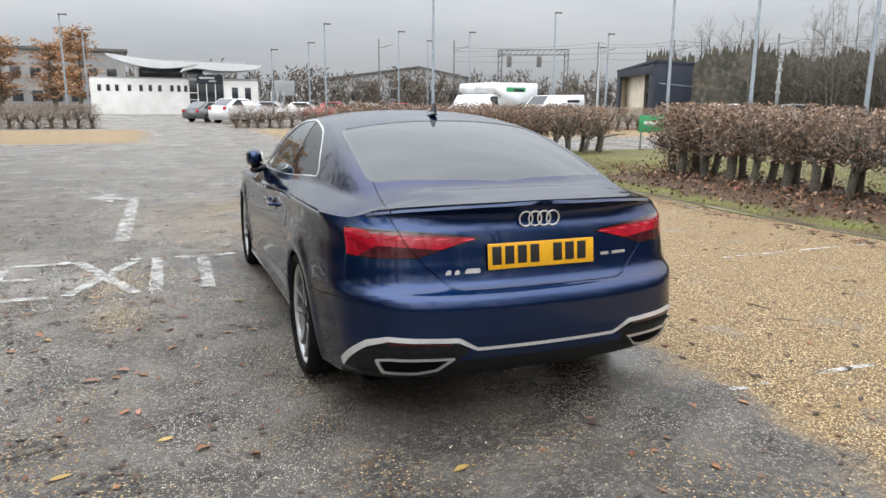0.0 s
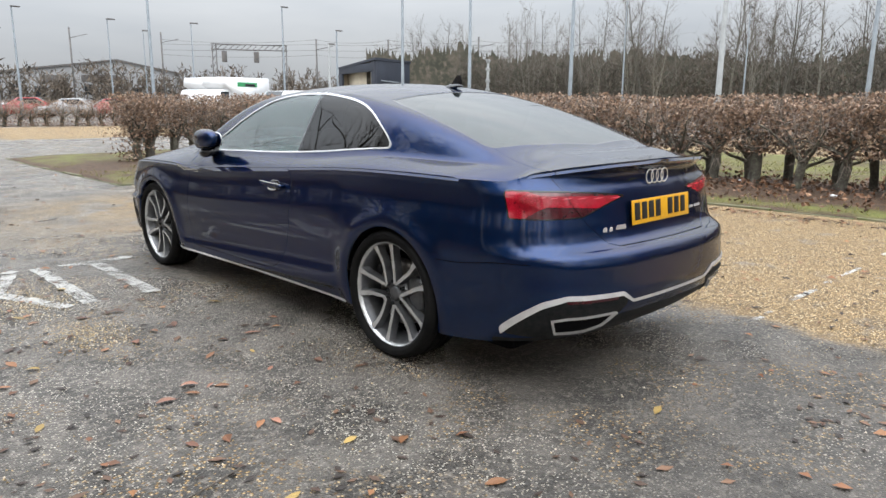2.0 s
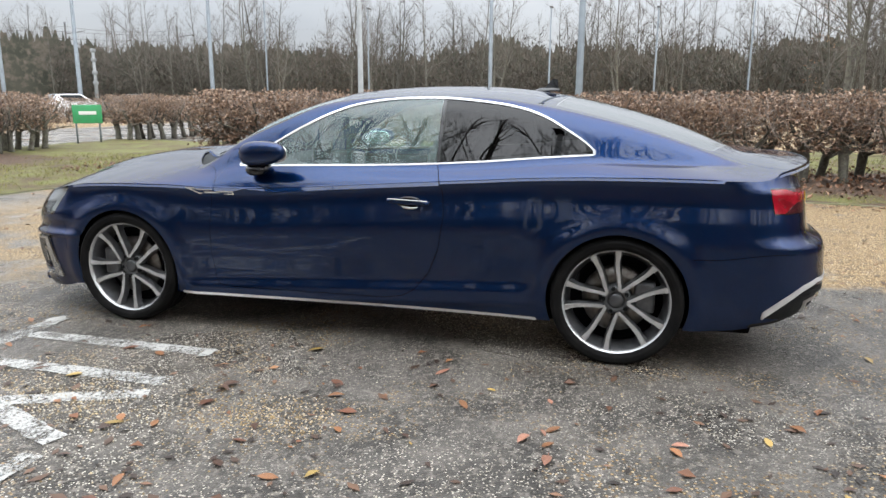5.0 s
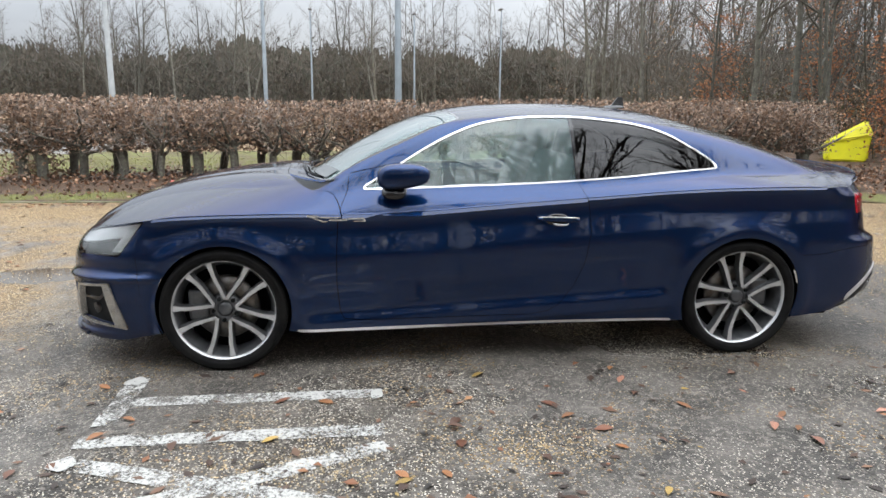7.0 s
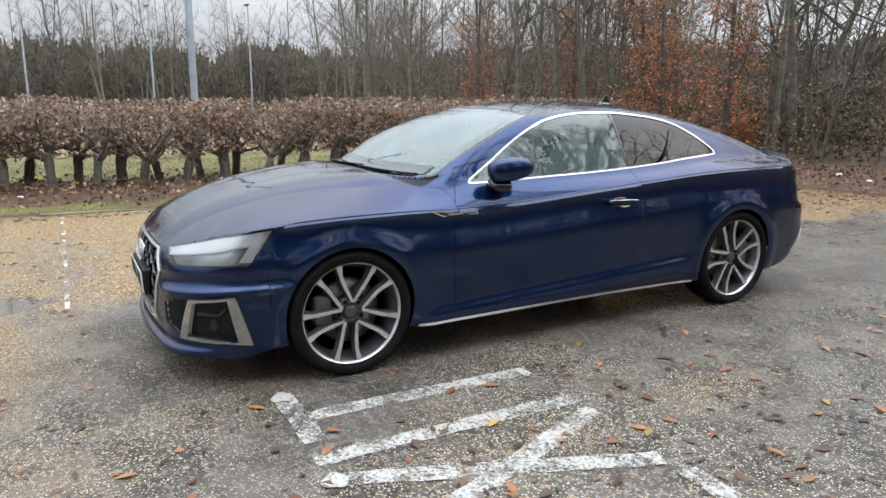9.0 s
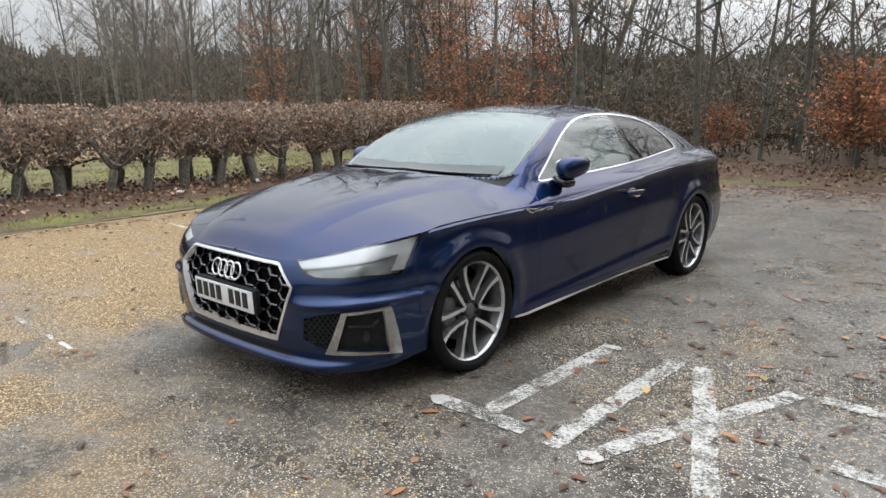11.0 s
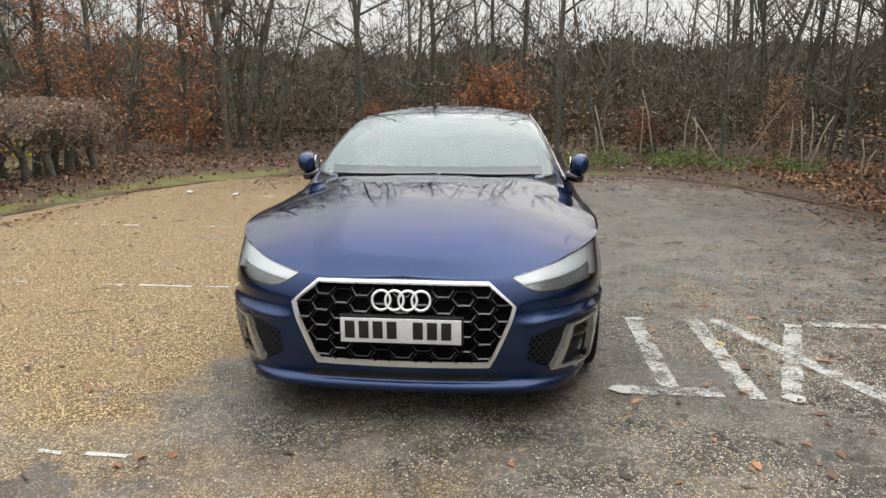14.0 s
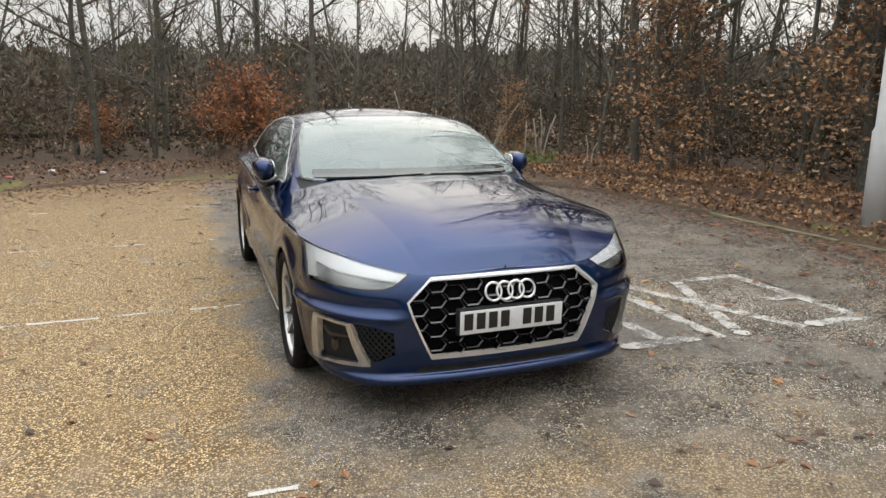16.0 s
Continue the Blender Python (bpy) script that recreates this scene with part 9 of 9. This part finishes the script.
# loose gravel grains near the car
MAT_GRAIN = island_material("loose_gravel_grains", [(0.20, 0.14, 0.07), (0.40, 0.29, 0.15), (0.55, 0.44, 0.28), (0.66, 0.60, 0.50)], 0.7)
g = Grower(61)
v, f = g.leaf
k = 0
while k < 9000:
    rg = g.rng
    q = rg.random()
    if k < 1500:
        x, y = ((-1.92, 0.88), (-1.87, -0.03))[k % 2]
        x, y = x + rg.gauss(0, 0.12), y + rg.gauss(0, 0.20)
    elif q < 0.45:
        x, y = rg.uniform(-4.2, 0.9), rg.uniform(-5.0, 5.2)
    elif q < 0.7:
        x, y = rg.gauss(-0.2, 0.9), rg.uniform(2.2, 4.6)
    else:
        x, y = rg.uniform(0.6, 3.4), rg.uniform(-5, 5)
    if abs(x) < 0.9 and abs(y) < 2.3 or (k >= 1500 and noise.noise((x * 0.8, y * 0.8, 9)) < -0.15):
        continue
    r = rg.uniform(0.0025, 0.0062)
    b = len(v)
    a = rg.uniform(0, 6.28)
    for i in range(4):
        v.append((x + r * math.cos(a + i * 1.571) * rg.uniform(0.7, 1.3), y + r * math.sin(a + i * 1.571) * rg.uniform(0.7, 1.3), 0.001))
    v.append((x + rg.gauss(0, r * 0.2), y + rg.gauss(0, r * 0.2), 0.001 + r * rg.uniform(0.7, 1.2)))
    f += [(b + i, b + (i + 1) % 4, b + 4) for i in range(4)]
    k += 1
tagged(part("gravel_grains", mesh_from("gravel_grains", *g.leaf, False, [MAT_GRAIN]), None), "loose yellow gravel grains scattered on the tarmac", "gravel", kind="stuff")

# litter on the verges
MAT_LITTER = material("crumpled_white_plastic", (0.72, 0.72, 0.72), 0.5, second=(0.55, 0.55, 0.56), scale=12)
MAT_LITTER_RED = material("crumpled_red_wrapper", (0.55, 0.14, 0.12), 0.45, second=(0.40, 0.08, 0.07), scale=12)
for x, y, s, red in ((6.67, -1.04, 0.10, 0), (6.75, 3.58, 0.09, 1), (6.5, 3.1, 0.07, 0), (7.3, 0.4, 0.08, 0), (8.3, -3.6, 0.10, 0), (7.0, -2.6, 0.13, 0), (4.1, -8.6, 0.10, 1), (2.7, -9.0, 0.10, 0), (3.6, -9.6, 0.14, 0), (-2.6, -8.7, 0.06, 0), (-3.1, -8.6, 0.06, 0), (-2.2, -8.6, 0.07, 0), (4.4, -5.1, 0.10, 0), (3.6, -4.9, 0.09, 0)):
    me = blob("litter", (s * 0.6, s * 0.35, s * 0.22), 2.0, 12, MAT_LITTER_RED if red else MAT_LITTER, lambda p: tuple(Vector(p) * (1 + 0.35 * noise.noise((p[0] * 40, p[1] * 40, p[2] * 40)))))
    lt = part("litter", me, None)
    lt.matrix_basis = pose(x, y, 0.02 + (0.09 + float(bank_rise(lot_gap(np.array([x]), np.array([y]))[0], x, y)) if lot_gap(np.array([x]), np.array([y]))[0] > 0 else 0.0), 0, 0, rl.uniform(0, 360))
    tagged(lt, "crumpled red wrapper in the leaf litter" if red else "crumpled white scrap of litter", "litter", "litter scraps")
